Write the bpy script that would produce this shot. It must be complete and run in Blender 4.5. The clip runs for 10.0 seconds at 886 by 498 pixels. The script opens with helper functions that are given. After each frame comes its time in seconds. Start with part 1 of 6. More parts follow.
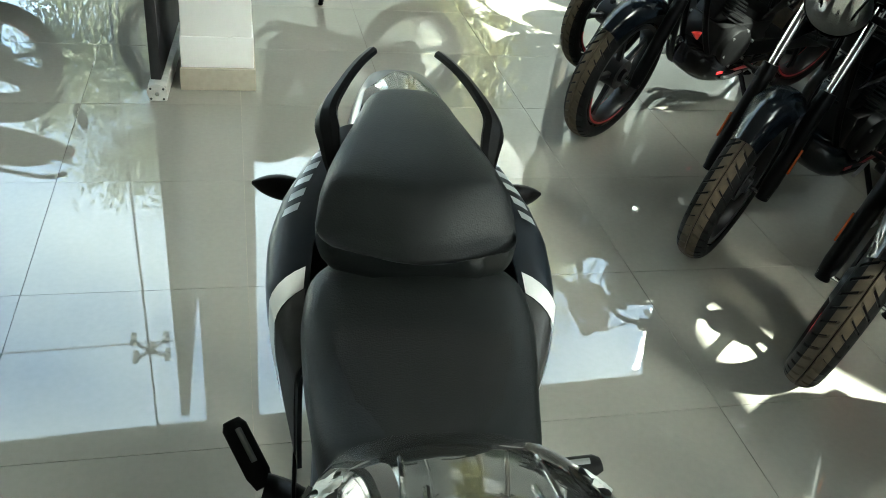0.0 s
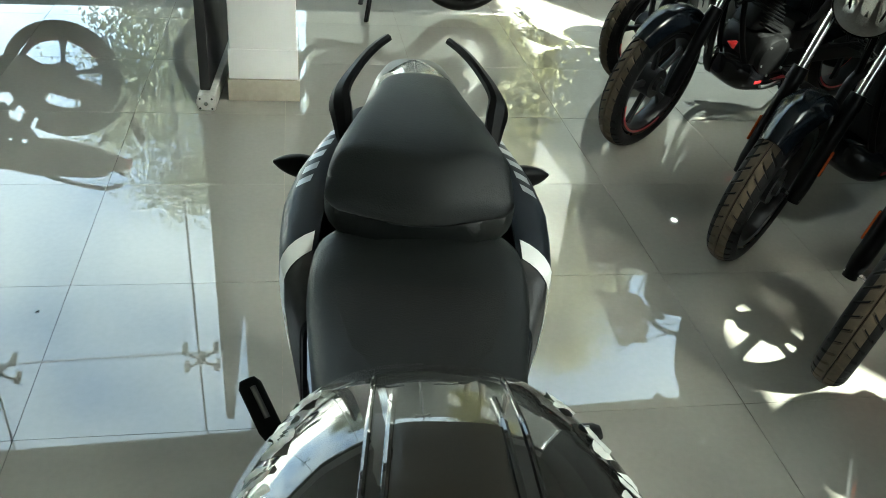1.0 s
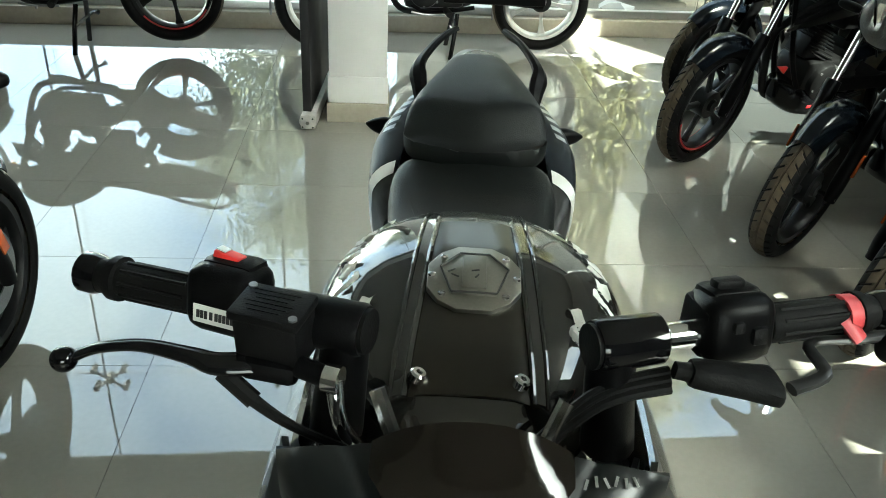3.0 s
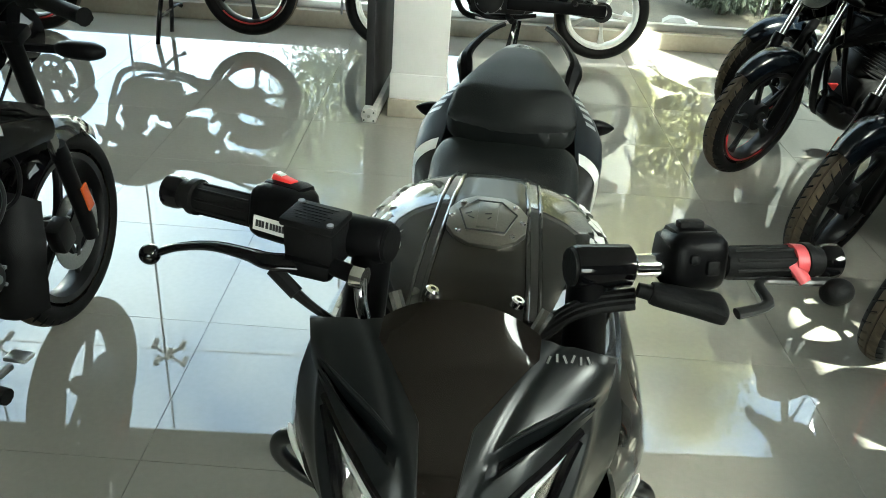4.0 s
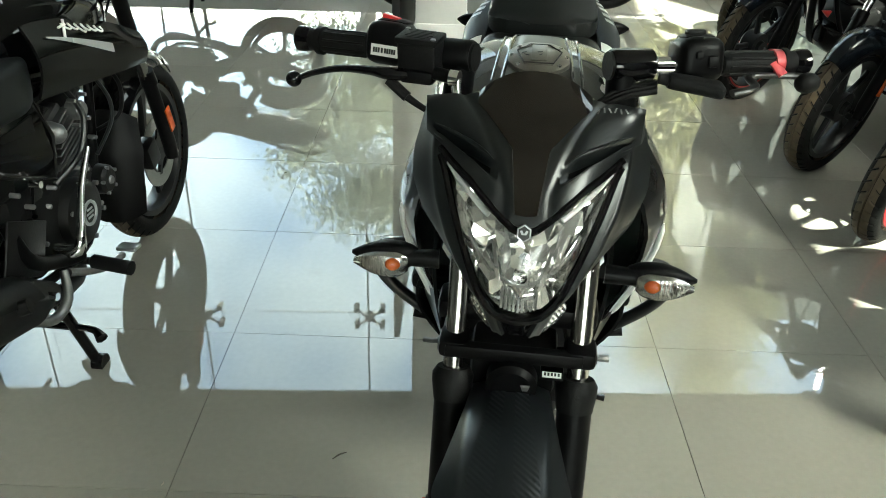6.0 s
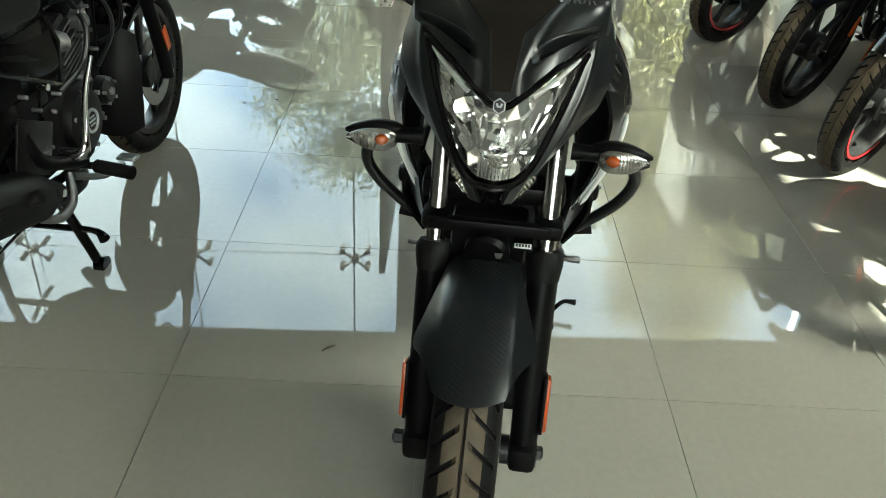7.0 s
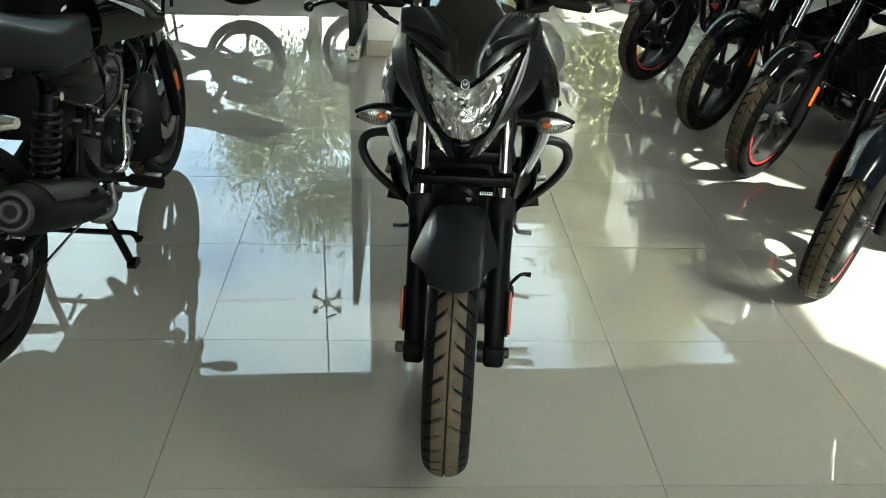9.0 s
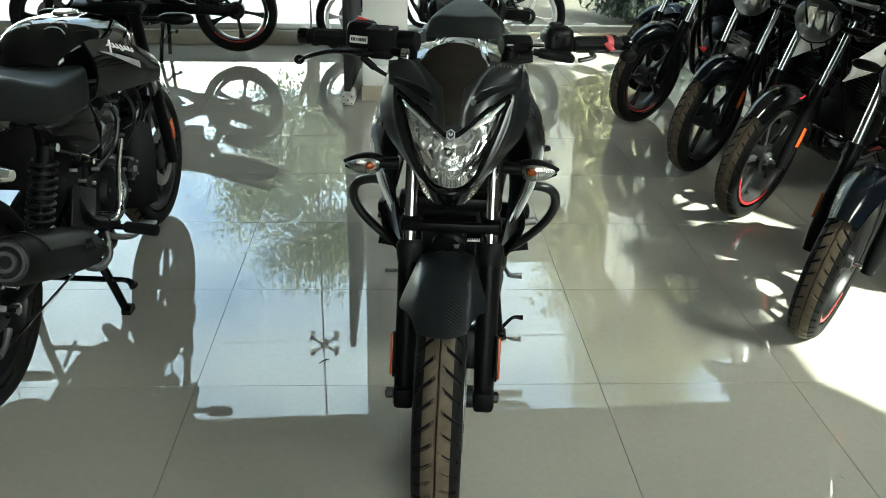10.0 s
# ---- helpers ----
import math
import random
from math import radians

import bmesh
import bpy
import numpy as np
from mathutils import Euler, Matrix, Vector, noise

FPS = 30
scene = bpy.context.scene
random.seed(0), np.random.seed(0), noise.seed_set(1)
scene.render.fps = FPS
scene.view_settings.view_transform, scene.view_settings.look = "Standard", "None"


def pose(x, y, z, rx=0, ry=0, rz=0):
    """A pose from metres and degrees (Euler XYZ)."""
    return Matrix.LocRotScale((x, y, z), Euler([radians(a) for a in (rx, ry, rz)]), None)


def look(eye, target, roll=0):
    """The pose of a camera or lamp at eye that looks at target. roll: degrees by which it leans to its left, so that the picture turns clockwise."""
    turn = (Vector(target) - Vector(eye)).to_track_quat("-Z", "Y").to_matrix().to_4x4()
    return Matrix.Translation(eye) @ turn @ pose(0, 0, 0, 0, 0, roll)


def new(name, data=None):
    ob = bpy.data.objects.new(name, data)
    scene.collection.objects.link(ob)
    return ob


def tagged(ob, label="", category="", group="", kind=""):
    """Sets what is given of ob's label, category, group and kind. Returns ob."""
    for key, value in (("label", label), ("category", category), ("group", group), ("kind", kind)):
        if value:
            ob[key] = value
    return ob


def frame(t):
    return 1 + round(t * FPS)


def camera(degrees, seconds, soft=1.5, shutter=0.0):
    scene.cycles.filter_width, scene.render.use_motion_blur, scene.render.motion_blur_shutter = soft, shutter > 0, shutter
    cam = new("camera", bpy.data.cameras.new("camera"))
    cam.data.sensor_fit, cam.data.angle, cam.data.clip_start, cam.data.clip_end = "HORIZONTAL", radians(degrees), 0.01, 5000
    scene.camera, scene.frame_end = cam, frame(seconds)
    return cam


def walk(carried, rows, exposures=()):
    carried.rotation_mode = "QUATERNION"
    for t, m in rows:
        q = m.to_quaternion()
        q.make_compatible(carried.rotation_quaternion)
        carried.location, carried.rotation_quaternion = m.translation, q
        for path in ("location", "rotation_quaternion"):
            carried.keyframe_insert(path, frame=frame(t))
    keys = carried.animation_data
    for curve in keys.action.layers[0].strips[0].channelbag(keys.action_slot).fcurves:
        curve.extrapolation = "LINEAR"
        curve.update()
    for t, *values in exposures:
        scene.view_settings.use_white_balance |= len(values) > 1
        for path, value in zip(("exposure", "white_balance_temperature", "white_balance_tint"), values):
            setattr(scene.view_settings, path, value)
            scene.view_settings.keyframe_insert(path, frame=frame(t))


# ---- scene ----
cam = camera(56.3, 10.0, 0.95)
PATH = [
    (0, (-0.014, 0.459, 1.49), (0.458, 2.044, 0.365), 7.8),
    (0.5, (0.002, 0.43, 1.48), (0.442, 2.033, 0.369), 7.0),
    (1, (0.043, 0.347, 1.464), (0.389, 1.991, 0.378), 5.7),
    (1.5, (0.079, 0.256, 1.448), (0.276, 1.936, 0.381), 3.5),
    (2, (0.076, 0.167, 1.451), (0.217, 1.875, 0.419), 2.5),
    (2.5, (0.046, 0.019, 1.459), (0.185, 1.752, 0.47), 3.0),
    (2.7, (0.045, -0.035, 1.455), (0.19, 1.701, 0.473), 3.2),
    (3.8, (0.076, -0.241, 1.475), (0.148, 1.504, 0.501), 4.5),
    (4, (0.09, -0.29, 1.471), (0.095, 1.461, 0.506), 4.5),
    (4.5, (0.107, -0.384, 1.443), (-0.008, 1.364, 0.478), 3.2),
    (5, (0.085, -0.46, 1.43), (-0.049, 1.281, 0.455), 2.6),
    (5.2, (0.064, -0.507, 1.421), (-0.067, 1.23, 0.438), 2.2),
    (6.3, (0.003, -0.769, 1.389), (0.015, 0.954, 0.374), 1.8),
    (6.5, (0.004, -0.799, 1.378), (0.022, 0.912, 0.343), 1.9),
    (7, (0.018, -0.891, 1.363), (0.039, 0.789, 0.278), 3.4),
    (7.5, (0.059, -1.006, 1.363), (0.079, 0.673, 0.275), 3.6),
    (8, (0.045, -1.152, 1.377), (0.073, 0.539, 0.309), 1.8),
    (8.5, (-0.016, -1.338, 1.379), (0.057, 0.374, 0.347), 1.7),
    (9, (-0.037, -1.438, 1.401), (0.075, 0.322, 0.458), 2.3),
    (9.5, (-0.042, -1.47, 1.422), (0.072, 0.312, 0.523), 2.5),
    (10, (-0.013, -1.454, 1.428), (0.099, 0.348, 0.569), 1.7),
]
walk(cam, [(t, look(eye, target, roll)) for t, eye, target, roll in PATH],
     [(0.0, 3.65, 6140, -11), (0.7, 3.54, 6140, -11), (1.5, 3.37, 6290, -11), (2.2, 3.38, 6270, -11), (2.8, 3.49, 6270, -11), (4.2, 3.67, 6290, -11), (5.2, 3.67, 6340, -11), (6.5, 3.48, 6530, -11), (8.0, 3.24, 6490, -11), (9.0, 3.21, 6350, -11), (10.0, 3.18, 6190, -11)])

# ---- light ----
SUN = Vector((0.53, -0.73, 1.0)).normalized()
world = bpy.data.worlds.new("sky")
scene.world = world
world.use_nodes = True
wn = world.node_tree.nodes
sky = wn.new("ShaderNodeTexSky")
sky.sky_type, sky.sun_disc = "NISHITA", False
sky.sun_elevation = math.asin(SUN.z)
sky.sun_rotation = math.atan2(SUN.x, SUN.y)
sky.air_density, sky.dust_density, sky.ozone_density = 0.8, 6.0, 0.6
wn["Background"].inputs["Strength"].default_value = 0.15
# thin broken cloud: the same sky, paler and a little brighter
haze, puff, edge_, mixs = wn.new("ShaderNodeHueSaturation"), wn.new("ShaderNodeTexNoise"), wn.new("ShaderNodeMapRange"), wn.new("ShaderNodeMix")
haze.inputs["Saturation"].default_value, haze.inputs["Value"].default_value = 0.36, 1.45
puff.inputs["Scale"].default_value, puff.inputs["Detail"].default_value = 5.0, 7
edge_.inputs["From Min"].default_value, edge_.inputs["From Max"].default_value = 0.30, 0.58
mixs.data_type = "RGBA"
wl = world.node_tree.links.new
wl(sky.outputs[0], haze.inputs["Color"])
wl(puff.outputs["Fac"], edge_.inputs["Value"])
wl(edge_.outputs[0], mixs.inputs["Factor"])
wl(sky.outputs[0], mixs.inputs["A"])
wl(haze.outputs[0], mixs.inputs["B"])
wl(mixs.outputs["Result"], wn["Background"].inputs["Color"])
sun = new("sun", bpy.data.lights.new("sun", "SUN"))
sun.data.energy, sun.data.angle, sun.data.color = 2.8, radians(0.5), (1.0, 0.95, 0.86)
sun.matrix_world = look(SUN * 30, (0, 0, 0))

# ---- materials ----
def mat(name, color, rough=0.5, metal=0.0, coat=0.0, var=0.12, scale=30.0, bump=0.0, bscale=250.0, spec=0.5, rvar=0.1, big=2.5):
    """A surface with colour and gloss varying at two scales and fine relief."""
    m = bpy.data.materials.new(name)
    m.use_nodes = True
    nt = m.node_tree
    n, link = nt.nodes, nt.links.new
    b = n["Principled BSDF"]
    b.inputs["Metallic"].default_value = metal
    b.inputs["Coat Weight"].default_value = coat
    b.inputs["Coat Roughness"].default_value = 0.025
    b.inputs["Specular IOR Level"].default_value = spec
    tc = n.new("ShaderNodeTexCoord")
    fine, wide = n.new("ShaderNodeTexNoise"), n.new("ShaderNodeTexNoise")
    fine.inputs["Scale"].default_value, fine.inputs["Detail"].default_value = scale, 5
    wide.inputs["Scale"].default_value, wide.inputs["Detail"].default_value = big, 3
    mid = n.new("ShaderNodeMath")
    mid.operation = "ADD"
    for i, t in enumerate((fine, wide)):
        link(tc.outputs["Object"], t.inputs["Vector"])
        link(t.outputs["Fac"], mid.inputs[i])
    cr = n.new("ShaderNodeMapRange")
    cr.inputs["From Min"].default_value, cr.inputs["From Max"].default_value = 0.65, 1.35
    link(mid.outputs[0], cr.inputs["Value"])
    mx = n.new("ShaderNodeMix")
    mx.data_type = "RGBA"
    mx.inputs["A"].default_value = (*[c * (1 - var) for c in color], 1)
    mx.inputs["B"].default_value = (*[min(1, c * (1 + var)) for c in color], 1)
    link(cr.outputs[0], mx.inputs["Factor"])
    link(mx.outputs["Result"], b.inputs["Base Color"])
    rr = n.new("ShaderNodeMapRange")
    rr.inputs["From Min"].default_value, rr.inputs["From Max"].default_value = 0.3, 0.7
    rr.inputs["To Min"].default_value = max(0.01, rough * (1 - rvar * 2))
    rr.inputs["To Max"].default_value = min(1.0, rough * (1 + rvar * 2))
    link(wide.outputs["Fac"], rr.inputs["Value"])
    link(rr.outputs[0], b.inputs["Roughness"])
    if bump:
        bt = n.new("ShaderNodeTexNoise")
        bt.inputs["Scale"].default_value, bt.inputs["Detail"].default_value = bscale, 4
        link(tc.outputs["Object"], bt.inputs["Vector"])
        bp = n.new("ShaderNodeBump")
        bp.inputs["Strength"].default_value, bp.inputs["Distance"].default_value = bump, 0.002
        link(bt.outputs["Fac"], bp.inputs["Height"])
        link(bp.outputs[0], b.inputs["Normal"])
    return m


def tile_mat():
    """Polished vitrified tile: cloudy beige-grey body, fine specks, thin smears in the gloss, small change from tile to tile."""
    m = mat("polished_tile", (0.282, 0.269, 0.235), 0.010, var=0.05, scale=55.0, big=1.7, rvar=0.3)
    n, link = m.node_tree.nodes, m.node_tree.links.new
    b = n["Principled BSDF"]
    b.inputs["IOR"].default_value = 1.82
    info = n.new("ShaderNodeObjectInfo")
    hs = n.new("ShaderNodeHueSaturation")
    mr = n.new("ShaderNodeMapRange")
    mr.inputs["To Min"].default_value, mr.inputs["To Max"].default_value = 0.97, 1.03
    link(info.outputs["Random"], mr.inputs["Value"])
    link(mr.outputs[0], hs.inputs["Value"])
    src = b.inputs["Base Color"].links[0].from_socket
    link(src, hs.inputs["Color"])
    link(hs.outputs[0], b.inputs["Base Color"])
    # slow waviness of the polished face
    tc, wv, bp = n.new("ShaderNodeNewGeometry"), n.new("ShaderNodeTexNoise"), n.new("ShaderNodeBump")
    wv.inputs["Scale"].default_value, wv.inputs["Detail"].default_value = 4.0, 1
    link(tc.outputs["Position"], wv.inputs["Vector"])
    bp.inputs["Strength"].default_value, bp.inputs["Distance"].default_value = 0.020, 0.002
    link(wv.outputs["Fac"], bp.inputs["Height"])
    link(bp.outputs[0], b.inputs["Normal"])
    return m


def glass_mat(name, tint=(1, 1, 1), rough=0.0, ior=1.45):
    m = bpy.data.materials.new(name)
    m.use_nodes = True
    b = m.node_tree.nodes["Principled BSDF"]
    b.inputs["Base Color"].default_value = (*tint, 1)
    b.inputs["Transmission Weight"].default_value = 1.0
    b.inputs["Roughness"].default_value, b.inputs["IOR"].default_value = rough, ior
    return m


TILE = tile_mat()
GROUT = mat("grout", (0.27, 0.245, 0.20), 0.9, var=0.25, scale=60)
PAINT = mat("white_wall_paint", (0.80, 0.79, 0.77), 0.6, var=0.03, scale=9, bump=0.15, bscale=120)
CEIL = mat("ceiling_paint", (0.36, 0.355, 0.335), 0.8, var=0.03, scale=6)
WALLGREY = mat("grey_wall_paint", (0.20, 0.195, 0.185), 0.7, var=0.04, scale=8)
WALLDARK = mat("dark_wall_paint", (0.11, 0.106, 0.10), 0.7, var=0.06, scale=8)
SKIRT = mat("skirting_tile", (0.40, 0.36, 0.29), 0.22, var=0.10, scale=40)
ALU = mat("brushed_aluminium", (0.55, 0.55, 0.54), 0.32, 1.0, var=0.1, scale=80)
DISCMET = mat("ground_disc_steel", (0.26, 0.26, 0.255), 0.35, 1.0, var=0.2, scale=200)
STEEL = mat("spider_steel", (0.30, 0.30, 0.30), 0.35, 1.0, var=0.1)
PANE = glass_mat("window_glass", (0.97, 1.0, 0.99), 0.0, 1.45)
FOOT = mat("pale_scuffed_metal", (0.46, 0.45, 0.42), 0.5, 0.1, var=0.22, scale=30, big=9, bump=0.2, bscale=120)
HEADER = mat("dark_grey_metal_beam", (0.12, 0.12, 0.115), 0.5, var=0.1, scale=20)
BOARD = mat("black_board", (0.012, 0.012, 0.013), 0.5, var=0.2)
RUBBER = mat("tyre_rubber", (0.005, 0.005, 0.005), 0.6, var=0.25, scale=60, bump=0.25, bscale=300, spec=0.12)
TREAD = mat("dusty_tread", (0.064, 0.048, 0.029), 0.8, var=0.35, scale=35, bump=0.3, bscale=260)
MATTE = mat("black_plastic", (0.0025, 0.0025, 0.0028), 0.42, var=0.2, scale=40, bump=0.12, bscale=500, spec=0.09)
ROUGHBLK = mat("grained_black_plastic", (0.0035, 0.0035, 0.0038), 0.55, var=0.2, scale=60, bump=0.35, bscale=600, spec=0.14)
SATIN = mat("satin_black_paint", (0.0050, 0.0061, 0.0065), 0.33, var=0.12, scale=20, spec=0.50)
GLOSS = mat("gloss_black_paint", (0.003, 0.003, 0.0035), 0.09, spec=0.30, var=0.1, scale=8)
POLISHED = mat("polished_black_paint", (0.0018, 0.0018, 0.0022), 0.04, var=0.1, scale=8, spec=0.22)
GRAPH = mat("graphite_metallic_paint", (0.010, 0.0092, 0.0074), 0.42, 0.1, coat=1.0, spec=0.08, var=0.12, scale=900, big=5)
BRONZE = mat("satin_graphite_panel", (0.024, 0.0208, 0.0155), 0.34, 0.5, var=0.12, scale=900, big=4, coat=0.12)
SEAT = mat("seat_vinyl", (0.0036, 0.0048, 0.0047), 0.52, var=0.14, scale=25, bump=0.3, bscale=420, spec=0.30)
SEATTOP = mat("ribbed_seat_vinyl", (0.0062, 0.0063, 0.0056), 0.62, var=0.15, scale=30, bump=0.5, bscale=520, spec=0.28)
CAPMET = mat("satin_cap_metal", (0.26, 0.248, 0.222), 0.36, 0.9, var=0.1, scale=300)
CHROME = mat("chrome", (0.78, 0.78, 0.78), 0.10, 1.0, var=0.04)
FORKTUBE = mat("polished_steel", (0.46, 0.45, 0.43), 0.2, 1.0, var=0.1)
ENGINE = mat("dark_engine_metal", (0.006, 0.006, 0.0063), 0.42, 0.5, var=0.25, scale=40, bump=0.2, bscale=200)
ENGGREY = mat("cast_aluminium", (0.24, 0.24, 0.24), 0.45, 0.9, var=0.2, scale=40, bump=0.2, bscale=220)
ALLOYB = mat("black_alloy", (0.006, 0.006, 0.0064), 0.35, 0.1, var=0.15, spec=0.25)
ALLOYG = mat("dark_grey_alloy", (0.035, 0.035, 0.035), 0.35, 0.5, var=0.1)
ALLOYW = mat("white_alloy", (0.62, 0.61, 0.58), 0.35, 0.1, var=0.08)
WHITE = mat("white_decal", (0.72, 0.72, 0.70), 0.3, var=0.04)
SILVER = mat("silver_decal", (0.38, 0.39, 0.40), 0.30, 0.4, var=0.06)
RED = mat("red_decal", (0.45, 0.02, 0.025), 0.3, var=0.08)
REDPL = mat("red_plastic", (0.62, 0.03, 0.03), 0.35, var=0.06)
REDTAPE = mat("red_tape", (0.50, 0.05, 0.06), 0.45, var=0.15, scale=60)
BLUEBLK = mat("blue_black_paint", (0.0026, 0.0040, 0.0066), 0.18, coat=0.08, var=0.15, spec=0.22)
LACQUER = mat("black_lacquer", (0.0018, 0.0018, 0.0021), 0.06, var=0.1, scale=8, spec=0.055)
BLUE = mat("blue_paint", (0.015, 0.05, 0.22), 0.2, 0.2, coat=1.0, var=0.1)
ORANGE = mat("orange_reflector", (0.40, 0.065, 0.014), 0.25, var=0.1, scale=200)
BULB = mat("amber_glass_bulb", (0.42, 0.075, 0.012), 0.2, var=0.15, scale=200)
AMBER = glass_mat("amber_bulb", (1.0, 0.33, 0.05), 0.15)
LENS = glass_mat("clear_lens", (0.98, 0.98, 0.97), 0.02, 1.3)
MIRROR = mat("reflector_chrome", (0.86, 0.86, 0.85), 0.07, 1.0, var=0.03, scale=20)
TINT = mat("smoked_screen", (0.0072, 0.0056, 0.0043), 0.10, var=0.1, spec=0.42)
CARBON = mat("carbon_weave_plastic", (0.0060, 0.0075, 0.009), 0.36, var=0.2, scale=60, spec=0.36)
FENDER = mat("satin_fender_plastic", (0.0058, 0.0072, 0.0085), 0.37, var=0.15, scale=50, bump=0.1, bscale=500, spec=0.34)
wv = CARBON.node_tree.nodes.new("ShaderNodeTexWave")
wv.inputs["Scale"].default_value, wv.bands_direction = 55.0, "DIAGONAL"
bw = CARBON.node_tree.nodes.new("ShaderNodeBump")
bw.inputs["Strength"].default_value, bw.inputs["Distance"].default_value = 0.28, 0.002
tcw = CARBON.node_tree.nodes.new("ShaderNodeTexCoord")
CARBON.node_tree.links.new(tcw.outputs["Object"], wv.inputs["Vector"])
CARBON.node_tree.links.new(wv.outputs["Fac"], bw.inputs["Height"])
CARBON.node_tree.links.new(bw.outputs[0], CARBON.node_tree.nodes["Principled BSDF"].inputs["Normal"])
LAMPREF = mat("lamp_reflector", (0.93, 0.93, 0.92), 0.07, 0.88, var=0.03, scale=20)
# white for the reflections painted into the headlamp arms
LAMP_GLINT = mat("frosted_light_guide", (0.82, 0.83, 0.82), 0.18, var=0.04, scale=60)
STICKER = mat("paper_sticker", (0.70, 0.69, 0.66), 0.6, var=0.05)
FINS = mat("dark_cast_fins", (0.060, 0.060, 0.060), 0.5, 0.6, var=0.25, scale=40, bump=0.2, bscale=200)
VOID = mat("unlit_recess_black", (0.0012, 0.0012, 0.0012), 0.9, var=0.1, spec=0.05)
INK = mat("black_ink", (0.02, 0.02, 0.02), 0.6, var=0.1)
CHALK = mat("chalk_mark", (0.16, 0.16, 0.155), 0.9, var=0.3, scale=200)
FILM = mat("clear_film_strip", (0.60, 0.61, 0.57), 0.25, var=0.1, scale=60)
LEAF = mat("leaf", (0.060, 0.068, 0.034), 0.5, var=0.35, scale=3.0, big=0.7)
# brighter, yellower leaf colour with sunlight put in, for the right-hand trees
LEAF_SUNLIT = mat("pale_leaf", (0.130, 0.120, 0.040), 0.5, var=0.4, scale=3.0, big=0.7)
BARK = mat("bark", (0.045, 0.036, 0.026), 0.9, var=0.35, scale=14, bump=0.6, bscale=40)
PAVE = mat("concrete_pavement", (0.36, 0.345, 0.32), 0.85, var=0.12, scale=6, bump=0.3, bscale=60, big=0.5)
# near-black, so that the sunlit facade stays dim in the floor's reflection
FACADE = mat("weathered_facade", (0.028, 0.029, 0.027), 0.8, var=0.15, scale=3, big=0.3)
SHRUB = mat("shrub_leaf", (0.034, 0.044, 0.026), 0.5, var=0.4, scale=4.0, big=0.9)
SHROUD = mat("graphite_shroud_paint", (0.012, 0.0128, 0.0125), 0.26, 0.3, coat=1.0, var=0.12, scale=900, big=5)
TAILP = mat("dark_navy_panel", (0.0055, 0.008, 0.012), 0.40, var=0.12, scale=20, spec=0.26)
SOIL = mat("garden_soil", (0.055, 0.048, 0.034), 0.95, var=0.4, scale=12, bump=0.8, bscale=40, big=1.5)
STONE = mat("garden_stone", (0.25, 0.24, 0.22), 0.85, var=0.3, scale=8, bump=0.5, bscale=30)

for m in (GRAPH, SHROUD):
    m.node_tree.nodes["Principled BSDF"].inputs["Coat IOR"].default_value = 1.65

# ---- mesh helpers ----
def part(name, b, material, parent=None, label="", smooth=True, sharp=38):
    """Link the bmesh b as one object, under parent."""
    me = bpy.data.meshes.new(name)
    b.normal_update()
    b.to_mesh(me)
    b.free()
    me.materials.append(material)
    if smooth:
        me.shade_smooth()
        me.set_sharp_from_angle(angle=radians(sharp))
    ob = new(name, me)
    ob.parent = parent
    if label:
        ob["label"] = label
    return ob


def thing(name, m, label, category, group=""):
    e = new(name)
    e.empty_display_size = 0.1
    e.matrix_world = m
    return tagged(e, label, category, group)


def absorb(b, t, m=None):
    """Move bmesh t into b, by m."""
    if m is not None:
        t.transform(m)
    me = bpy.data.meshes.new("t")
    t.to_mesh(me)
    t.free()
    b.from_mesh(me)
    bpy.data.meshes.remove(me)
    return b


def box(b, c, s, bev=0.0, rot=(0, 0, 0), seg=2, taper=None):
    """A box of size s round c, its edges rounded by bev; taper: the scale of its top face in x and y."""
    t = bmesh.new()
    bmesh.ops.create_cube(t, size=1)
    for v in t.verts:
        k = taper if taper and v.co.z > 0 else (1, 1)
        v.co = Vector((v.co.x * s[0] * k[0], v.co.y * s[1] * k[1], v.co.z * s[2]))
    if bev:
        bmesh.ops.bevel(t, geom=t.edges[:], offset=min(bev, min(s) * 0.45), segments=seg, profile=0.5, affect="EDGES")
    return absorb(b, t, pose(*c, *rot))


def spline(pts, k=6):
    """Catmull-Rom through pts."""
    p = [Vector(q) for q in pts]
    out = []
    for i in range(len(p) - 1):
        a, c = p[max(i - 1, 0)], p[min(i + 2, len(p) - 1)]
        for j in range(k):
            u = j / k
            out.append(0.5 * (2 * p[i] + (p[i + 1] - a) * u + (2 * a - 5 * p[i] + 4 * p[i + 1] - c) * u * u
                              + (3 * p[i] - a - 3 * p[i + 1] + c) * u ** 3))
    return out + [p[-1]]


def rings(b, loops, closed=False, caps=True):
    """Skin a row of loops of equal length."""
    vs = [[b.verts.new(q) for q in loop] for loop in loops]
    n = len(vs[0])
    rows = list(zip(vs, vs[1:])) + ([(vs[-1], vs[0])] if closed else [])
    for r, s in rows:
        for i in range(n):
            b.faces.new((r[i], r[(i + 1) % n], s[(i + 1) % n], s[i]))
    if caps and not closed:
        b.faces.new(vs[0][::-1])
        b.faces.new(vs[-1])
    return b


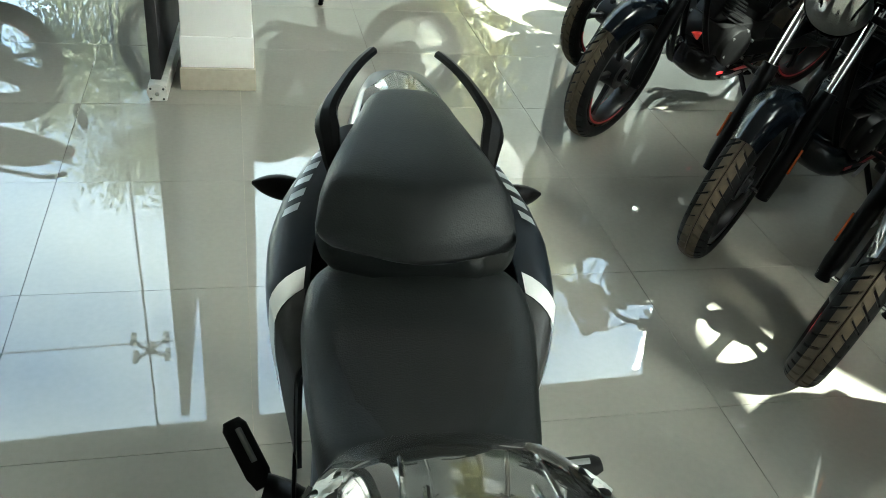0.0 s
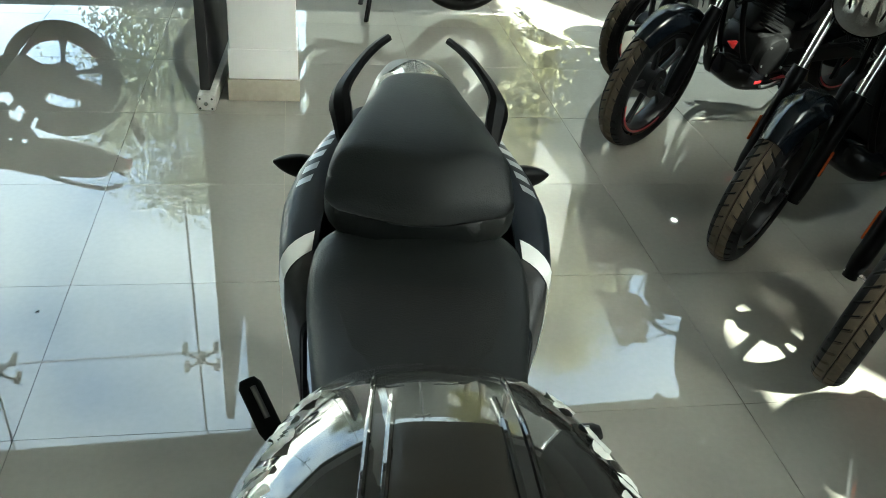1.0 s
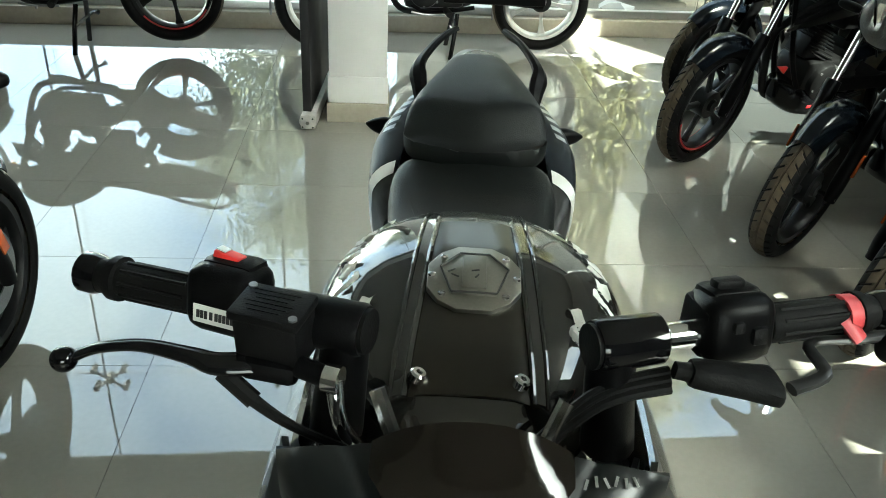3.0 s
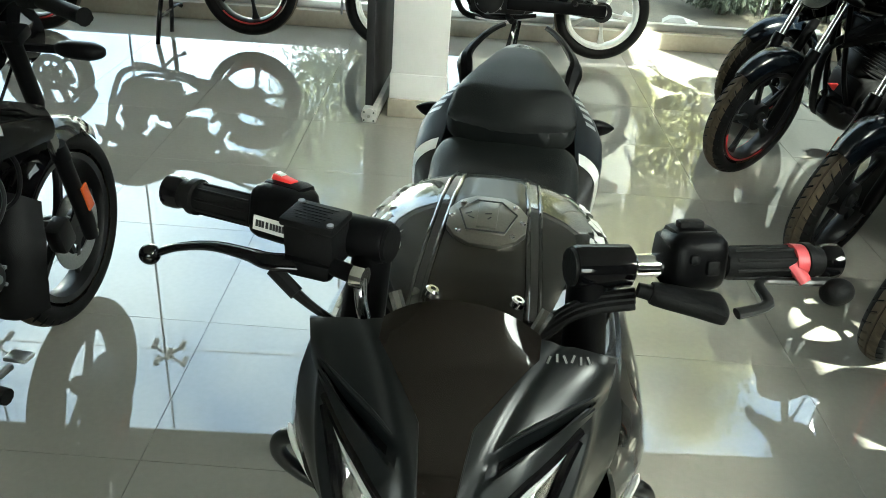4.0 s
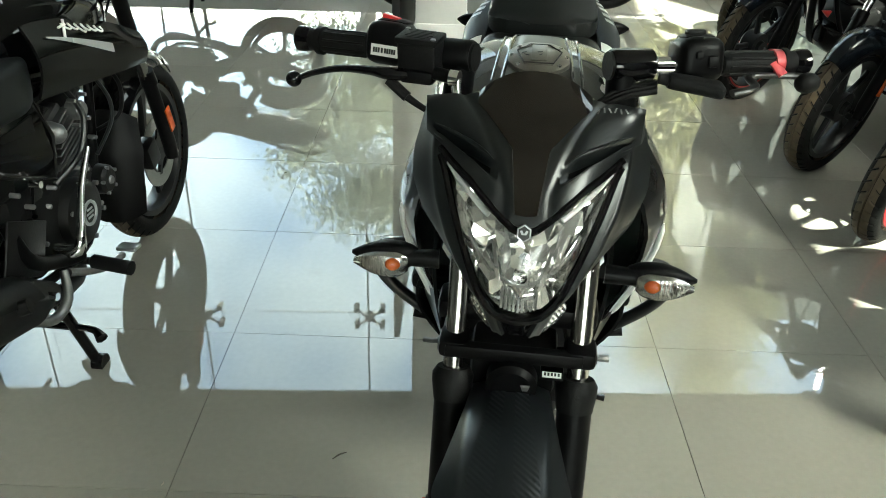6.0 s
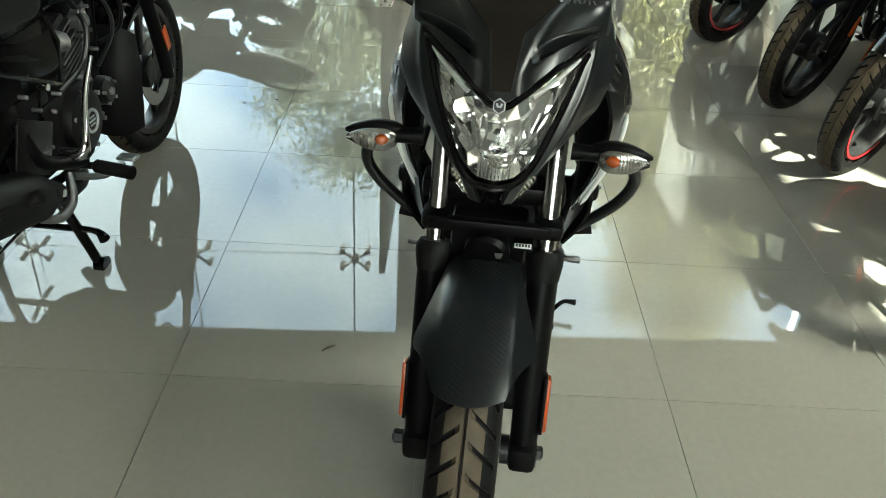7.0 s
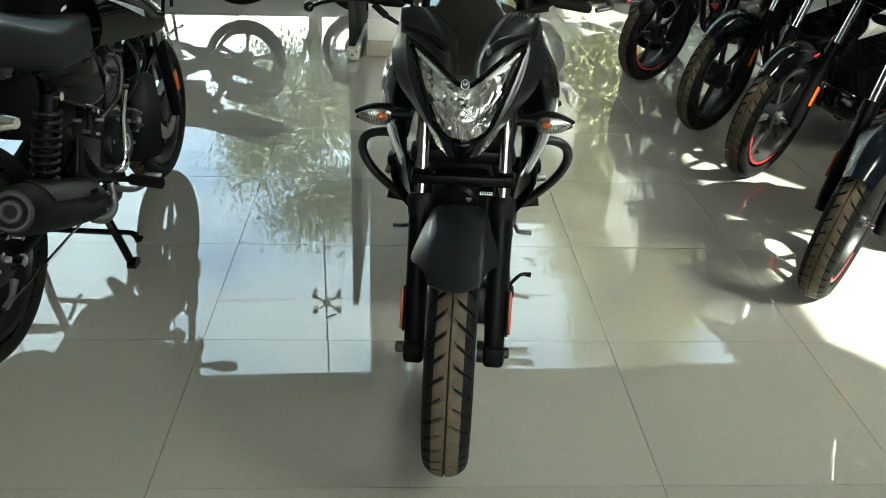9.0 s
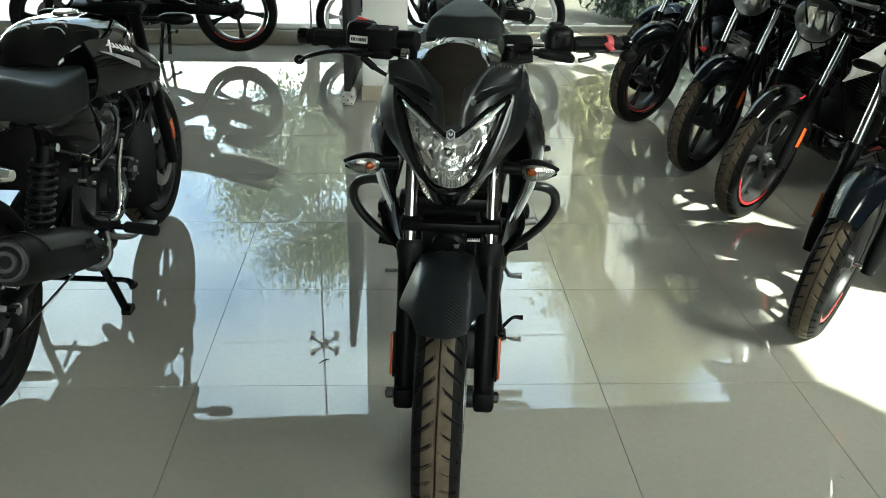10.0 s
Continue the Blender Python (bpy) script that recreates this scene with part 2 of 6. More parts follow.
def tube(b, pts, r, n=10, k=0, flat=1.0):
    """A round bar along pts; r is one radius or one for each point; k smooths the line; flat squashes it."""
    if k:
        if not isinstance(r, (int, float)):
            r = [v.x for v in spline([(q, 0, 0) for q in r], k)]
        pts = spline(pts, k)
    pts = [Vector(q) for q in pts]
    rr = [r] * len(pts) if isinstance(r, (int, float)) else r
    d = (pts[1] - pts[0]).normalized()
    side = d.orthogonal().normalized() if abs(d.z) > 0.95 else d.cross(Vector((0, 0, 1))).normalized()
    loops = []
    for i, q in enumerate(pts):
        d = (pts[min(i + 1, len(pts) - 1)] - pts[max(i - 1, 0)]).normalized()
        side = (side - d * side.dot(d)).normalized()
        up = side.cross(d)
        loops.append([q + rr[i] * (math.cos(a) * side + flat * math.sin(a) * up) for a in [2 * math.pi * j / n for j in range(n)]])
    t = bmesh.new()
    rings(t, loops)
    bmesh.ops.recalc_face_normals(t, faces=t.faces[:])
    return absorb(b, t)


def lathe(b, prof, m, n=48, a0=0.0, a1=360.0):
    """Turn the profile of (radius, offset along x) round the x axis, then place by m."""
    t = bmesh.new()
    full = abs(a1 - a0) >= 359.9
    steps = n if full else n + 1
    loops = []
    for j in range(steps):
        a = radians(a0 + (a1 - a0) * j / n)
        loops.append([t.verts.new((x, r * math.sin(a), r * math.cos(a))) for r, x in prof])
    cnt = len(prof)
    for j in range(n):
        p, q = loops[j], loops[(j + 1) % steps]
        for i in range(cnt - 1):
            t.faces.new((p[i], p[i + 1], q[i + 1], q[i]))
    bmesh.ops.remove_doubles(t, verts=t.verts[:], dist=1e-5)
    bmesh.ops.recalc_face_normals(t, faces=t.faces[:])
    return absorb(b, t, m)


def hull(b, stations, n=28, k=4, ex=2.4):
    """A body along y. A station: y, centre z, half width, height above, depth below the centre (and the corner exponent)."""
    rows = [tuple(s) + ((ex,) if len(s) == 5 else ()) for s in stations]
    a = spline([s[:3] for s in rows], k)
    c = spline([s[3:6] for s in rows], k)
    loops = []
    for p, q in zip(a, c):
        loop = []
        for j in range(n):
            an = 2 * math.pi * j / n
            co, si = math.cos(an), math.sin(an)
            e = 2 / q.z
            x = p.z * math.copysign(abs(co) ** e, co)
            z = (q.x if si > 0 else q.y) * math.copysign(abs(si) ** e, si)
            loop.append((x, p.x, p.y + z))
        loops.append(loop)
    t = bmesh.new()
    rings(t, loops)
    bmesh.ops.recalc_face_normals(t, faces=t.faces[:])
    return absorb(b, t)


def prism(b, outline, depth, m, bev=0.0):
    """A plate: the outline in x and y, depth along z, rounded by bev, placed by m."""
    t = bmesh.new()
    lo = [t.verts.new((x, y, -depth / 2)) for x, y in outline]
    hi = [t.verts.new((x, y, depth / 2)) for x, y in outline]
    n = len(lo)
    t.faces.new(lo[::-1])
    t.faces.new(hi)
    for i in range(n):
        t.faces.new((lo[i], lo[(i + 1) % n], hi[(i + 1) % n], hi[i]))
    bmesh.ops.recalc_face_normals(t, faces=t.faces[:])
    if bev:
        bmesh.ops.bevel(t, geom=t.edges[:], offset=bev, segments=2, profile=0.5, affect="EDGES")
    return absorb(b, t, m)


def sheet(b, f, us, vs, thick=0.003):
    """A skin with thickness over the points f(u, v)."""
    t = bmesh.new()
    g = [[t.verts.new(f(u, v)) for u in us] for v in vs]
    for r, s in zip(g, g[1:]):
        for i in range(len(us) - 1):
            t.faces.new((r[i], r[i + 1], s[i + 1], s[i]))
    bmesh.ops.remove_doubles(t, verts=t.verts[:], dist=1e-6)
    bmesh.ops.recalc_face_normals(t, faces=t.faces[:])
    if thick:
        # turn the skin outwards, then give it an inner face
        n = len(t.verts)
        mid = sum((v.co for v in t.verts), Vector()) / n
        ref = Vector((0, mid.y + 0.05, mid.z - 0.12))
        if sum(q.normal.dot(q.calc_center_median() - ref) * q.calc_area() for q in t.faces) < 0:
            bmesh.ops.reverse_faces(t, faces=t.faces[:])
        t.normal_update()
        faces, rim = t.faces[:], [(e.verts[0], e.verts[1]) for e in t.edges if e.is_boundary]
        inner = {v: t.verts.new(v.co - v.normal * thick) for v in t.verts[:]}
        for q in faces:
            t.faces.new([inner[v] for v in reversed(q.verts)])
        for v, w in rim:
            t.faces.new((v, w, inner[w], inner[v]))
        bmesh.ops.recalc_face_normals(t, faces=t.faces[:])
    return absorb(b, t)


def span(a, c, n):
    return [a + (c - a) * i / (n - 1) for i in range(n)]


def bm():
    return bmesh.new()


AX = Matrix.Identity(4)

# ---- the hall ----
def wall_y(x):
    return 5.43 + 0.042 * x


WROT = math.degrees(math.atan(0.042))


def built(ob, label, category):
    return tagged(ob, label, category, kind="structure")


floor = built(part("floor", box(bm(), (-0.7, 0.75, -0.055), (8.8, 10.3, 0.10)), GROUT, smooth=False), "polished beige-grey vitrified tile floor with thin joints", "floor")
ceiling = built(part("ceiling", box(bm(), (-0.84, 0.65, 4.45), (8.92, 10.4, 0.10)), CEIL, smooth=False), "plain grey painted ceiling", "ceiling")
# south: unseen opening added to give headlamp and fork tubes daylight to reflect
for i, (x0, x1, z0, z1) in enumerate(((-5.3, -0.7, -0.1, 4.5), (-0.7, 1.6, -0.1, 1.1), (-0.7, 1.6, 2.7, 4.5), (1.6, 3.9, -0.1, 4.5))):
    b = box(bm(), ((x0 + x1) / 2, -4.3, (z0 + z1) / 2), (x1 - x0, 0.2, z1 - z0))
    built(part("wall_south", b, WALLGREY, smooth=False), "plain grey wall around an added daylight opening", "wall")
b = box(bm(), (-5.0, 0.75, 2.2), (0.2, 10.0, 4.6))
built(part("wall_west", b, WALLGREY, smooth=False), "plain grey painted wall", "wall")
# north: beam above the glass, low tiled sill below it
b = box(bm(), (-0.7, wall_y(-0.7) + 0.13, 4.235), (9.1, 0.26, 0.55), rot=(0, 0, WROT))
built(part("wall_north", b, PAINT, smooth=False), "white painted wall strip above the glass front", "wall")
b = box(bm(), (-0.7, wall_y(-0.7) + 0.06, 3.875), (9.1, 0.14, 0.17), 0.004, rot=(0, 0, WROT))
built(part("trim", b, HEADER), "dark grey metal beam holding the top of the glass", "trim")
b = box(bm(), (-0.7, wall_y(-0.7) + 0.11, 0.055), (9.1, 0.22, 0.11), 0.004, rot=(0, 0, WROT))
built(part("window_sill", b, SKIRT), "low beige tiled kerb under the glass front", "sill")
b = box(bm(), (-0.7, wall_y(-0.7) + 0.10, 0.135), (9.1, 0.06, 0.05), 0.004, rot=(0, 0, WROT))
built(part("trim", b, ALU), "aluminium channel holding the glass front", "trim")
# east: a closed wall with two wide openings high up under the ceiling, through which the sun falls
b = box(bm(), (3.72, 0.6, 1.4), (0.24, 9.9, 3.0))
built(part("wall_east", b, WALLDARK, smooth=False), "plain dark grey painted wall below high openings", "wall")
# unseen piers, spaced to end the sun patches on the floor
for y0, y1 in ((-4.35, -2.63), (-0.80, 1.15), (2.6, 5.55)):
    b = box(bm(), (3.62, (y0 + y1) / 2, 3.65), (0.06, y1 - y0, 1.50))
    built(part("wall_east_pier", b, WALLGREY, smooth=False), "plain grey wall pier between high openings", "wall")

# added sill, out of view, that keeps stray sun spots off the floor
b = box(bm(), (3.62, 1.875, 3.05), (0.06, 1.444, 0.30))
built(part("wall_east_sill", b, WALLGREY, smooth=False), "plain grey added sill that stops stray sun", "wall")

SP_X = [-0.70 + 1.44 * i for i in range(-3, 4)]
edges_x = [SP_X[0] - 0.9] + SP_X + [3.58]
window = built(new("window_1"), "frameless glass front held by steel spiders", "window")
for x0, x1 in zip(edges_x, edges_x[1:]):
    for z0, z1 in ((0.15, 2.86), (2.875, 3.80)):
        xm = (x0 + x1) / 2
        p = part("pane", box(bm(), (xm, wall_y(xm) + 0.10, (z0 + z1) / 2), (x1 - x0 - 0.014, 0.012, z1 - z0), rot=(0, 0, WROT)), PANE, window, smooth=False)
        p.visible_shadow = False


def spider(x):
    y = wall_y(x)
    e = thing("glass_spider", pose(x, y + 0.02, 2.868, 0, 0, WROT), "dark steel four-armed spider bracket on the glass", "bracket", "glass spiders")
    b = bm()
    tube(b, [(0, -0.03, 0), (0, 0.05, 0)], 0.035, 14)
    part("hub", b, STEEL, e)
    for sx in (-1, 1):
        for sz in (-1, 1):
            b = bm()
            tube(b, [(0, 0, 0), (sx * 0.06, -0.02, sz * 0.045), (sx * 0.115, 0.0, sz * 0.088)], [0.014, 0.011, 0.012], 8, 4)
            arm = part("arm", b, STEEL, e)
            b = bm()
            tube(b, [(sx * 0.115, -0.03, sz * 0.088), (sx * 0.115, 0.07, sz * 0.088)], 0.024, 14)
            part("bolt", b, STEEL, arm)
    return e


for x in SP_X:
    spider(x)
    # stiffening rod that carries the spider
    b = bm()
    tube(b, [(x, wall_y(x) - 0.06, 0.11), (x, wall_y(x) - 0.06, 3.80)], 0.008, 10)
    tagged(part("tension_rod", b, STEEL), "thin dark steel rod behind the glass joint", "rod", "tension rods")

# pillar
PY = 3.73
b = box(bm(), (-0.087, PY + 0.17, 2.25), (0.275, 0.30, 4.5), 0.006)
pillar = built(part("pillar", b, PAINT), "square white painted pillar with a tiled foot", "pillar")
b = box(bm(), (-0.087, PY + 0.17, 0.16), (0.287, 0.312, 0.13), 0.004)
part("plaster_ledge", b, PAINT, pillar, "chipped plaster ledge")
b = box(bm(), (-0.087, PY + 0.17, 0.047), (0.30, 0.33, 0.094), 0.003)
part("skirting", b, SKIRT, pillar, "beige skirting tile")

# dark display board on a white foot beside the pillar
board = thing("display_board", pose(-0.322, 3.65, 0, 0, 0, -3.5), "tall black slope-topped display board on a pale metal foot", "display board")
part("panel", prism(bm(), [(0.0, 0.08), (0.70, 0.08), (0.70, 1.50), (0.0, 1.785)], 0.040, pose(0, 0, 0, 90, 0, 90), 0.003), BOARD, board, "black panel with a sloping top")
foot = part("foot", box(bm(), (0.005, 0.33, 0.034), (0.070, 0.71, 0.068), 0.006), FOOT, board, "scuffed pale grey metal foot")
b = prism(bm(), [(0.040 * math.cos(radians(a)), 0.036 + 0.036 * math.sin(radians(a))) for a in (-65, -40, -10, 20, 50, 75, 105, 130, 160, 190, 220, 245)], 0.005, pose(0.005, -0.029, 0.003, 90, 0, 0), 0.001)
plate = part("end_plate", b, FOOT, foot, "pale metal end plate")
for dx, dz in ((-0.024, 0.014), (0.024, 0.014), (-0.024, 0.056), (0.024, 0.056)):
    part("screw", tube(bm(), [(0.005 + dx, -0.030, dz), (0.005 + dx, -0.0345, dz)], 0.0045, 8), INK, foot)
part("centre_bolt", tube(bm(), [(0.005, -0.030, 0.036), (0.005, -0.038, 0.036)], 0.009, 6), CHROME, foot)

# outside
b = bm()
bmesh.ops.create_grid(b, x_segments=2, y_segments=2, size=400)
bmesh.ops.translate(b, verts=b.verts[:], vec=(0, 0, -0.14))
built(part("ground", b, PAVE, smooth=False), "sunlit pale concrete ground", "ground")


def tree(x, y, base, top, rad, leaves, seed, squash=1.0, leaf=None, size=1.0):
    rnd = random.Random(seed)
    e = thing("tree", pose(x, y, -0.14), "leafy green tree outside the glass front", "tree", "street trees")
    b = bm()
    tube(b, [(0, 0, 0), (0.05, 0, base * 0.6), (0.0, 0.05, base + 0.3), (0.05, 0, (base + top) / 2)], [0.17, 0.13, 0.11, 0.05], 10, 4)
    for i in range(7):
        a = i * 2.4 + seed
        h = base * 0.8 + i * 0.18
        q = (math.cos(a) * rad * 0.5, math.sin(a) * rad * 0.5, h + (top - base) * (0.3 + 0.25 * rnd.random()))
        tube(b, [(0, 0, h), (q[0] * 0.4, q[1] * 0.4, (h + q[2]) / 2 + 0.1), q], [0.07, 0.045, 0.015], 7, 3)
    part("trunk", b, BARK, e)
    clumps = []
    for i in range(64):
        a, u = rnd.random() * 6.283, rnd.random() ** 0.5
        z = base + (top - base) * rnd.random()
        k = math.sin(math.pi * min(0.97, 0.12 + 0.85 * (z - base) / (top - base))) ** 0.6
        clumps.append((math.cos(a) * rad * u * k, math.sin(a) * rad * u * k * squash, z, 0.35 + 0.5 * rnd.random()))
    vs, fs = [], []
    for i in range(leaves):
        cx, cy, cz, cr = rnd.choice(clumps)
        d = Vector((rnd.gauss(0, 1), rnd.gauss(0, 1), rnd.gauss(0, 0.8)))
        p = Vector((cx, cy, cz)) + d * cr * 0.55
        s = (0.036 + 0.034 * rnd.random()) * size
        r = Euler((rnd.random() * 6, rnd.random() * 6, rnd.random() * 6)).to_matrix()
        n0 = len(vs)
        vs += [p + r @ Vector(q) * s for q in ((-0.5, 0, 0), (0, -0.35, 0.06), (1.1, 0, 0), (0, 0.35, 0.06))]
        fs.append((n0, n0 + 1, n0 + 2, n0 + 3))
    me = bpy.data.meshes.new("crown")
    me.from_pydata(vs, [], fs)
    me.materials.append(leaf or LEAF)
    o = new("crown", me)
    o.parent = e
    return e


tree(-1.60, 14.0, 3.0, 6.5, 1.70, 27000, 3, 1.0, LEAF, 1.1)
tree(3.72, 13.8, 2.2, 7.2, 0.48, 9000, 8, 1.0, LEAF_SUNLIT, 1.5)
tree(4.40, 13.9, 5.6, 9.8, 0.32, 4200, 23, 1.0, LEAF_SUNLIT, 1.5)
tree(5.75, 14.0, 6.2, 10.6, 0.95, 14000, 17, 1.0, LEAF_SUNLIT, 1.5)
b = box(bm(), (-16.0, 27.0, 2.9), (30.0, 0.5, 6.2))
built(part("backdrop", b, PAINT, smooth=False), "plain sunlit pale facade far across the road", "backdrop")
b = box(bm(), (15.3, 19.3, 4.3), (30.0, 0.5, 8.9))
built(part("backdrop", b, FACADE, smooth=False), "plain near-black facade across the yard, dimming the reflection", "backdrop")
# added wing, itself out of view, that hides sky from the floor's reflection
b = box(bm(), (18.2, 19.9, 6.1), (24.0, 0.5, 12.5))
built(part("backdrop", b, FACADE, smooth=False), "added near-black wing of the facade, hiding the sky", "backdrop")


# dark planting bed between the glass and the near-black facade
b = bm()
bmesh.ops.create_grid(b, x_segments=40, y_segments=36, size=1)
rnd = random.Random(61)
for v in b.verts:
    edge = abs(v.co.x) > 0.99 or abs(v.co.y) > 0.99
    v.co = Vector((6.4 + 5.3 * v.co.x, 12.0 + 5.6 * v.co.y, -0.15 if edge else -0.115 + rnd.uniform(-0.02, 0.03)))
built(part("garden_bed", b, SOIL), "dark soil bed of the garden outside the glass", "ground")


def shrub(x, y, rad, high, seed, leaves=5000):
    """A low bush: woody stems and many small leaves."""
    rnd = random.Random(seed)
    e = thing("shrub", pose(x, y, -0.14), "dense dark green shrub outside the glass front", "shrub", "shrubs along the glass")
    b = bm()
    for i in range(7):
        a = i * 0.9 + seed
        tube(b, [(0.03 * math.cos(a), 0.03 * math.sin(a), 0), (rad * 0.3 * math.cos(a), rad * 0.3 * math.sin(a), high * 0.45), (rad * 0.6 * math.cos(a), rad * 0.6 * math.sin(a), high * 0.85)], [0.016, 0.010, 0.004], 6, 3)
    part("stems", b, BARK, e)
    vs, fs = [], []
    for i in range(leaves):
        a, k = rnd.random() * 6.283, rnd.random() ** 0.4
        el = rnd.random() ** 0.8
        lump = 1 + 0.22 * math.sin(3 * a + seed) + 0.15 * math.sin(7 * a + 5 * el)
        p = Vector((math.cos(a) * rad * k * lump * math.cos(el * 1.3), math.sin(a) * rad * k * lump * math.cos(el * 1.3), 0.06 + high * k * math.sin(0.1 + el * 1.4) * lump))
        s = 0.035 + 0.035 * rnd.random()
        r = Euler((rnd.random() * 6, rnd.random() * 6, rnd.random() * 6)).to_matrix()
        n0 = len(vs)
        vs += [p + r @ Vector(q) * s for q in ((-0.5, 0, 0), (0, -0.3, 0.06), (1.1, 0, 0), (0, 0.3, 0.06))]
        fs.append((n0, n0 + 1, n0 + 2, n0 + 3))
    me = bpy.data.meshes.new("foliage")
    me.from_pydata(vs, [], fs)
    me.materials.append(SHRUB)
    o = new("foliage", me)
    o.parent = e
    return e


for i, (x, y, r, h) in enumerate(((2.45, 7.4, 0.42, 0.6), (3.0, 7.7, 0.5, 0.8), (3.5, 7.3, 0.5, 0.7), (3.4, 8.6, 0.7, 1.0))):
    shrub(x, y, r, h, 31 + i)
rnd = random.Random(77)
for i in range(12):
    b = bm()
    bmesh.ops.create_icosphere(b, subdivisions=2, radius=1.0)
    sx, sy, sz = rnd.uniform(0.07, 0.16), rnd.uniform(0.06, 0.12), rnd.uniform(0.05, 0.09)
    for v in b.verts:
        k = 1 + 0.22 * math.sin(5 * v.co.x + i) * math.cos(4 * v.co.y + 2 * i) + rnd.uniform(-0.06, 0.06)
        v.co = Vector((v.co.x * sx, v.co.y * sy, v.co.z * sz)) * k
    bmesh.ops.translate(b, verts=b.verts[:], vec=(1.3 + 0.2 * i + rnd.uniform(-0.06, 0.06), 6.35 + rnd.uniform(-0.15, 0.3), -0.14 + sz * 0.7))
    tagged(part("garden_stone", b, STONE), "pale rough garden stone on the ground outside the glass", "stone", "border stones")

# ---- wheels ----
STORE = {}


def tyre_mesh(R, W, tread):
    """A round-shouldered tyre; with tread, slanted grooves and a centre line are cut into the crown."""
    key = ("tyre", R, W, tread)
    if key in STORE:
        return STORE[key]
    per, reps = (16, 42) if tread else (4, 18)
    N = per * reps
    phis = ([-125, -105, -90, -75, -62] + [-55 + 5 * i for i in range(9)] + [-8, -3.2, -1, 1, 3.2, 8]
            + [15 + 5 * i for i in range(9)] + [62, 75, 90, 105, 125]) if tread else [-125, -100, -80, -60, -40, -20, 0, 20, 40, 60, 80, 100, 125]
    h = 0.042
    vs, fs, mi = [], [], []

    def cut(j, f):
        return tread and (abs(f) <= 1 or (12 < abs(f) < 58 and (j + (0 if f > 0 else per // 2)) % per < 3))
    for j in range(N):
        for f in phis:
            # the rows of points sweep back from the middle, so that the grooves do too
            bend = min(abs(f), 62) / 55
            a = 2 * math.pi * (j - (0.9 * per * bend ** 0.7 if tread else 0)) / N
            p = radians(f)
            x, r = W / 2 * math.sin(p), R - h + (h if math.cos(p) > 0 else 0.035) * math.cos(p)
            if cut(j, f):
                r -= 0.0065
            vs.append((x, r * math.sin(a), r * math.cos(a)))
    n = len(phis)
    for j in range(N):
        k = (j + 1) % N
        for i in range(n - 1):
            fs.append((j * n + i, j * n + i + 1, k * n + i + 1, k * n + i))
            mi.append(1 if abs(phis[i] + phis[i + 1]) / 2 < 33 and not (cut(j, phis[i]) and cut(j, phis[i + 1])) else 0)
    me = bpy.data.meshes.new("tyre")
    me.from_pydata(vs, [], fs)
    me.materials.append(RUBBER)
    me.materials.append(TREAD)
    me.polygons.foreach_set("material_index", mi)
    me.shade_smooth()
    me.set_sharp_from_angle(angle=radians(40))
    STORE[key] = me
    return me


def stored(key, make):
    if key not in STORE:
        STORE[key] = make()
    return STORE[key]


def mesh_of(name, b, material, sharp=38):
    me = bpy.data.meshes.new(name)
    b.to_mesh(me)
    b.free()
    me.materials.append(material)
    me.shade_smooth()
    me.set_sharp_from_angle(angle=radians(sharp))
    return me


def sub(name, me, parent, m=AX, label=""):
    o = new(name, me)
    o.parent = parent
    o.matrix_basis = m
    if label:
        o["label"] = label
    return o


def rim_mesh(R, W, spokes, material):
    r = R - 0.078
    b = bm()
    w = W * 0.36
    lathe(b, [(r - 0.022, -w * 0.5), (r - 0.012, -w), (r + 0.006, -w - 0.003), (r + 0.006, -w + 0.006), (r - 0.006, -w + 0.010), (r - 0.012, 0),
              (r - 0.006, w - 0.010), (r + 0.006, w - 0.006), (r + 0.006, w + 0.003), (r - 0.012, w), (r - 0.022, w * 0.5), (r - 0.022, -w * 0.5)], AX, 64)
    lathe(b, [(0.0, -0.045), (0.026, -0.045), (0.034, -0.02), (0.034, 0.02), (0.026, 0.045), (0.0, 0.045)], AX, 24)
    for i in range(spokes):
        a = 360 * i / spokes
        t = bm()
        # each spoke: a tapered blade from hub to rim, waisted
        loops = []
        for u in span(0, 1, 6):
            rr = 0.025 + (r - 0.040) * u
            hw = 0.016 - 0.008 * math.sin(math.pi * min(1, u * 1.15)) ** 0.7 + 0.006 * max(0, u - 0.8) * 5
            hd = 0.012 - 0.004 * u
            loops.append([(-hd, -hw, rr), (-hd * 0.6, -hw * 1.25, rr), (hd * 0.6, -hw * 1.25, rr), (hd, -hw, rr), (hd, hw, rr), (hd * 0.6, hw * 1.25, rr), (-hd * 0.6, hw * 1.25, rr), (-hd, hw, rr)])
        rings(t, loops)
        bmesh.ops.recalc_face_normals(t, faces=t.faces[:])
        absorb(b, t, pose(0, 0, 0, a + 12, 0, 0))
    return mesh_of("wheel", b, material)


def disc_mesh(r):
    b = lathe(bm(), [(r * 0.62, -0.002), (r, -0.002), (r, 0.002), (r * 0.62, 0.002), (r * 0.62, -0.002)], AX, 48)
    return mesh_of("brake_disc", b, DISCMET)


def carrier_mesh(r):
    """The six-armed star that holds the disc to the hub."""
    star = []
    for i in range(6):
        for da, k in ((-30, 0.36), (-7, 0.42), (2, 0.68), (14, 0.68), (9, 0.42)):
            a = radians(60 * i + da)
            star.append((r * k * math.cos(a), r * k * math.sin(a)))
    return mesh_of("disc_carrier", prism(bm(), star, 0.006, pose(0, 0, 0, 0, 90, 0)), ALLOYB)


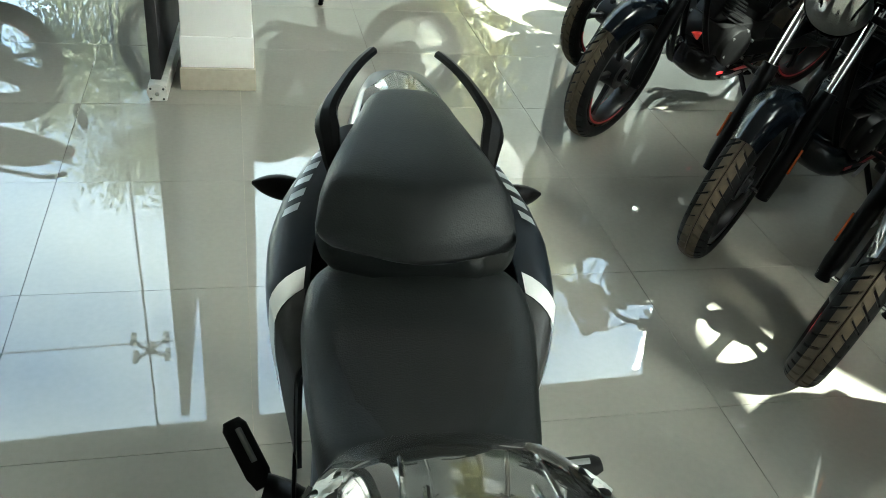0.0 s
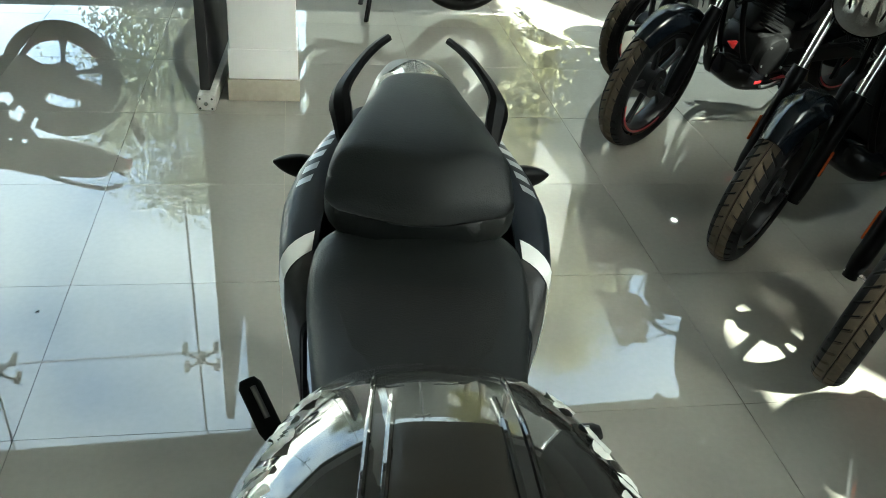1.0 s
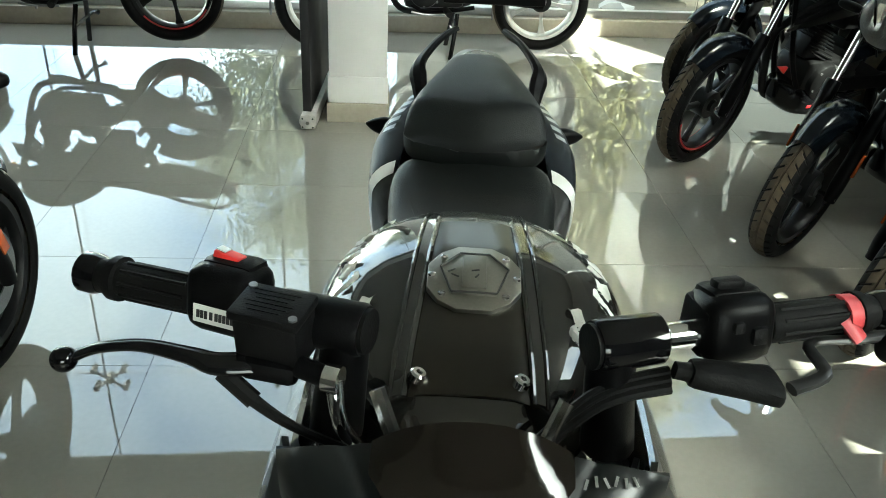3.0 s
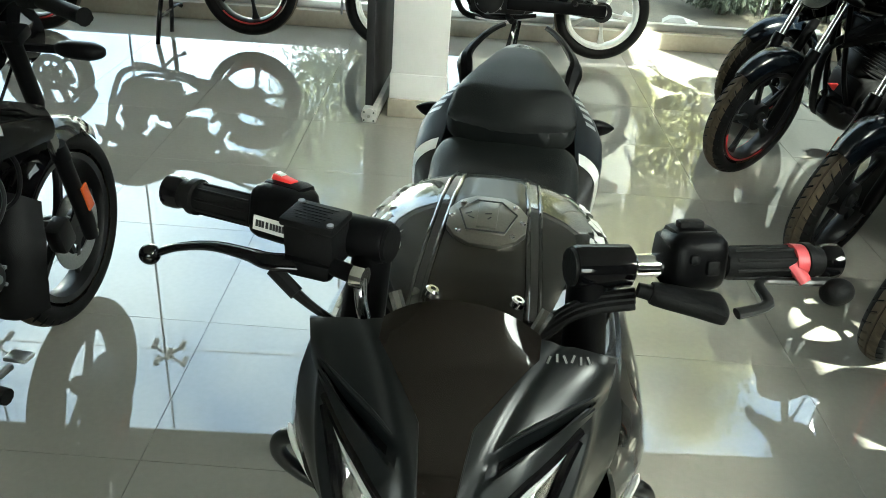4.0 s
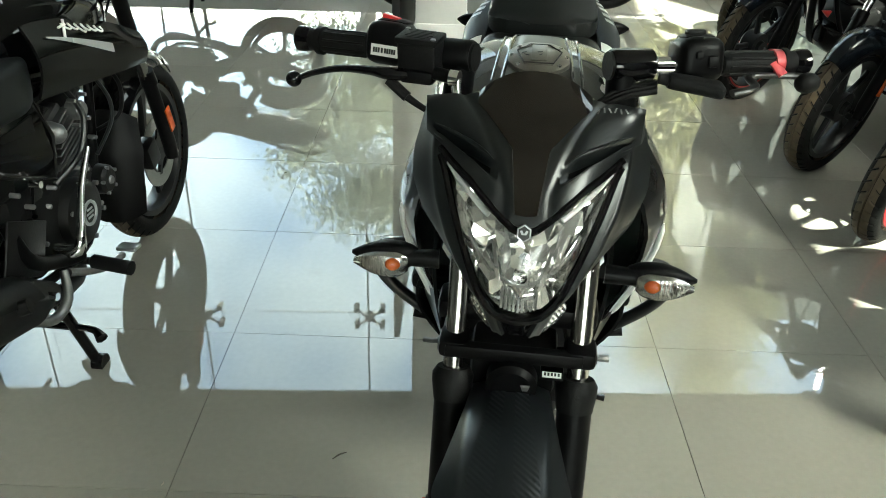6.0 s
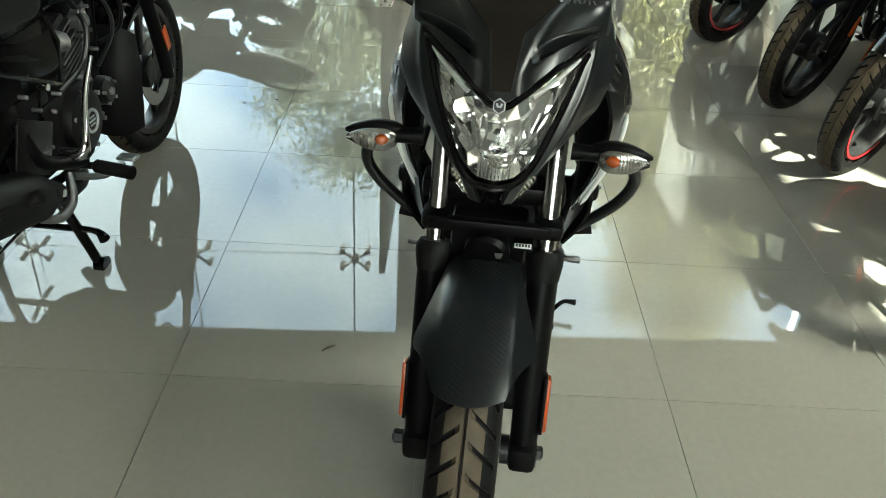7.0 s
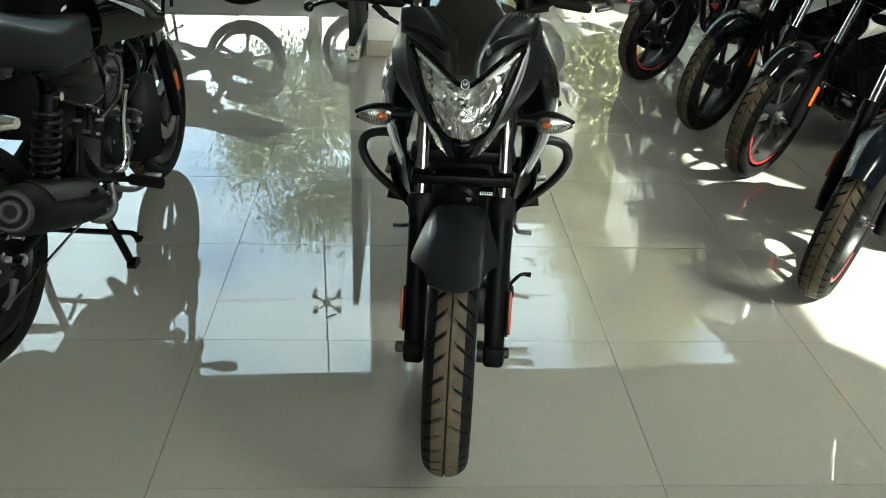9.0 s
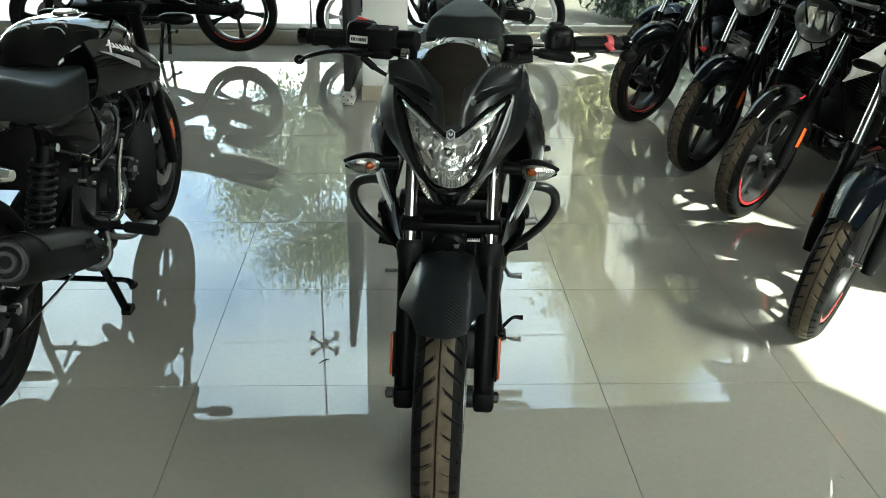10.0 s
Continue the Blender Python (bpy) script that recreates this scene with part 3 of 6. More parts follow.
def stripe_mesh(R, W, material):
    b = bm()
    r, w = R - 0.078, W * 0.36 + 0.0045
    for s in (-1, 1):
        for a in (150,):
            lathe(b, [(r - 0.007, s * w), (r + 0.002, s * w), (r + 0.002, s * (w + 0.001)), (r - 0.007, s * (w + 0.001)), (r - 0.007, s * w)], AX, 24, a, a + 110)
    return mesh_of("rim_stripe", b, material)


def wheel(parent, m, R=0.292, W=0.09, spokes=5, alloy=None, tread=False, disc=None, stripe=None, drum=False, side=-1):
    """A cast wheel with its tyre, and brake, at the pose m."""
    alloy = alloy or ALLOYB
    w = sub("wheel", stored(("rim", R, W, spokes, alloy.name), lambda: rim_mesh(R, W, spokes, alloy)), parent, m)
    sub("tyre", tyre_mesh(R, W, tread), w, label="black rubber tyre with slanted tread grooves")
    if disc:
        sub("brake_disc", stored(("disc", disc), lambda: disc_mesh(disc)), w, pose(side * 0.052, 0, 0), "steel brake disc")
        sub("disc_carrier", stored(("carrier", disc), lambda: carrier_mesh(disc)), w, pose(side * 0.052, 0, 0))
    if drum:
        sub("brake_drum", stored(("drum",), lambda: mesh_of("brake_drum", lathe(bm(), [(0, -0.055), (0.045, -0.055), (0.062, -0.04), (0.062, 0.03), (0, 0.03)], AX, 32), ENGINE)), w)
    if stripe:
        sub("rim_stripe", stored(("stripe", R, W, stripe.name), lambda: stripe_mesh(R, W, stripe)), w, label=stripe.name.split("_")[0] + " rim stripe")
    return w


def arc_fender(b, R, hw, a0, a1, front_w, drop=0.03, thick=0.003, n=26):
    """A mudguard over a wheel at the origin, from angle a0 (ahead) to a1 (behind), degrees from the top."""
    def f(u, v):
        a = radians(a0 + (a1 - a0) * v)
        w = hw * (front_w + (1 - front_w) * min(1, v * 3.0)) * (1 - 0.12 * max(0, v - 0.75) * 4)
        r = R - drop * abs(u) ** 2.6
        return (u * w, r * math.sin(a), r * math.cos(a))
    return sheet(b, f, span(-1, 1, 13), span(0, 1, n), thick)


# ---- a commuter motorcycle, front axle over the origin, front to -y ----
def motorcycle(m, label, opt):
    g = opt.get
    e = thing("motorcycle", m, label, "motorcycle", g("group", ""))
    paint = g("paint", GLOSS)
    R, Rr, WB = 0.292, 0.300, 1.32
    steer = pose(0, 0.13, 0) @ pose(0, 0, 0, 0, 0, g("steer", 0)) @ pose(0, -0.13, 0)
    near = g("near", False)

    def fp(name, b, material, label="", parent=None):
        b.transform(steer)
        return part(name, b, material, parent or e, label)

    def pp(name, b, material, label="", parent=None):
        return part(name, b, material, parent or e, label)

    # steered front end
    wheel(e, steer @ pose(0, 0, R, g("spin", 0), 0, 0), R, 0.098, g("spokes", 5), g("alloy"), g("tread", True), g("disc", 0.12), g("stripe"), not g("disc", 0.12))
    wheel(e, pose(0, WB, Rr, 30, 0, 0), Rr, 0.112, g("spokes", 5), g("alloy"), g("rear_tread", False), None, g("stripe"), True)
    for s in (-1, 1):
        x = s * 0.095
        if near:
            fp("fork_tube", tube(bm(), [(x, 0.098, 0.55), (x, 0.169, 0.735)], 0.0155, 14), FORKTUBE, "polished fork tube")
            fp("fork_shroud", tube(bm(), [(x, 0.161, 0.712), (x, 0.167, 0.728), (x, 0.225, 0.90)], [0.018, 0.022, 0.022], 14), MATTE, "black upper fork shroud")
        else:
            fp("fork_tube", tube(bm(), [(x, 0.115, 0.58), (x, 0.225, 0.90)], 0.0155, 14), FORKTUBE, "polished fork tube")
        b = bm()
        dz = 0.035 if near else 0.0
        tube(b, [(x, 0.0, 0.275), (x, 0.012, 0.33), (x, 0.108 - 0.35 * dz, 0.60 - dz)], [0.021, 0.023, 0.0225] if near else [0.021, 0.026, 0.025], 14)
        tube(b, [(x, 0.102 - 0.35 * dz, 0.585 - dz), (x, 0.118 - 0.35 * dz, 0.63 - dz)], [0.026, 0.023] if near else [0.029, 0.026], 14)
        fp("fork_leg", b, MATTE)
        if g("reflector"):
            fp("reflector", box(bm(), (s * 0.123, 0.04, 0.42), (0.006, 0.030, 0.085), 0.002, rot=(-20, 0, 0)), ORANGE, "orange side reflector")
    fp("axle", tube(bm(), [(-0.115, 0, R), (0.115, 0, R)], 0.009, 10), CHROME)
    if g("disc", 0.12):
        fp("brake_caliper", box(bm(), (-0.062, 0.10, R + 0.03), (0.05, 0.07, 0.09), 0.012, rot=(-20, 0, 0)), ENGINE)
    b = bm()
    arc_fender(b, R + 0.032, g("fender_w", 0.072), -42, g("fender_end", 72), 0.62, 0.045)
    bmesh.ops.translate(b, verts=b.verts[:], vec=(0, 0, R))
    fen = fp("front_fender", b, g("fender", paint))
    if g("fender_red"):
        for s in (-1, 1):
            b = prism(bm(), [(-0.03, 0), (0.02, 0.006), (0.03, 0.0), (-0.01, -0.005)], 0.002, pose(s * 0.067, 0.05, R + 0.288, 90, 0, 90))
            fp("fender_decal", b, RED, "red decal stripe", fen)
    if g("flap"):
        b = arc_fender(bm(), R + 0.078, 0.098, 50, 104, 0.70, 0.060, 0.004, 20)
        bmesh.ops.translate(b, verts=b.verts[:], vec=(-0.044, 0, R))
        fp("mud_flap", b, ROUGHBLK, "black plastic mud flap")
    # headlamp
    hz, hy = 0.88, 0.085
    b = bm()
    lathe(b, [(0.0, 0.13), (0.05, 0.12), (0.085, 0.06), (0.098, 0.0), (0.094, -0.004)], pose(0, hy, hz, 0, 0, 90), 40)
    b.transform(Matrix.Translation((0, hy, hz)) @ Matrix.Diagonal((1.0, 1, 0.92, 1)) @ Matrix.Translation((0, -hy, -hz)))
    head = fp("headlamp", b, GLOSS, "clear round-sided headlamp")
    b = lathe(bm(), [(0.0, 0.085), (0.030, 0.078), (0.060, 0.055), (0.082, 0.022), (0.091, 0.000)], pose(0, hy, hz, 0, 0, 90), 40)
    b.transform(Matrix.Translation((0, hy, hz)) @ Matrix.Diagonal((1.0, 1, 0.92, 1)) @ Matrix.Translation((0, -hy, -hz)))
    fp("bowl", b, LAMPREF if near else DISCMET, "bright reflector bowl" if near else "grey reflector bowl", head)
    b = bm()
    lathe(b, [(0.0, -0.034), (0.05, -0.028), (0.085, -0.010), (0.095, 0.002), (0.092, 0.006), (0.0, -0.026)], pose(0, hy, hz, 0, 0, 90), 40)
    fp("lens", b, LENS, "", head)
    for i in range(3):
        fp("reflector_facet", box(bm(), ((i - 1) * 0.045, hy + 0.035, hz - 0.015 * (i == 1)), (0.036, 0.03, 0.10), 0.008, rot=(18, 0, (i - 1) * -20)), LAMPREF, "", head)
    b = bm()
    sheet(b, lambda u, v: ((0.112 - 0.035 * v) * math.sin(u * 2.1), hy - 0.01 + 0.05 * v + 0.12 * (1 - math.cos(u * 1.7)), hz + 0.03 + (0.085 + 0.10 * v) * max(math.cos(u * 2.1), -0.55)), span(-1, 1, 21), span(0, 1, 7), 0.005)
    fp("headlamp_cowl", b, g("cowl", paint))
    if g("visor"):
        b = bm()
        sheet(b, lambda u, v: (0.08 * u * (1 - 0.25 * v), hy + 0.045 + 0.09 * v + 0.05 * u * u, hz + 0.13 + 0.10 * v), span(-1, 1, 11), span(0, 1, 6), 0.004)
        fp("visor", b, TINT, "smoked visor")
    fp("instrument", box(bm(), (0, 0.20, 1.00), (0.16, 0.06, 0.09), 0.02, rot=(-40, 0, 0)), MATTE)
    fp("fork_bridge", box(bm(), (0, 0.21, 0.905), (0.25, 0.06, 0.03), 0.008, rot=(-20, 0, 0)), MATTE)
    b = bm()
    tube(b, [(-0.36, 0.39, 1.01), (-0.24, 0.33, 1.02), (-0.13, 0.26, 1.00), (-0.06, 0.235, 0.95), (0.06, 0.235, 0.95), (0.13, 0.26, 1.00), (0.24, 0.33, 1.02), (0.36, 0.39, 1.01)], 0.011, 10, 4)
    bar = fp("handlebar", b, MATTE)
    for s in (-1, 1):
        fp("grip", tube(bm(), [(s * 0.25, 0.335, 1.02), (s * 0.37, 0.395, 1.01), (s * 0.378, 0.399, 1.01)], [0.017, 0.017, 0.020], 12), RUBBER, "", bar)
        fp("switch_box", box(bm(), (s * 0.215, 0.318, 1.025), (0.055, 0.045, 0.055), 0.012, rot=(0, 0, s * 26)), MATTE, "", bar)
        fp("lever", tube(bm(), [(s * 0.20, 0.275, 1.005), (s * 0.28, 0.29, 1.0), (s * 0.36, 0.345, 0.995)], [0.009, 0.007, 0.009], 8, 4), g("lever", ENGGREY), "", bar)
        # turn signals
        out = 0.215 if near or not g("dark_signal") else 0.150
        b = tube(bm(), [(s * 0.08, 0.16, 0.862), (s * (out - 0.025), 0.15, 0.862)], 0.011, 8)
        t = bm()
        hull(t, [(-0.055, 0, 0.012, 0.010, 0.010), (-0.03, 0, 0.024, 0.020, 0.020), (0.03, 0, 0.026, 0.022, 0.022), (0.06, 0, 0.016, 0.014, 0.014), (0.068, 0, 0.005, 0.005, 0.005)], 16, 3)
        absorb(b, t, pose(s * out, 0.15, 0.865, 0, 0, -s * 90) @ Matrix.Diagonal((1, 1, 1, 1) if out > 0.2 else (0.6, 0.7, 0.7, 1)))
        fp("turn_signal", b, AMBER if not g("dark_signal") else MATTE)
    # cables
    for s in (-1, 1):
        fp("cable", tube(bm(), [(s * 0.18, 0.28, 1.0), (s * 0.10, 0.10, 1.0), (s * 0.05, 0.10, 0.88), (s * 0.03, 0.22, 0.72)], 0.004, 6, 5), MATTE, "", bar)

    # tank and bodywork
    low = 0.055 if near else 0.0
    tank_st = [(0.30, 0.86, 0.05, 0.05, 0.05), (0.34, 0.87, 0.105, 0.085, 0.10), (0.45, 0.88, 0.155, 0.112, 0.13), (0.56, 0.88, 0.162, 0.114, 0.13),
                    (0.68, 0.86, 0.128, 0.095, 0.11), (0.78, 0.83, 0.09, 0.06, 0.08), (0.81, 0.82, 0.06, 0.03, 0.05)]
    if near:
        tank_st = [(0.28, 0.82, 0.06, 0.04, 0.05), (0.34, 0.82, 0.120, 0.075, 0.10), (0.45, 0.83, 0.160, 0.095, 0.13), (0.58, 0.83, 0.168, 0.104, 0.13),
                   (0.70, 0.825, 0.145, 0.104, 0.11), (0.79, 0.81, 0.110, 0.078, 0.08), (0.835, 0.80, 0.07, 0.035, 0.05)]
    tank = pp("fuel_tank", hull(bm(), tank_st, 32, 4, 2.5), paint)

    def on_tank(x, y, lift=0.003):
        for p, q in zip(tank_st, tank_st[1:]):
            if p[0] <= y <= q[0]:
                u = (y - p[0]) / (q[0] - p[0])
                zc, hw, up = [p[k] + (q[k] - p[k]) * u for k in (1, 2, 3)]
                return Vector((x, y, zc + up * max(0.0, 1 - (abs(x) / hw) ** 2.5) ** 0.4 + lift))
        return Vector((x, y, 0.9))
    b = lathe(bm(), [(0, 0.012), (0.036, 0.012), (0.042, 0.006), (0.042, -0.01), (0, -0.01)], pose(0, 0.53, 0.985 - low, 0, -90, 0), 28)
    pp("filler_cap", b, CHROME, "", tank)
    if near:
        for s in (-1, 1):
            for i in range(3):
                w = 0.030 - 0.005 * i
                pts = [on_tank(s * (0.052 + w * k), 0.735 - 0.030 * i - 0.018 * (1 - abs(k) ** 2)) for k in (-1.0, -0.85, -0.5, 0.0, 0.5, 0.85, 1.0)]
                pp("pad_outline", tube(bm(), pts, 0.0022, 6), SILVER, "grey knee pad outline", tank)
    for s in (-1, 1):
        def shroud(u, v, out=0.0):
            if near:
                z0, z1 = 0.895 - 0.15 * u ** 1.6, 0.725 - 0.07 * u
                return (s * (0.160 + 0.026 * math.sin(3.1 * v) * (1 - 0.4 * u) - 0.03 * max(0, u - 0.75) + out), 0.79 - 0.56 * u - 0.02 * v, z0 + (z1 - z0) * v)
            z0, z1 = 0.895 - 0.155 * u ** 1.5, 0.725 - 0.07 * u
            return (s * (0.146 + 0.022 * math.sin(3.1 * v) * (1 - 0.4 * u) - 0.03 * max(0, u - 0.75) + out), 0.69 - 0.46 * u - 0.02 * v, z0 + (z1 - z0) * v)
        sh = pp("tank_shroud", sheet(bm(), shroud, span(0, 1, 14), span(0, 1, 9), 0.006), g("shroud", paint))
        if g("decal"):
            b = sheet(bm(), lambda u, v: shroud(0.10 + 0.50 * u, 0.20 + 0.28 * u + (v - 0.5) * (0.02 + 0.15 * u), 0.0045), span(0, 1, 10), span(0, 1, 3), 0.0)
            pp("shroud_decal", b, g("decal"), "", sh)
        # winged name plate drawn as plain strokes
        if g("script"):
            # one looping slanted stroke with a tall first and third bow, and a tail line under it
            pts = []
            for i in range(73):
                k = i / 72
                ph = 2 * math.pi * 6 * k
                tall = 1.0 + 0.9 * math.exp(-((k - 0.42) / 0.05) ** 2)
                pts.append(shroud(0.27 + 0.30 * k - 0.012 * math.sin(ph) - 0.010 * tall * math.cos(ph), 0.105 + 0.055 * k - 0.040 * tall * math.cos(ph), 0.003))
            pp("badge_stroke", tube(bm(), pts, 0.0026, 6), WHITE, "white slanted looping badge stroke", sh)
            for u0, v0, u1, v1, r in ((0.290, 0.02, 0.232, 0.25, 0.0034), (0.225, 0.115, 0.285, 0.085, 0.0030)):
                pp("badge_stroke", tube(bm(), [shroud(u0 + (u1 - u0) * k, v0 + (v1 - v0) * k, 0.003) for k in span(0, 1, 6)], r, 6), WHITE, "white tail stroke of the badge", sh)
    wide_seat = [(0.735, 0.79, 0.09, 0.030, 0.07), (0.755, 0.788, 0.135, 0.036, 0.085), (0.80, 0.787, 0.158, 0.038, 0.095), (0.88, 0.79, 0.165, 0.036, 0.095), (1.00, 0.79, 0.167, 0.036, 0.09), (1.10, 0.81, 0.162, 0.045, 0.08),
                 (1.22, 0.84, 0.150, 0.055, 0.07), (1.42, 0.868, 0.115, 0.050, 0.06), (1.52, 0.878, 0.06, 0.028, 0.035)]
    b = hull(bm(), wide_seat, 44, 5, 5.0) if near else hull(bm(), [(0.74, 0.80, 0.075, 0.03, 0.04), (0.80, 0.80, 0.115, 0.035, 0.045), (0.92, 0.795, 0.135, 0.03, 0.045), (1.04, 0.81, 0.13, 0.04, 0.05), (1.12, 0.83, 0.12, 0.05, 0.055),
                    (1.28, 0.845, 0.11, 0.045, 0.05), (1.42, 0.865, 0.085, 0.04, 0.045), (1.50, 0.875, 0.05, 0.025, 0.03)], 28, 4, 3.0)
    pp("seat", b, SEAT, "black vinyl two-level seat")
    b = hull(bm(), [(1.08, 0.76, 0.10, 0.03, 0.04), (1.20, 0.775, 0.125, 0.04, 0.06), (1.36, 0.80, 0.115, 0.04, 0.06), (1.52, 0.83, 0.075, 0.035, 0.045), (1.62, 0.85, 0.035, 0.02, 0.025)], 24, 4, 3.0)
    pp("tail_cowl", b, paint)
    pp("tail_lamp", box(bm(), (0, 1.615, 0.835), (0.07, 0.03, 0.05), 0.01, rot=(25, 0, 0)), REDPL, "red tail lamp")
    for s in (-1, 1):
        b = sheet(bm(), lambda u, v: (s * (0.115 + 0.03 * math.sin(3.1 * v) + 0.015 * math.sin(3.1 * u)), 0.76 + 0.36 * u - 0.06 * v, 0.755 - 0.26 * v * (1 - 0.62 * u)), span(0, 1, 8), span(0, 1, 7), 0.006)
        sp = pp("side_panel", b, g("side", paint))
        pp("side_panel_bolt", tube(bm(), [(s * 0.13, 0.83, 0.545), (s * 0.156, 0.83, 0.545)], 0.009, 10), CHROME, "", sp)
        b = sheet(bm(), lambda u, v: (s * (0.150 + 0.008 * math.sin(3 * u)), 0.80 + 0.22 * u, 0.70 - 0.10 * v * (1 - 0.7 * u)), span(0, 1, 6), span(0, 1, 4), 0.006)
        pp("panel_scoop", b, MATTE, "", sp)
        if near:
            line = [(s * (0.118 + 0.03 * math.sin(3.1 * v) + 0.015 * math.sin(3.1 * u)), 0.76 + 0.36 * u - 0.06 * v, 0.757 - 0.26 * v * (1 - 0.62 * u)) for u, v in ((0.02, 0.02), (0.5, 0.02), (0.95, 0.02), (0.9, 0.5), (0.8, 0.96), (0.4, 0.97), (0.05, 0.97), (0.02, 0.5), (0.02, 0.02))]
            pp("panel_edge", tube(bm(), line, 0.006, 8), GLOSS, "", sp)
        b = tube(bm(), [(s * 0.105, 1.15, 0.84), (s * 0.135, 1.25, 0.87), (s * 0.125, 1.48, 0.93), (s * 0.06, 1.58, 0.94)], 0.012, 8, 4)
        pp("grab_rail", b, MATTE)
        so = 0.035 if near else 0.0
        b = tube(bm(), [(s * 0.09, 1.45, 0.76), (s * (0.17 + so), 1.47, 0.76 - so)], 0.010, 8)
        t = hull(bm(), [(-0.04, 0, 0.012, 0.012, 0.012), (0.0, 0, 0.024, 0.020, 0.020), (0.04, 0, 0.016, 0.012, 0.012)], 12, 3)
        absorb(b, t, pose(s * (0.19 + so), 1.47, 0.76 - so, 0, 0, -s * 90))
        pp("rear_turn_signal", b, MATTE if not near else MIRROR, "clear turn signal" if near else "")
        # shock absorber with its spring
        top, low = Vector((s * 0.135, 1.06, 0.66)), Vector((s * 0.135, 1.22, 0.36))
        b = tube(bm(), [top, top.lerp(low, 0.45)], 0.022, 12)
        tube(b, [top.lerp(low, 0.4), low], 0.010, 10)
        sk = pp("shock_absorber", b, MATTE)
        d = (low - top)
        pts = []
        coil = 0.035 if near else 0.030
        for i in range(121):
            u = i / 120
            a = u * 2 * math.pi * (13 if near else 9)
            c = top.lerp(low, (0.10 if near else 0.22) + (0.84 if near else 0.72) * u)
            pts.append((c.x + coil * math.cos(a), c.y + coil * math.sin(a), c.z))
        pp("spring", tube(bm(), pts, 0.0056, 6), SATIN, "black coil spring", sk)
        pp("shock_bolt", tube(bm(), [top, top + Vector((s * 0.035, 0, 0))], 0.012, 10), CHROME, "", sk)
        # foot pegs
        pp("foot_peg", tube(bm(), [(s * 0.12, 0.72, 0.285), (s * 0.17, 0.72, 0.285), (s * 0.18, 0.72, 0.285), (s * 0.285, 0.735, 0.282)], [0.010, 0.010, 0.019, 0.019], 10), RUBBER)
        pp("pillion_peg", tube(bm(), [(s * 0.12, 1.12, 0.37), (s * 0.18, 1.12, 0.38), (s * 0.19, 1.12, 0.38), (s * 0.25, 1.10, 0.40)], [0.011, 0.011, 0.017, 0.017], 10), RUBBER)
        b = tube(bm(), [(s * 0.075, 0.80, 0.42), (s * 0.085, 1.0, 0.34), (s * 0.085, WB, Rr)], [0.028, 0.026, 0.024], 10, flat=1.4)
        pp("swingarm", b, MATTE)
        pp("frame_tube", tube(bm(), [(s * 0.04, 0.30, 0.83), (s * 0.11, 0.55, 0.74), (s * 0.11, 0.85, 0.70), (s * 0.10, 1.10, 0.74), (s * 0.08, 1.40, 0.80)], 0.014, 8, 4), MATTE)
        pp("down_tube", tube(bm(), [(s * 0.03, 0.30, 0.80), (s * 0.06, 0.42, 0.45), (s * 0.09, 0.58, 0.26), (s * 0.10, 0.90, 0.28)], 0.013, 8, 4), MATTE)
    b = arc_fender(bm(), Rr + 0.05, 0.075, -30, 62, 0.9, 0.02)
    bmesh.ops.translate(b, verts=b.verts[:], vec=(0, WB, Rr))
    pp("rear_fender", b, MATTE)
    pp("plate_bracket", box(bm(), (0, 1.68, 0.62), (0.15, 0.012, 0.13), 0.004, rot=(-25, 0, 0)), MATTE)

    # engine
    b = box(bm(), (0, 0.66, 0.37), (0.20, 0.36, 0.20), 0.035)
    box(b, (0, 0.78, 0.44), (0.17, 0.16, 0.14), 0.03)
    eng = pp("engine", b, ENGINE)
    cyl = pp("cylinder", box(bm(), (0, 0.53, 0.545), (0.11, 0.10, 0.17), 0.01, rot=(-22, 0, 0)), g("cyl", ENGINE), "finned cylinder", eng)
    for i in range(9):
        c = Vector((0, 0.572 - 0.007 * i, 0.475 + 0.018 * i))
        pp("fin", box(bm(), c, (0.168 - 0.02 * (i > 6), 0.150, 0.006), 0.002, rot=(-22, 0, 0), seg=1), g("cyl", ENGINE), "", eng)
    if g("red_head"):
        pp("front_panel", prism(bm(), [(-0.030, 0.016), (0.032, 0.012), (0.018, -0.022)], 0.016, pose(0.101, 0.31, 0.457, 90, 0, 90), 0.004), REDPL, "small red front panel", eng)
    b = box(bm(), (0, 0.475, 0.67), (0.13, 0.14, 0.09), 0.02, rot=(-22, 0, 0))
    pp("cylinder_head", b, ENGINE, "", eng)
    for s in (-1, 1):
        b = lathe(bm(), [(0, 0.030), (0.062, 0.030), (0.085, 0.018), (0.092, 0), (0.092, -0.03)], pose(s * 0.105, 0.60 if s > 0 else 0.62, 0.37) @ (AX if s > 0 else pose(0, 0, 0, 0, 0, 180)), 36)
        cov = pp("engine_cover", b, ENGINE, "", eng)
        if near:
            b = lathe(bm(), [(0.027, 0.034), (0.034, 0.034), (0.036, 0.026), (0.025, 0.026), (0.027, 0.034)], pose(s * 0.105, 0.60 if s > 0 else 0.62, 0.37) @ (AX if s > 0 else pose(0, 0, 0, 0, 0, 180)), 30)
            pp("cover_ring", b, SILVER, "silver ring badge", cov)
            for k in (-1, 0, 1):
                pp("badge_bar", box(bm(), (s * 0.1365, 0.60 if s > 0 else 0.62, 0.37 + 0.011 * k), (0.002, 0.034 - 0.008 * abs(k), 0.005)), SILVER, "silver badge bar", cov)
        for i in range(6):
            a = math.radians(60 * i + 20)
            q = Vector((s * 0.118, 0.61 + 0.082 * math.cos(a), 0.37 + 0.082 * math.sin(a)))
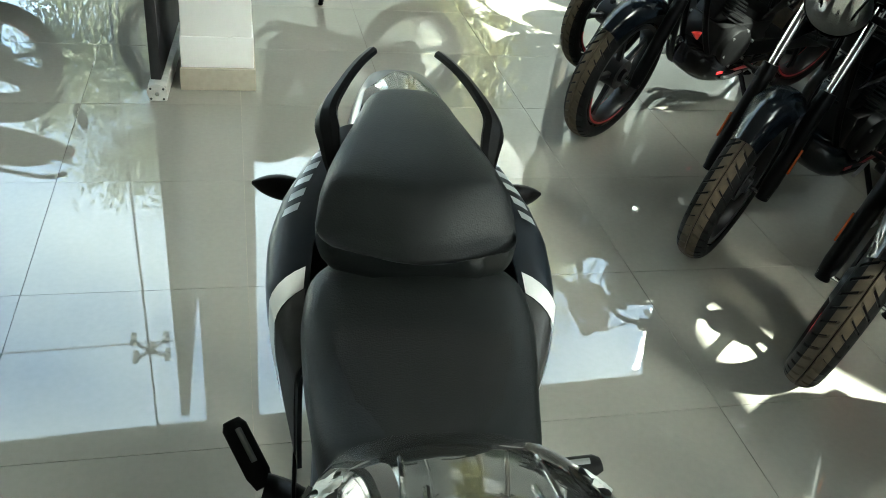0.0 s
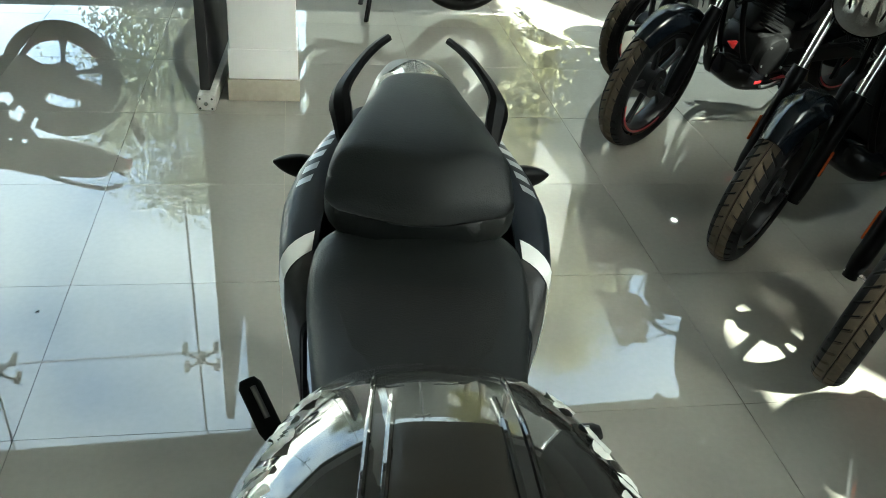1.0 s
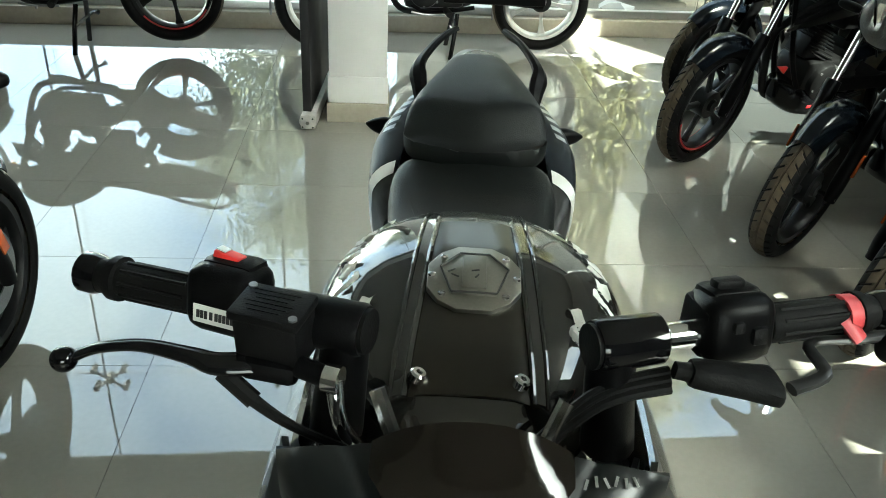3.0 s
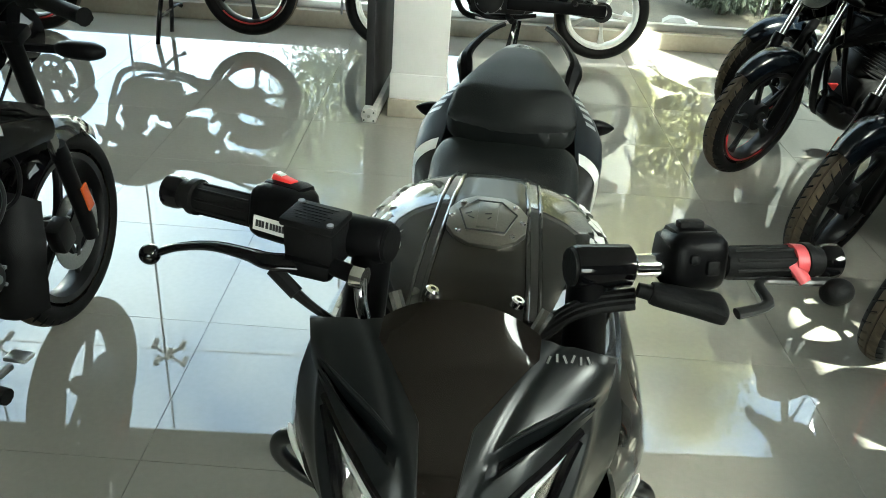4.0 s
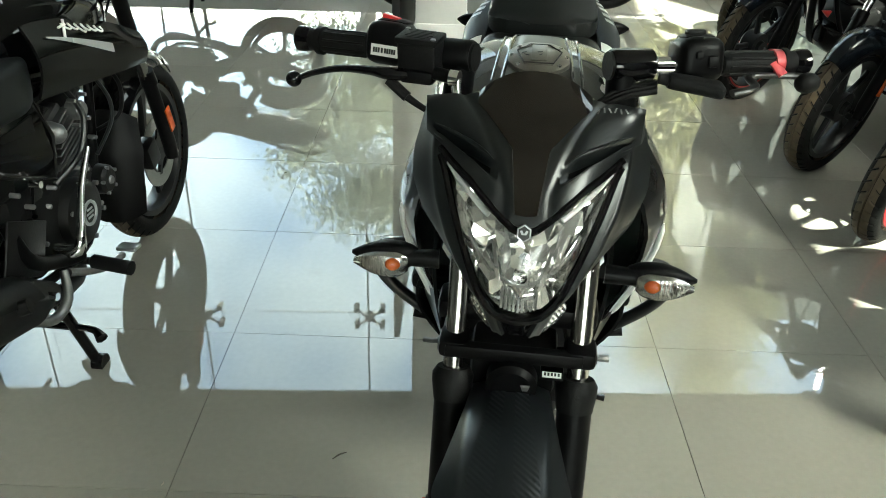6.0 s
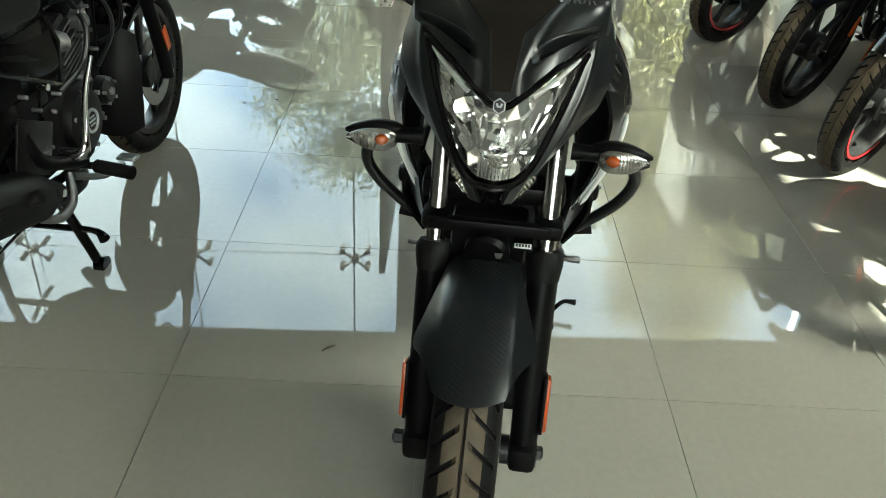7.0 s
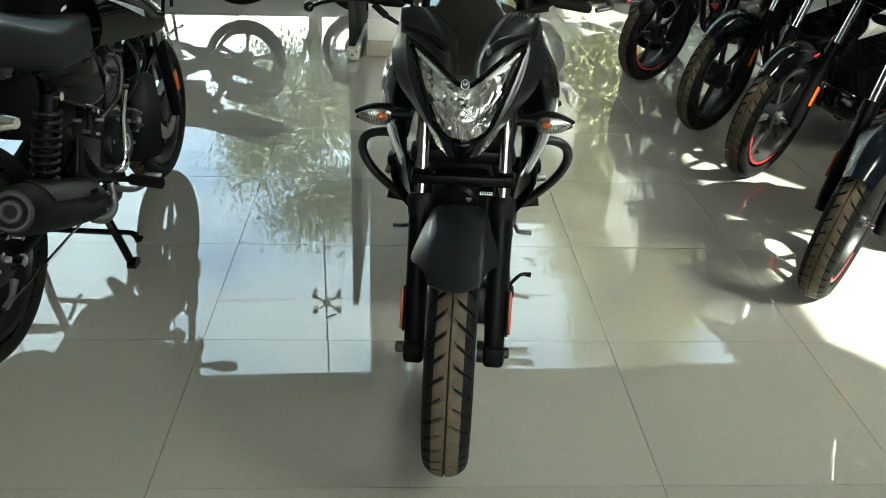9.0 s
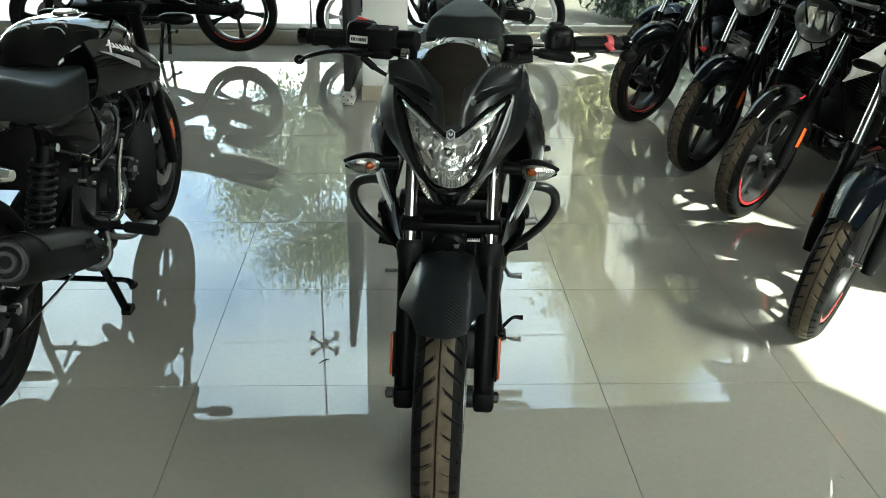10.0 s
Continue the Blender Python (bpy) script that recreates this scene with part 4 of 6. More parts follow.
            pp("cover_bolt", tube(bm(), [q, q + Vector((s * 0.012, 0, 0))], 0.007, 8), ENGGREY, "", cov)
    sx = -1 if near else 1
    b = tube(bm(), [(sx * -0.03, 0.42, 0.63), (sx * -0.05, 0.36, 0.56), (sx * -0.06, 0.38, 0.42), (sx * -0.07, 0.46, 0.24), (-0.10, 0.66, 0.215), (-0.135, 0.90, 0.26)], 0.019, 12, 5)
    ex = pp("exhaust_pipe", b, g("pipe", ENGINE))
    b = bm()
    p0, p1 = Vector((-0.145, 0.92, 0.30)), Vector((-0.205, 1.46, 0.505) if g("upswept", True) else (-0.17, 1.50, 0.34))
    d = p1 - p0
    tube(b, [p0 - d * 0.12, p0, p0 + d * 0.12, p0 + d * 0.5, p0 + d * 0.93, p1], [0.024, 0.040, 0.060, 0.068, 0.064, 0.054], 20)
    muf = pp("muffler", b, g("muffler", ROUGHBLK), "grained black muffler")
    tube_b = tube(bm(), [p1 - d * 0.02, p1 + d * 0.012], [0.026, 0.026], 16)
    tube(tube_b, [p1 + d * 0.010, p1 + d * 0.016], [0.016, 0.014], 14)
    pp("muffler_outlet", tube_b, ENGINE, "", muf)
    if near:
        ex_m = Matrix.Translation(p1) @ d.to_track_quat("X", "Z").to_matrix().to_4x4()
        pp("end_ring", lathe(bm(), [(0.036, 0.001), (0.040, 0.007), (0.046, 0.007), (0.050, 0.001), (0.036, 0.001)], ex_m, 36), FINS, "bare metal end ring", muf)
        pp("end_ring", lathe(bm(), [(0.015, 0.006), (0.017, 0.013), (0.026, 0.013), (0.028, 0.006), (0.015, 0.006)], ex_m, 28), FINS, "", muf)
        # heat shield strapped along the upper outer side
        b = sheet(bm(), lambda u, v: p0 + d * (0.16 + 0.66 * v) + Vector((-0.074 * math.cos(radians(20 + 75 * u)), 0, 0.074 * math.sin(radians(20 + 75 * u)))), span(0, 1, 8), span(0, 1, 10), 0.004)
        pp("heat_shield", b, MATTE, "black heat shield", muf)
        # bright fixings scattered over the engine side
        for y, z in ((0.50, 0.34), (0.535, 0.455), (0.575, 0.475), (0.70, 0.475), (0.735, 0.44), (0.78, 0.36), (0.80, 0.47), (0.845, 0.52), (0.56, 0.27), (0.66, 0.255), (0.88, 0.40), (0.47, 0.52)):
            pp("engine_bolt", tube(bm(), [(-0.085, y, z), (-0.106, y, z), (-0.109, y, z)], [0.0065, 0.0065, 0.004], 8), ENGGREY, "", eng)
        for k in (1,):
            pp("engine_hose", tube(bm(), [(-0.07, 0.46 + 0.05 * k, 0.66), (-0.115, 0.47 + 0.06 * k, 0.60), (-0.12, 0.52 + 0.07 * k, 0.52), (-0.09, 0.60 + 0.07 * k, 0.47)], 0.006 + 0.002 * (k == 1), 8, 5), SATIN, "", eng)
        # round caps, plug lead, oil lines and clutch cover on the near side of the engine
        pp("cam_cap", lathe(bm(), [(0, 0.020), (0.020, 0.019), (0.026, 0.012), (0.027, -0.02)], pose(-0.085, 0.502, 0.606, 0, 0, 180), 24), ENGGREY, "cast round cap on the cylinder head", eng)
        for q in ((0.475, 0.575), (0.530, 0.575), (0.475, 0.640), (0.530, 0.640)):
            pp("head_bolt", tube(bm(), [(-0.080, *q), (-0.102, *q)], 0.0055, 6), ENGGREY, "", eng)
        pp("oil_line", tube(bm(), [(-0.09, 0.40, 0.665), (-0.115, 0.385, 0.60), (-0.118, 0.40, 0.54), (-0.10, 0.47, 0.47)], 0.0055, 8, 6), SATIN, "", eng)
        pp("plug_lead", tube(bm(), [(-0.06, 0.33, 0.70), (-0.105, 0.30, 0.62), (-0.110, 0.33, 0.54), (-0.085, 0.42, 0.52)], 0.006, 8, 6), MATTE, "", eng)
        cl = pp("clutch_cover", lathe(bm(), [(0, 0.016), (0.030, 0.016), (0.040, 0.008), (0.042, -0.02)], pose(-0.118, 0.485, 0.405, 0, 0, 180), 28), ENGINE, "", eng)
        pp("cover_cap", lathe(bm(), [(0, 0.006), (0.010, 0.006), (0.012, 0.0)], pose(-0.134, 0.485, 0.405, 0, 0, 180), 16), ENGGREY, "", cl)
        for i in range(5):
            a = radians(72 * i + 10)
            q = (0.485 + 0.036 * math.cos(a), 0.405 + 0.036 * math.sin(a))
            pp("cover_bolt", tube(bm(), [(-0.126, *q), (-0.136, *q)], 0.005, 6), ENGGREY, "", cl)
        # rear hub: brake plate, its arm and rod, axle nut and chain adjuster
        hub = pp("brake_plate", lathe(bm(), [(0, 0.014), (0.030, 0.014), (0.060, 0.008), (0.075, -0.01)], pose(-0.070, WB, Rr, 0, 0, 180), 32), ENGINE)
        pp("axle_nut", tube(bm(), [(-0.085, WB, Rr), (-0.128, WB, Rr), (-0.131, WB, Rr)], [0.017, 0.017, 0.010], 6), CHROME, "bright axle nut", hub)
        pp("brake_arm", tube(bm(), [(-0.100, WB + 0.02, Rr - 0.05), (-0.108, WB + 0.06, Rr - 0.075), (-0.110, WB + 0.10, Rr - 0.085)], [0.011, 0.008, 0.009], 8, 3), ENGGREY, "", hub)
        pp("brake_rod", tube(bm(), [(-0.110, WB + 0.12, Rr - 0.085), (-0.112, 1.05, 0.235), (-0.125, 0.80, 0.255)], 0.004, 6), CHROME, "bright brake rod", hub)
        for dy, dz in ((0.055, 0.045), (0.085, 0.010), (0.02, 0.075), (-0.05, 0.04)):
            pp("hub_bolt", tube(bm(), [(-0.080, WB + dy, Rr + dz), (-0.106, WB + dy, Rr + dz), (-0.109, WB + dy, Rr + dz)], [0.009, 0.009, 0.005], 8), CHROME, "", hub)
        pp("carburettor", tube(bm(), [(-0.03, 0.62, 0.585), (-0.075, 0.62, 0.585), (-0.10, 0.62, 0.585), (-0.112, 0.62, 0.585)], [0.030, 0.030, 0.024, 0.010], 16), ENGGREY, "grey carburettor cap", eng)
        pp("peg_hanger", tube(bm(), [(-0.145, 0.80, 0.30), (-0.165, 0.84, 0.245), (-0.160, 0.90, 0.225), (-0.145, 0.96, 0.25)], [0.010, 0.013, 0.013, 0.009], 10, 4), ENGGREY, "bare alloy peg hanger")
        # brackets, hoses and bolts between engine and muffler
        pp("hanger", tube(bm(), [(-0.12, 0.98, 0.42), (-0.17, 1.04, 0.36), (-0.19, 1.10, 0.37)], [0.014, 0.012, 0.012], 8, 3), ENGINE)
        pp("hanger_bolt", tube(bm(), [(-0.185, 0.965, 0.335), (-0.225, 0.965, 0.335)], 0.010, 8), CHROME, "bright hanger bolt")
        pp("heel_guard", box(bm(), (-0.150, 0.93, 0.43), (0.008, 0.15, 0.13), 0.004, rot=(25, 0, 0)), ENGINE)
        pp("peg_bracket", tube(bm(), [(-0.13, 0.95, 0.50), (-0.155, 0.93, 0.40), (-0.15, 0.80, 0.33), (-0.15, 0.72, 0.30)], [0.016, 0.018, 0.018, 0.014], 10, 4), MATTE)
    b = bm()
    for i in range(8):
        c = p0 + d * (0.22 + 0.07 * i) + Vector((-0.035, 0, 0.052))
        box(b, c, (0.012, 0.022, 0.006), 0.002, rot=(20, -40, 0), seg=1)
    pp("muffler_slot", b, GLOSS, "row of slots in the heat shield", muf)
    b = tube(bm(), [(-0.13, 0.76, 0.27), (-0.152, 0.64, 0.215), (-0.160, 0.54, 0.204)], [0.011, 0.010, 0.010], 8, 4)
    br = pp("brake_pedal", b, ENGGREY)
    pp("pedal_pad", box(bm(), (-0.166, 0.512, 0.213), (0.058, 0.046, 0.013), 0.006, rot=(6, 0, 0)), ALU, "", br)
    if g("kick", True):
        b = tube(bm(), [(-0.13, 0.79, 0.35), (-0.185, 0.785, 0.355), (-0.190, 0.765, 0.40), (-0.165, 0.69, 0.47), (-0.150, 0.60, 0.545)], [0.018, 0.017, 0.011, 0.009, 0.008], 10, 4)
        pp("kick_lever", b, CHROME, "bright kick-start lever")
    b = tube(bm(), [(0.12, 0.72, 0.24), (0.15, 0.60, 0.25), (0.17, 0.52, 0.27)], 0.007, 8, 4)
    pp("gear_lever", b, ENGGREY)
    b = box(bm(), (0.098, 1.02, 0.335), (0.03, 0.62, 0.075), 0.012, rot=(-2, 0, 0))
    pp("chain_guard", b, MATTE)
    if g("belly"):
        b = hull(bm(), [(0.42, 0.30, 0.03, 0.05, 0.04), (0.50, 0.27, 0.115, 0.09, 0.07), (0.70, 0.25, 0.125, 0.08, 0.07), (0.90, 0.25, 0.08, 0.04, 0.04)], 20, 4, 3.0)
        bl = pp("belly_pan", b, g("cowl", paint))
        for s in (-1, 1):
            pp("belly_stripe", box(bm(), (s * 0.124, 0.66, 0.262), (0.006, 0.24, 0.014), 0.002, rot=(2, 0, 0)), RED, "red stripe", bl)
    # stand
    if g("stand") == "main":
        b = bm()
        for s in (-1, 1):
            tube(b, [(s * 0.09, 0.80, 0.24), (s * 0.13, 0.78, 0.11), (s * 0.16, 0.75, -0.01 - g("lift", 0))], 0.014, 10, 3)
            tube(b, [(s * 0.145, 0.752, 0.012 - g("lift", 0)), (s * 0.175, 0.752, 0.012 - g("lift", 0))], 0.024, 16)
        tube(b, [(-0.128, 0.78, 0.12), (0.128, 0.78, 0.12)], 0.010, 8)
        tube(b, [(-0.13, 0.78, 0.12), (-0.19, 0.80, 0.13), (-0.22, 0.82, 0.12)], [0.010, 0.009, 0.016], 8, 3)
        pp("centre_stand", b, GLOSS)
    else:
        ln = math.radians(g("lean", 0))
        foot = Vector((0.22, 0.80, 0.235 * 0 + 0.012)) + Vector((0, 0, 0.22 * math.tan(ln)))
        b = tube(bm(), [(0.09, 0.72, 0.27), foot], 0.011, 10)
        box(b, foot, (0.05, 0.06, 0.012), 0.004)
        pp("side_stand", b, GLOSS)
    # small mechanical clutter
    rnd = random.Random(g("seed", 1))
    for i in range(10 if near else 5):
        q = [Vector((rnd.uniform(-0.11, 0.11), rnd.uniform(0.45, 1.0), rnd.uniform(0.35, 0.72))) for _ in range(3)]
        q[1] = (q[0] + q[2]) / 2 + Vector((0, 0, -0.06))
        pp("hose", tube(bm(), q, rnd.choice((0.005, 0.007, 0.010)), 7, 5), MATTE)
    pp("battery_box", box(bm(), (0, 0.90, 0.60), (0.16, 0.20, 0.20), 0.02), ROUGHBLK)
    pp("air_box", box(bm(), (0, 0.72, 0.66), (0.15, 0.18, 0.12), 0.02), ROUGHBLK)
    return e

# ---- the naked sports motorcycle in the middle of the hall ----
def hero_bike():
    e = thing("sports_motorcycle", pose(0.094, 0.150, 0, 0, 0, -5.76), "graphite and black naked sports motorcycle with split seat", "motorcycle")

    def pp(name, b, material, label="", parent=None, sharp=38):
        return part(name, b, material, parent or e, label, True, sharp)

    def lerp(rows, q):
        """Follow a line of (at, value) pairs."""
        for (p, c), (r, d) in zip(rows, rows[1:]):
            if q <= r:
                return c + (d - c) * (q - p) / (r - p)
        return rows[-1][1]

    R, Rr, WB = 0.296, 0.310, 1.363
    wheel(e, pose(0, 0, R, 10, 0, 0), R, 0.104, 5, ALLOYB, True, 0.14, SILVER, side=1)
    wheel(e, pose(0, WB, Rr, 40, 0, 0), Rr, 0.134, 5, ALLOYB, False, 0.115, SILVER)

    # fork: polished tubes, black legs, axle ends, reflectors
    def ray(z):
        return 0.004 + (z - 0.296) * 0.385
    for s in (-1, 1):
        x = s * 0.093 + 0.004
        pp("fork_tube", tube(bm(), [(x, ray(0.56), 0.56), (x, ray(0.86), 0.86)], 0.0165, 18), FORKTUBE, "polished fork tube")
        b = tube(bm(), [(x, ray(0.265), 0.265), (x, ray(0.285), 0.285), (x, ray(0.40), 0.40), (x, ray(0.60), 0.60)], [0.019, 0.0235, 0.0255, 0.0265], 18)
        leg = pp("fork_leg", b, MATTE)
        b = tube(bm(), [(x, ray(0.575), 0.575), (x, ray(0.60), 0.60), (x, ray(0.612), 0.612), (x, ray(0.622), 0.622)], [0.0275, 0.0315, 0.0315, 0.025], 18)
        pp("dust_seal", b, RUBBER, "", leg)
        b = box(bm(), (x, -0.004, 0.283), (0.05, 0.05, 0.055), 0.012)
        pp("axle_clamp", b, MATTE, "", leg)
        b = tube(bm(), [(s * 0.105, 0, R - 0.012), (s * 0.130, 0, R - 0.012), (s * 0.133, 0, R - 0.012)], [0.013, 0.013, 0.009], 6)
        pp("axle_nut", b, ENGINE, "", leg)
        b = box(bm(), (s * 0.124 + 0.004, ray(0.37) - 0.004, 0.375), (0.008, 0.026, 0.098), 0.003, rot=(-21, 0, 0))
        rf = pp("reflector", b, ORANGE, "orange side reflector", leg)
        pp("reflector_base", box(bm(), (s * 0.119 + 0.004, ray(0.37) - 0.004, 0.375), (0.006, 0.032, 0.106), 0.003, rot=(-21, 0, 0)), MATTE, "", leg)
    pp("axle", tube(bm(), [(-0.10, 0, R - 0.012), (0.10, 0, R - 0.012)], 0.010, 12), DISCMET, "grey steel wheel axle")
    b = tube(bm(), [(0.058, 0, R - 0.012), (0.072, 0, R - 0.012)], 0.026, 20)
    pp("wheel_spacer", b, ENGINE)
    b = box(bm(), (0.068, 0.105, R + 0.06), (0.052, 0.075, 0.10), 0.014, rot=(-21, 0, 0))
    cal = pp("brake_caliper", b, ENGINE)
    pp("brake_hose", tube(bm(), [(0.075, 0.13, R + 0.10), (0.10, 0.20, 0.50), (0.085, 0.20, 0.62), (0.06, 0.20, 0.72)], 0.005, 8, 6), RUBBER)
    # brace between the fork tubes
    b = box(bm(), (0, ray(0.662) - 0.028, 0.664), (0.205, 0.020, 0.024), 0.006)
    for s in (-1, 1):
        box(b, (s * 0.093 + 0.004, ray(0.662) - 0.010, 0.664), (0.048, 0.052, 0.030), 0.010)
    pp("fork_brace", b, MATTE)
    b = box(bm(), (0, ray(0.70) + 0.03, 0.70), (0.24, 0.06, 0.035), 0.01)
    pp("lower_fork_bridge", b, MATTE)
    b = box(bm(), (0, ray(0.62) + 0.045, 0.615), (0.13, 0.07, 0.09), 0.012)
    pp("horn_bracket", b, ROUGHBLK)
    b = lathe(bm(), [(0, 0.012), (0.03, 0.012), (0.038, 0.004), (0.038, -0.02), (0, -0.02)], pose(0.0, 0.10, 0.62, 0, 0, -90), 28)
    pp("horn", b, MATTE)
    pp("hose_clip", prism(bm(), [(-0.007, 0.005), (0.007, 0.005), (0.004, -0.005), (-0.004, -0.005)], 0.003, pose(0.020, 0.078, 0.634, 90, 0, 0), 0.001), ENGGREY, "small bare metal hose clip")
    lb = pp("label_plate", box(bm(), (0.058, 0.112, 0.636), (0.028, 0.009, 0.002), rot=(18, 0, 0)), STICKER, "small white printed label")
    for i in range(5):
        pp("label_bar", box(bm(), (0.048 + 0.005 * i, 0.1117, 0.6374), (0.003, 0.005, 0.001), rot=(18, 0, 0)), INK, "black print bar", lb)
    pp("label_bracket", box(bm(), (0.058, 0.136, 0.640), (0.034, 0.060, 0.006), 0.002, rot=(18, 0, 0)), MATTE)

    # front mudguard: wide arched shell with weave-textured ridge panels and side wings
    RF = R + 0.036

    def guard(u, v):
        w = lerp(((0, 0.052), (0.05, 0.061), (0.11, 0.076), (0.165, 0.094), (0.21, 0.094), (0.28, 0.083), (0.36, 0.073), (0.46, 0.064), (0.62, 0.058), (1.0, 0.048)), v)
        x = u * w
        a = radians(-34 - 3 * (1 - u * u) * (1 - v) + 100 * v)
        over = max(0.0, abs(x) - 0.058)
        r = RF - 0.012 * min(1, abs(x) / 0.058) ** 2.2 - 1.15 * over
        return (x, r * math.sin(a), R + r * math.cos(a))
    fen = pp("front_fender", sheet(bm(), guard, span(-1, 1, 41), span(0, 1, 40), 0.004), FENDER, "", None, 24)
    for s in (-1, 1):
        def weave(u, v):
            q = Vector(guard(s * (0.14 + 0.42 * u) * (1 - 0.25 * v), 0.02 + 0.50 * v))
            return q + Vector((s * 0.0006, 0, 0)) + (q - Vector((q.x, 0, R))).normalized() * 0.0016
        b = bm()
        sheet(b, weave, span(0, 1, 6), span(0, 1, 14), 0.0)
        pp("weave_panel", b, CARBON, "carbon-weave textured panel", fen)

    # headlamp: V-shaped clear lamp
    def face(x, z):
        return 0.035 + (z - 0.784) * 0.25 + 6.6 * x * x

    OUT = ((0.0, 0.783), (0.028, 0.786), (0.043, 0.796), (0.057, 0.812), (0.079, 0.856), (0.099, 0.900), (0.118, 0.950))

    def lower(x):
        return lerp(OUT, abs(x))

    def lower_x(z):
        return lerp([(c, p) for p, c in OUT], z)

    def upper(x):
        return lerp(((0.0, 0.893), (0.012, 0.894), (0.030, 0.907), (0.074, 0.937), (0.118, 0.952)), abs(x))

    def lamp(u, v, off=0.0):
        x = u * 0.118
        lo, hi = lower(x), upper(x)
        hi = max(hi, lo + 0.0015)
        z = lo + (hi - lo) * v
        bulge = 0.010 * math.sin(math.pi * v) * (1 - u * u)
        return (x, face(x, z) - bulge + off, z)
    hl = pp("headlamp", sheet(bm(), lambda u, v: lamp(u, v, 0.050 - 0.03 * abs(2 * v - 1) ** 3), span(-1, 1, 41), span(0, 1, 15), 0.002), LAMPREF, "V-shaped clear headlamp", sharp=30)
    pp("lens", sheet(bm(), lambda u, v: lamp(u, v, 0.0), span(-1, 1, 41), span(0, 1, 15), 0.003), LENS, "clear lens", hl)
    # faceted reflector behind the lens
    rnd = random.Random(5)
    b = bm()
    grid = {}

    def jewel(u, v):
        k = (round(u, 3), round(v, 3))
        if k not in grid:
            grid[k] = (rnd.uniform(-0.020, 0.020), rnd.uniform(0.006, 0.034))
        q = Vector(lamp(u * 0.97, 0.06 + 0.86 * v, 0.0))
        return q + Vector((grid[k][0] * 0.35, grid[k][1] if abs(u) < 0.98 else 0.006, 0))
    sheet(b, jewel, span(-1, 1, 19), span(0, 1, 6), 0.0)
    part("jewel_reflector", b, LAMPREF, hl, "faceted bright reflector", smooth=False)
    # white strips painted as reflections in the two arms, mirror strips and ribbed lower bowl
    for s in (-1, 1):
        b = tube(bm(), [Vector(lamp(s * (0.40 + 0.52 * k), 0.90 - 0.10 * k, 0.006)) for k in span(0, 1, 10)], 0.0035, 8)
        pp("light_guide", b, LAMP_GLINT, "white strip painted as a reflection in the lamp arm", hl)
        b = sheet(bm(), lambda u, v: Vector(lamp(s * (0.20 + 0.10 * v + 0.05 * u), 0.30 + 0.42 * v, 0.007)), span(0, 1, 3), span(0, 1, 8), 0.002)
        pp("light_guide", b, LAMPREF, "", hl)
    for i in range(9):
        x = 0.0055 * (i - 4)
        pp("bowl_rib", tube(bm(), [Vector(lamp(x / 0.118, 0.05, 0.008)), Vector(lamp(x / 0.118, 0.30, 0.016))], [0.0022, 0.0026], 6), LAMPREF, "", hl)
    pp("lamp_bridge", tube(bm(), [Vector(lamp(u, 0.40 - 0.10 * u * u, 0.010)) for u in span(-0.62, 0.62, 15)], 0.0028, 6), LAMPREF, "", hl)
    b = tube(bm(), [(0, 0.062, 0.842), (0, 0.040, 0.842), (0, 0.036, 0.842)], [0.009, 0.009, 0.004], 12)
    pp("bulb", b, LENS, "", hl)
    # black surround
    def rimline(k, out=0.0):
        pts = []
        for u in span(-1, 1, 33):
            x = u * (0.118 + out)
            z = (upper(min(abs(x), 0.118)) + out * 0.9) if k else (lower(min(abs(x), 0.118)) - out)
            pts.append((x, face(x, z) - 0.001, z))
        return pts
    pp("headlamp_rim", tube(bm(), rimline(1, 0.004), 0.0055, 8), GLOSS, "", hl)
    pp("headlamp_lower_rim", tube(bm(), rimline(0, 0.003), 0.006, 8), GLOSS, "", hl)
    # position lamps and chin
    for s in (-1, 1):
        def slim(u, v, off):
            x, z = 0.031 + 0.034 * v, 0.745 + 0.042 * v
            k = math.sin(math.pi * min(1, 0.08 + 0.9 * v)) ** 0.6
            return (s * (x - 0.008 * k * (u - 0.5)), 0.062 + 0.20 * (x - 0.03) + off, z + 0.009 * k * (u - 0.5))
        pl = pp("position_lamp", sheet(bm(), lambda u, v: slim(u, v, 0.0), span(0, 1, 4), span(0, 1, 9), 0.002), LENS, "slim clear position lamp")
        pp("position_reflector", sheet(bm(), lambda u, v: slim(u, v, 0.006 + 0.002 * (int(v * 8.5) % 2)), span(0, 1, 3), span(0, 1, 17), 0.0), FORKTUBE, "", pl, 20)
    b = bm()
    sheet(b, lambda u, v: (u * (0.010 + 0.040 * v), 0.070 - 0.014 * v + 0.03 * u * u * v + 0.02 * (1 - v) ** 2, 0.718 + 0.068 * v + 0.016 * abs(u) ** 2 * v), span(-1, 1, 13), span(0, 1, 8), 0.008)
    pp("chin", b, GLOSS)
    for s in (-1, 1):
        # cheeks beside the lamp, sweeping from the cowl corners down to the chin
        def flank(u, v):
            z = 0.748 + 0.218 * v
            xi = lower_x(max(z, 0.790)) + 0.004 - 0.020 * max(0, 0.795 - z) / 0.047
            xo = lerp(((0.74, 0.060), (0.78, 0.082), (0.80, 0.102), (0.85, 0.150), (0.89, 0.170), (0.92, 0.172), (0.97, 0.160)), z)
            x = xi + (xo - xi) * u
            crease = 0.010 * math.exp(-((u - 0.30) / 0.10) ** 2)
            return (s * x, face(xi, max(z, 0.790)) + 0.004 + 0.10 * u ** 1.4 - crease, z)
        pp("lamp_flank", sheet(bm(), flank, span(0, 1, 14), span(0, 1, 22), 0.006), SATIN, "", None, 60)

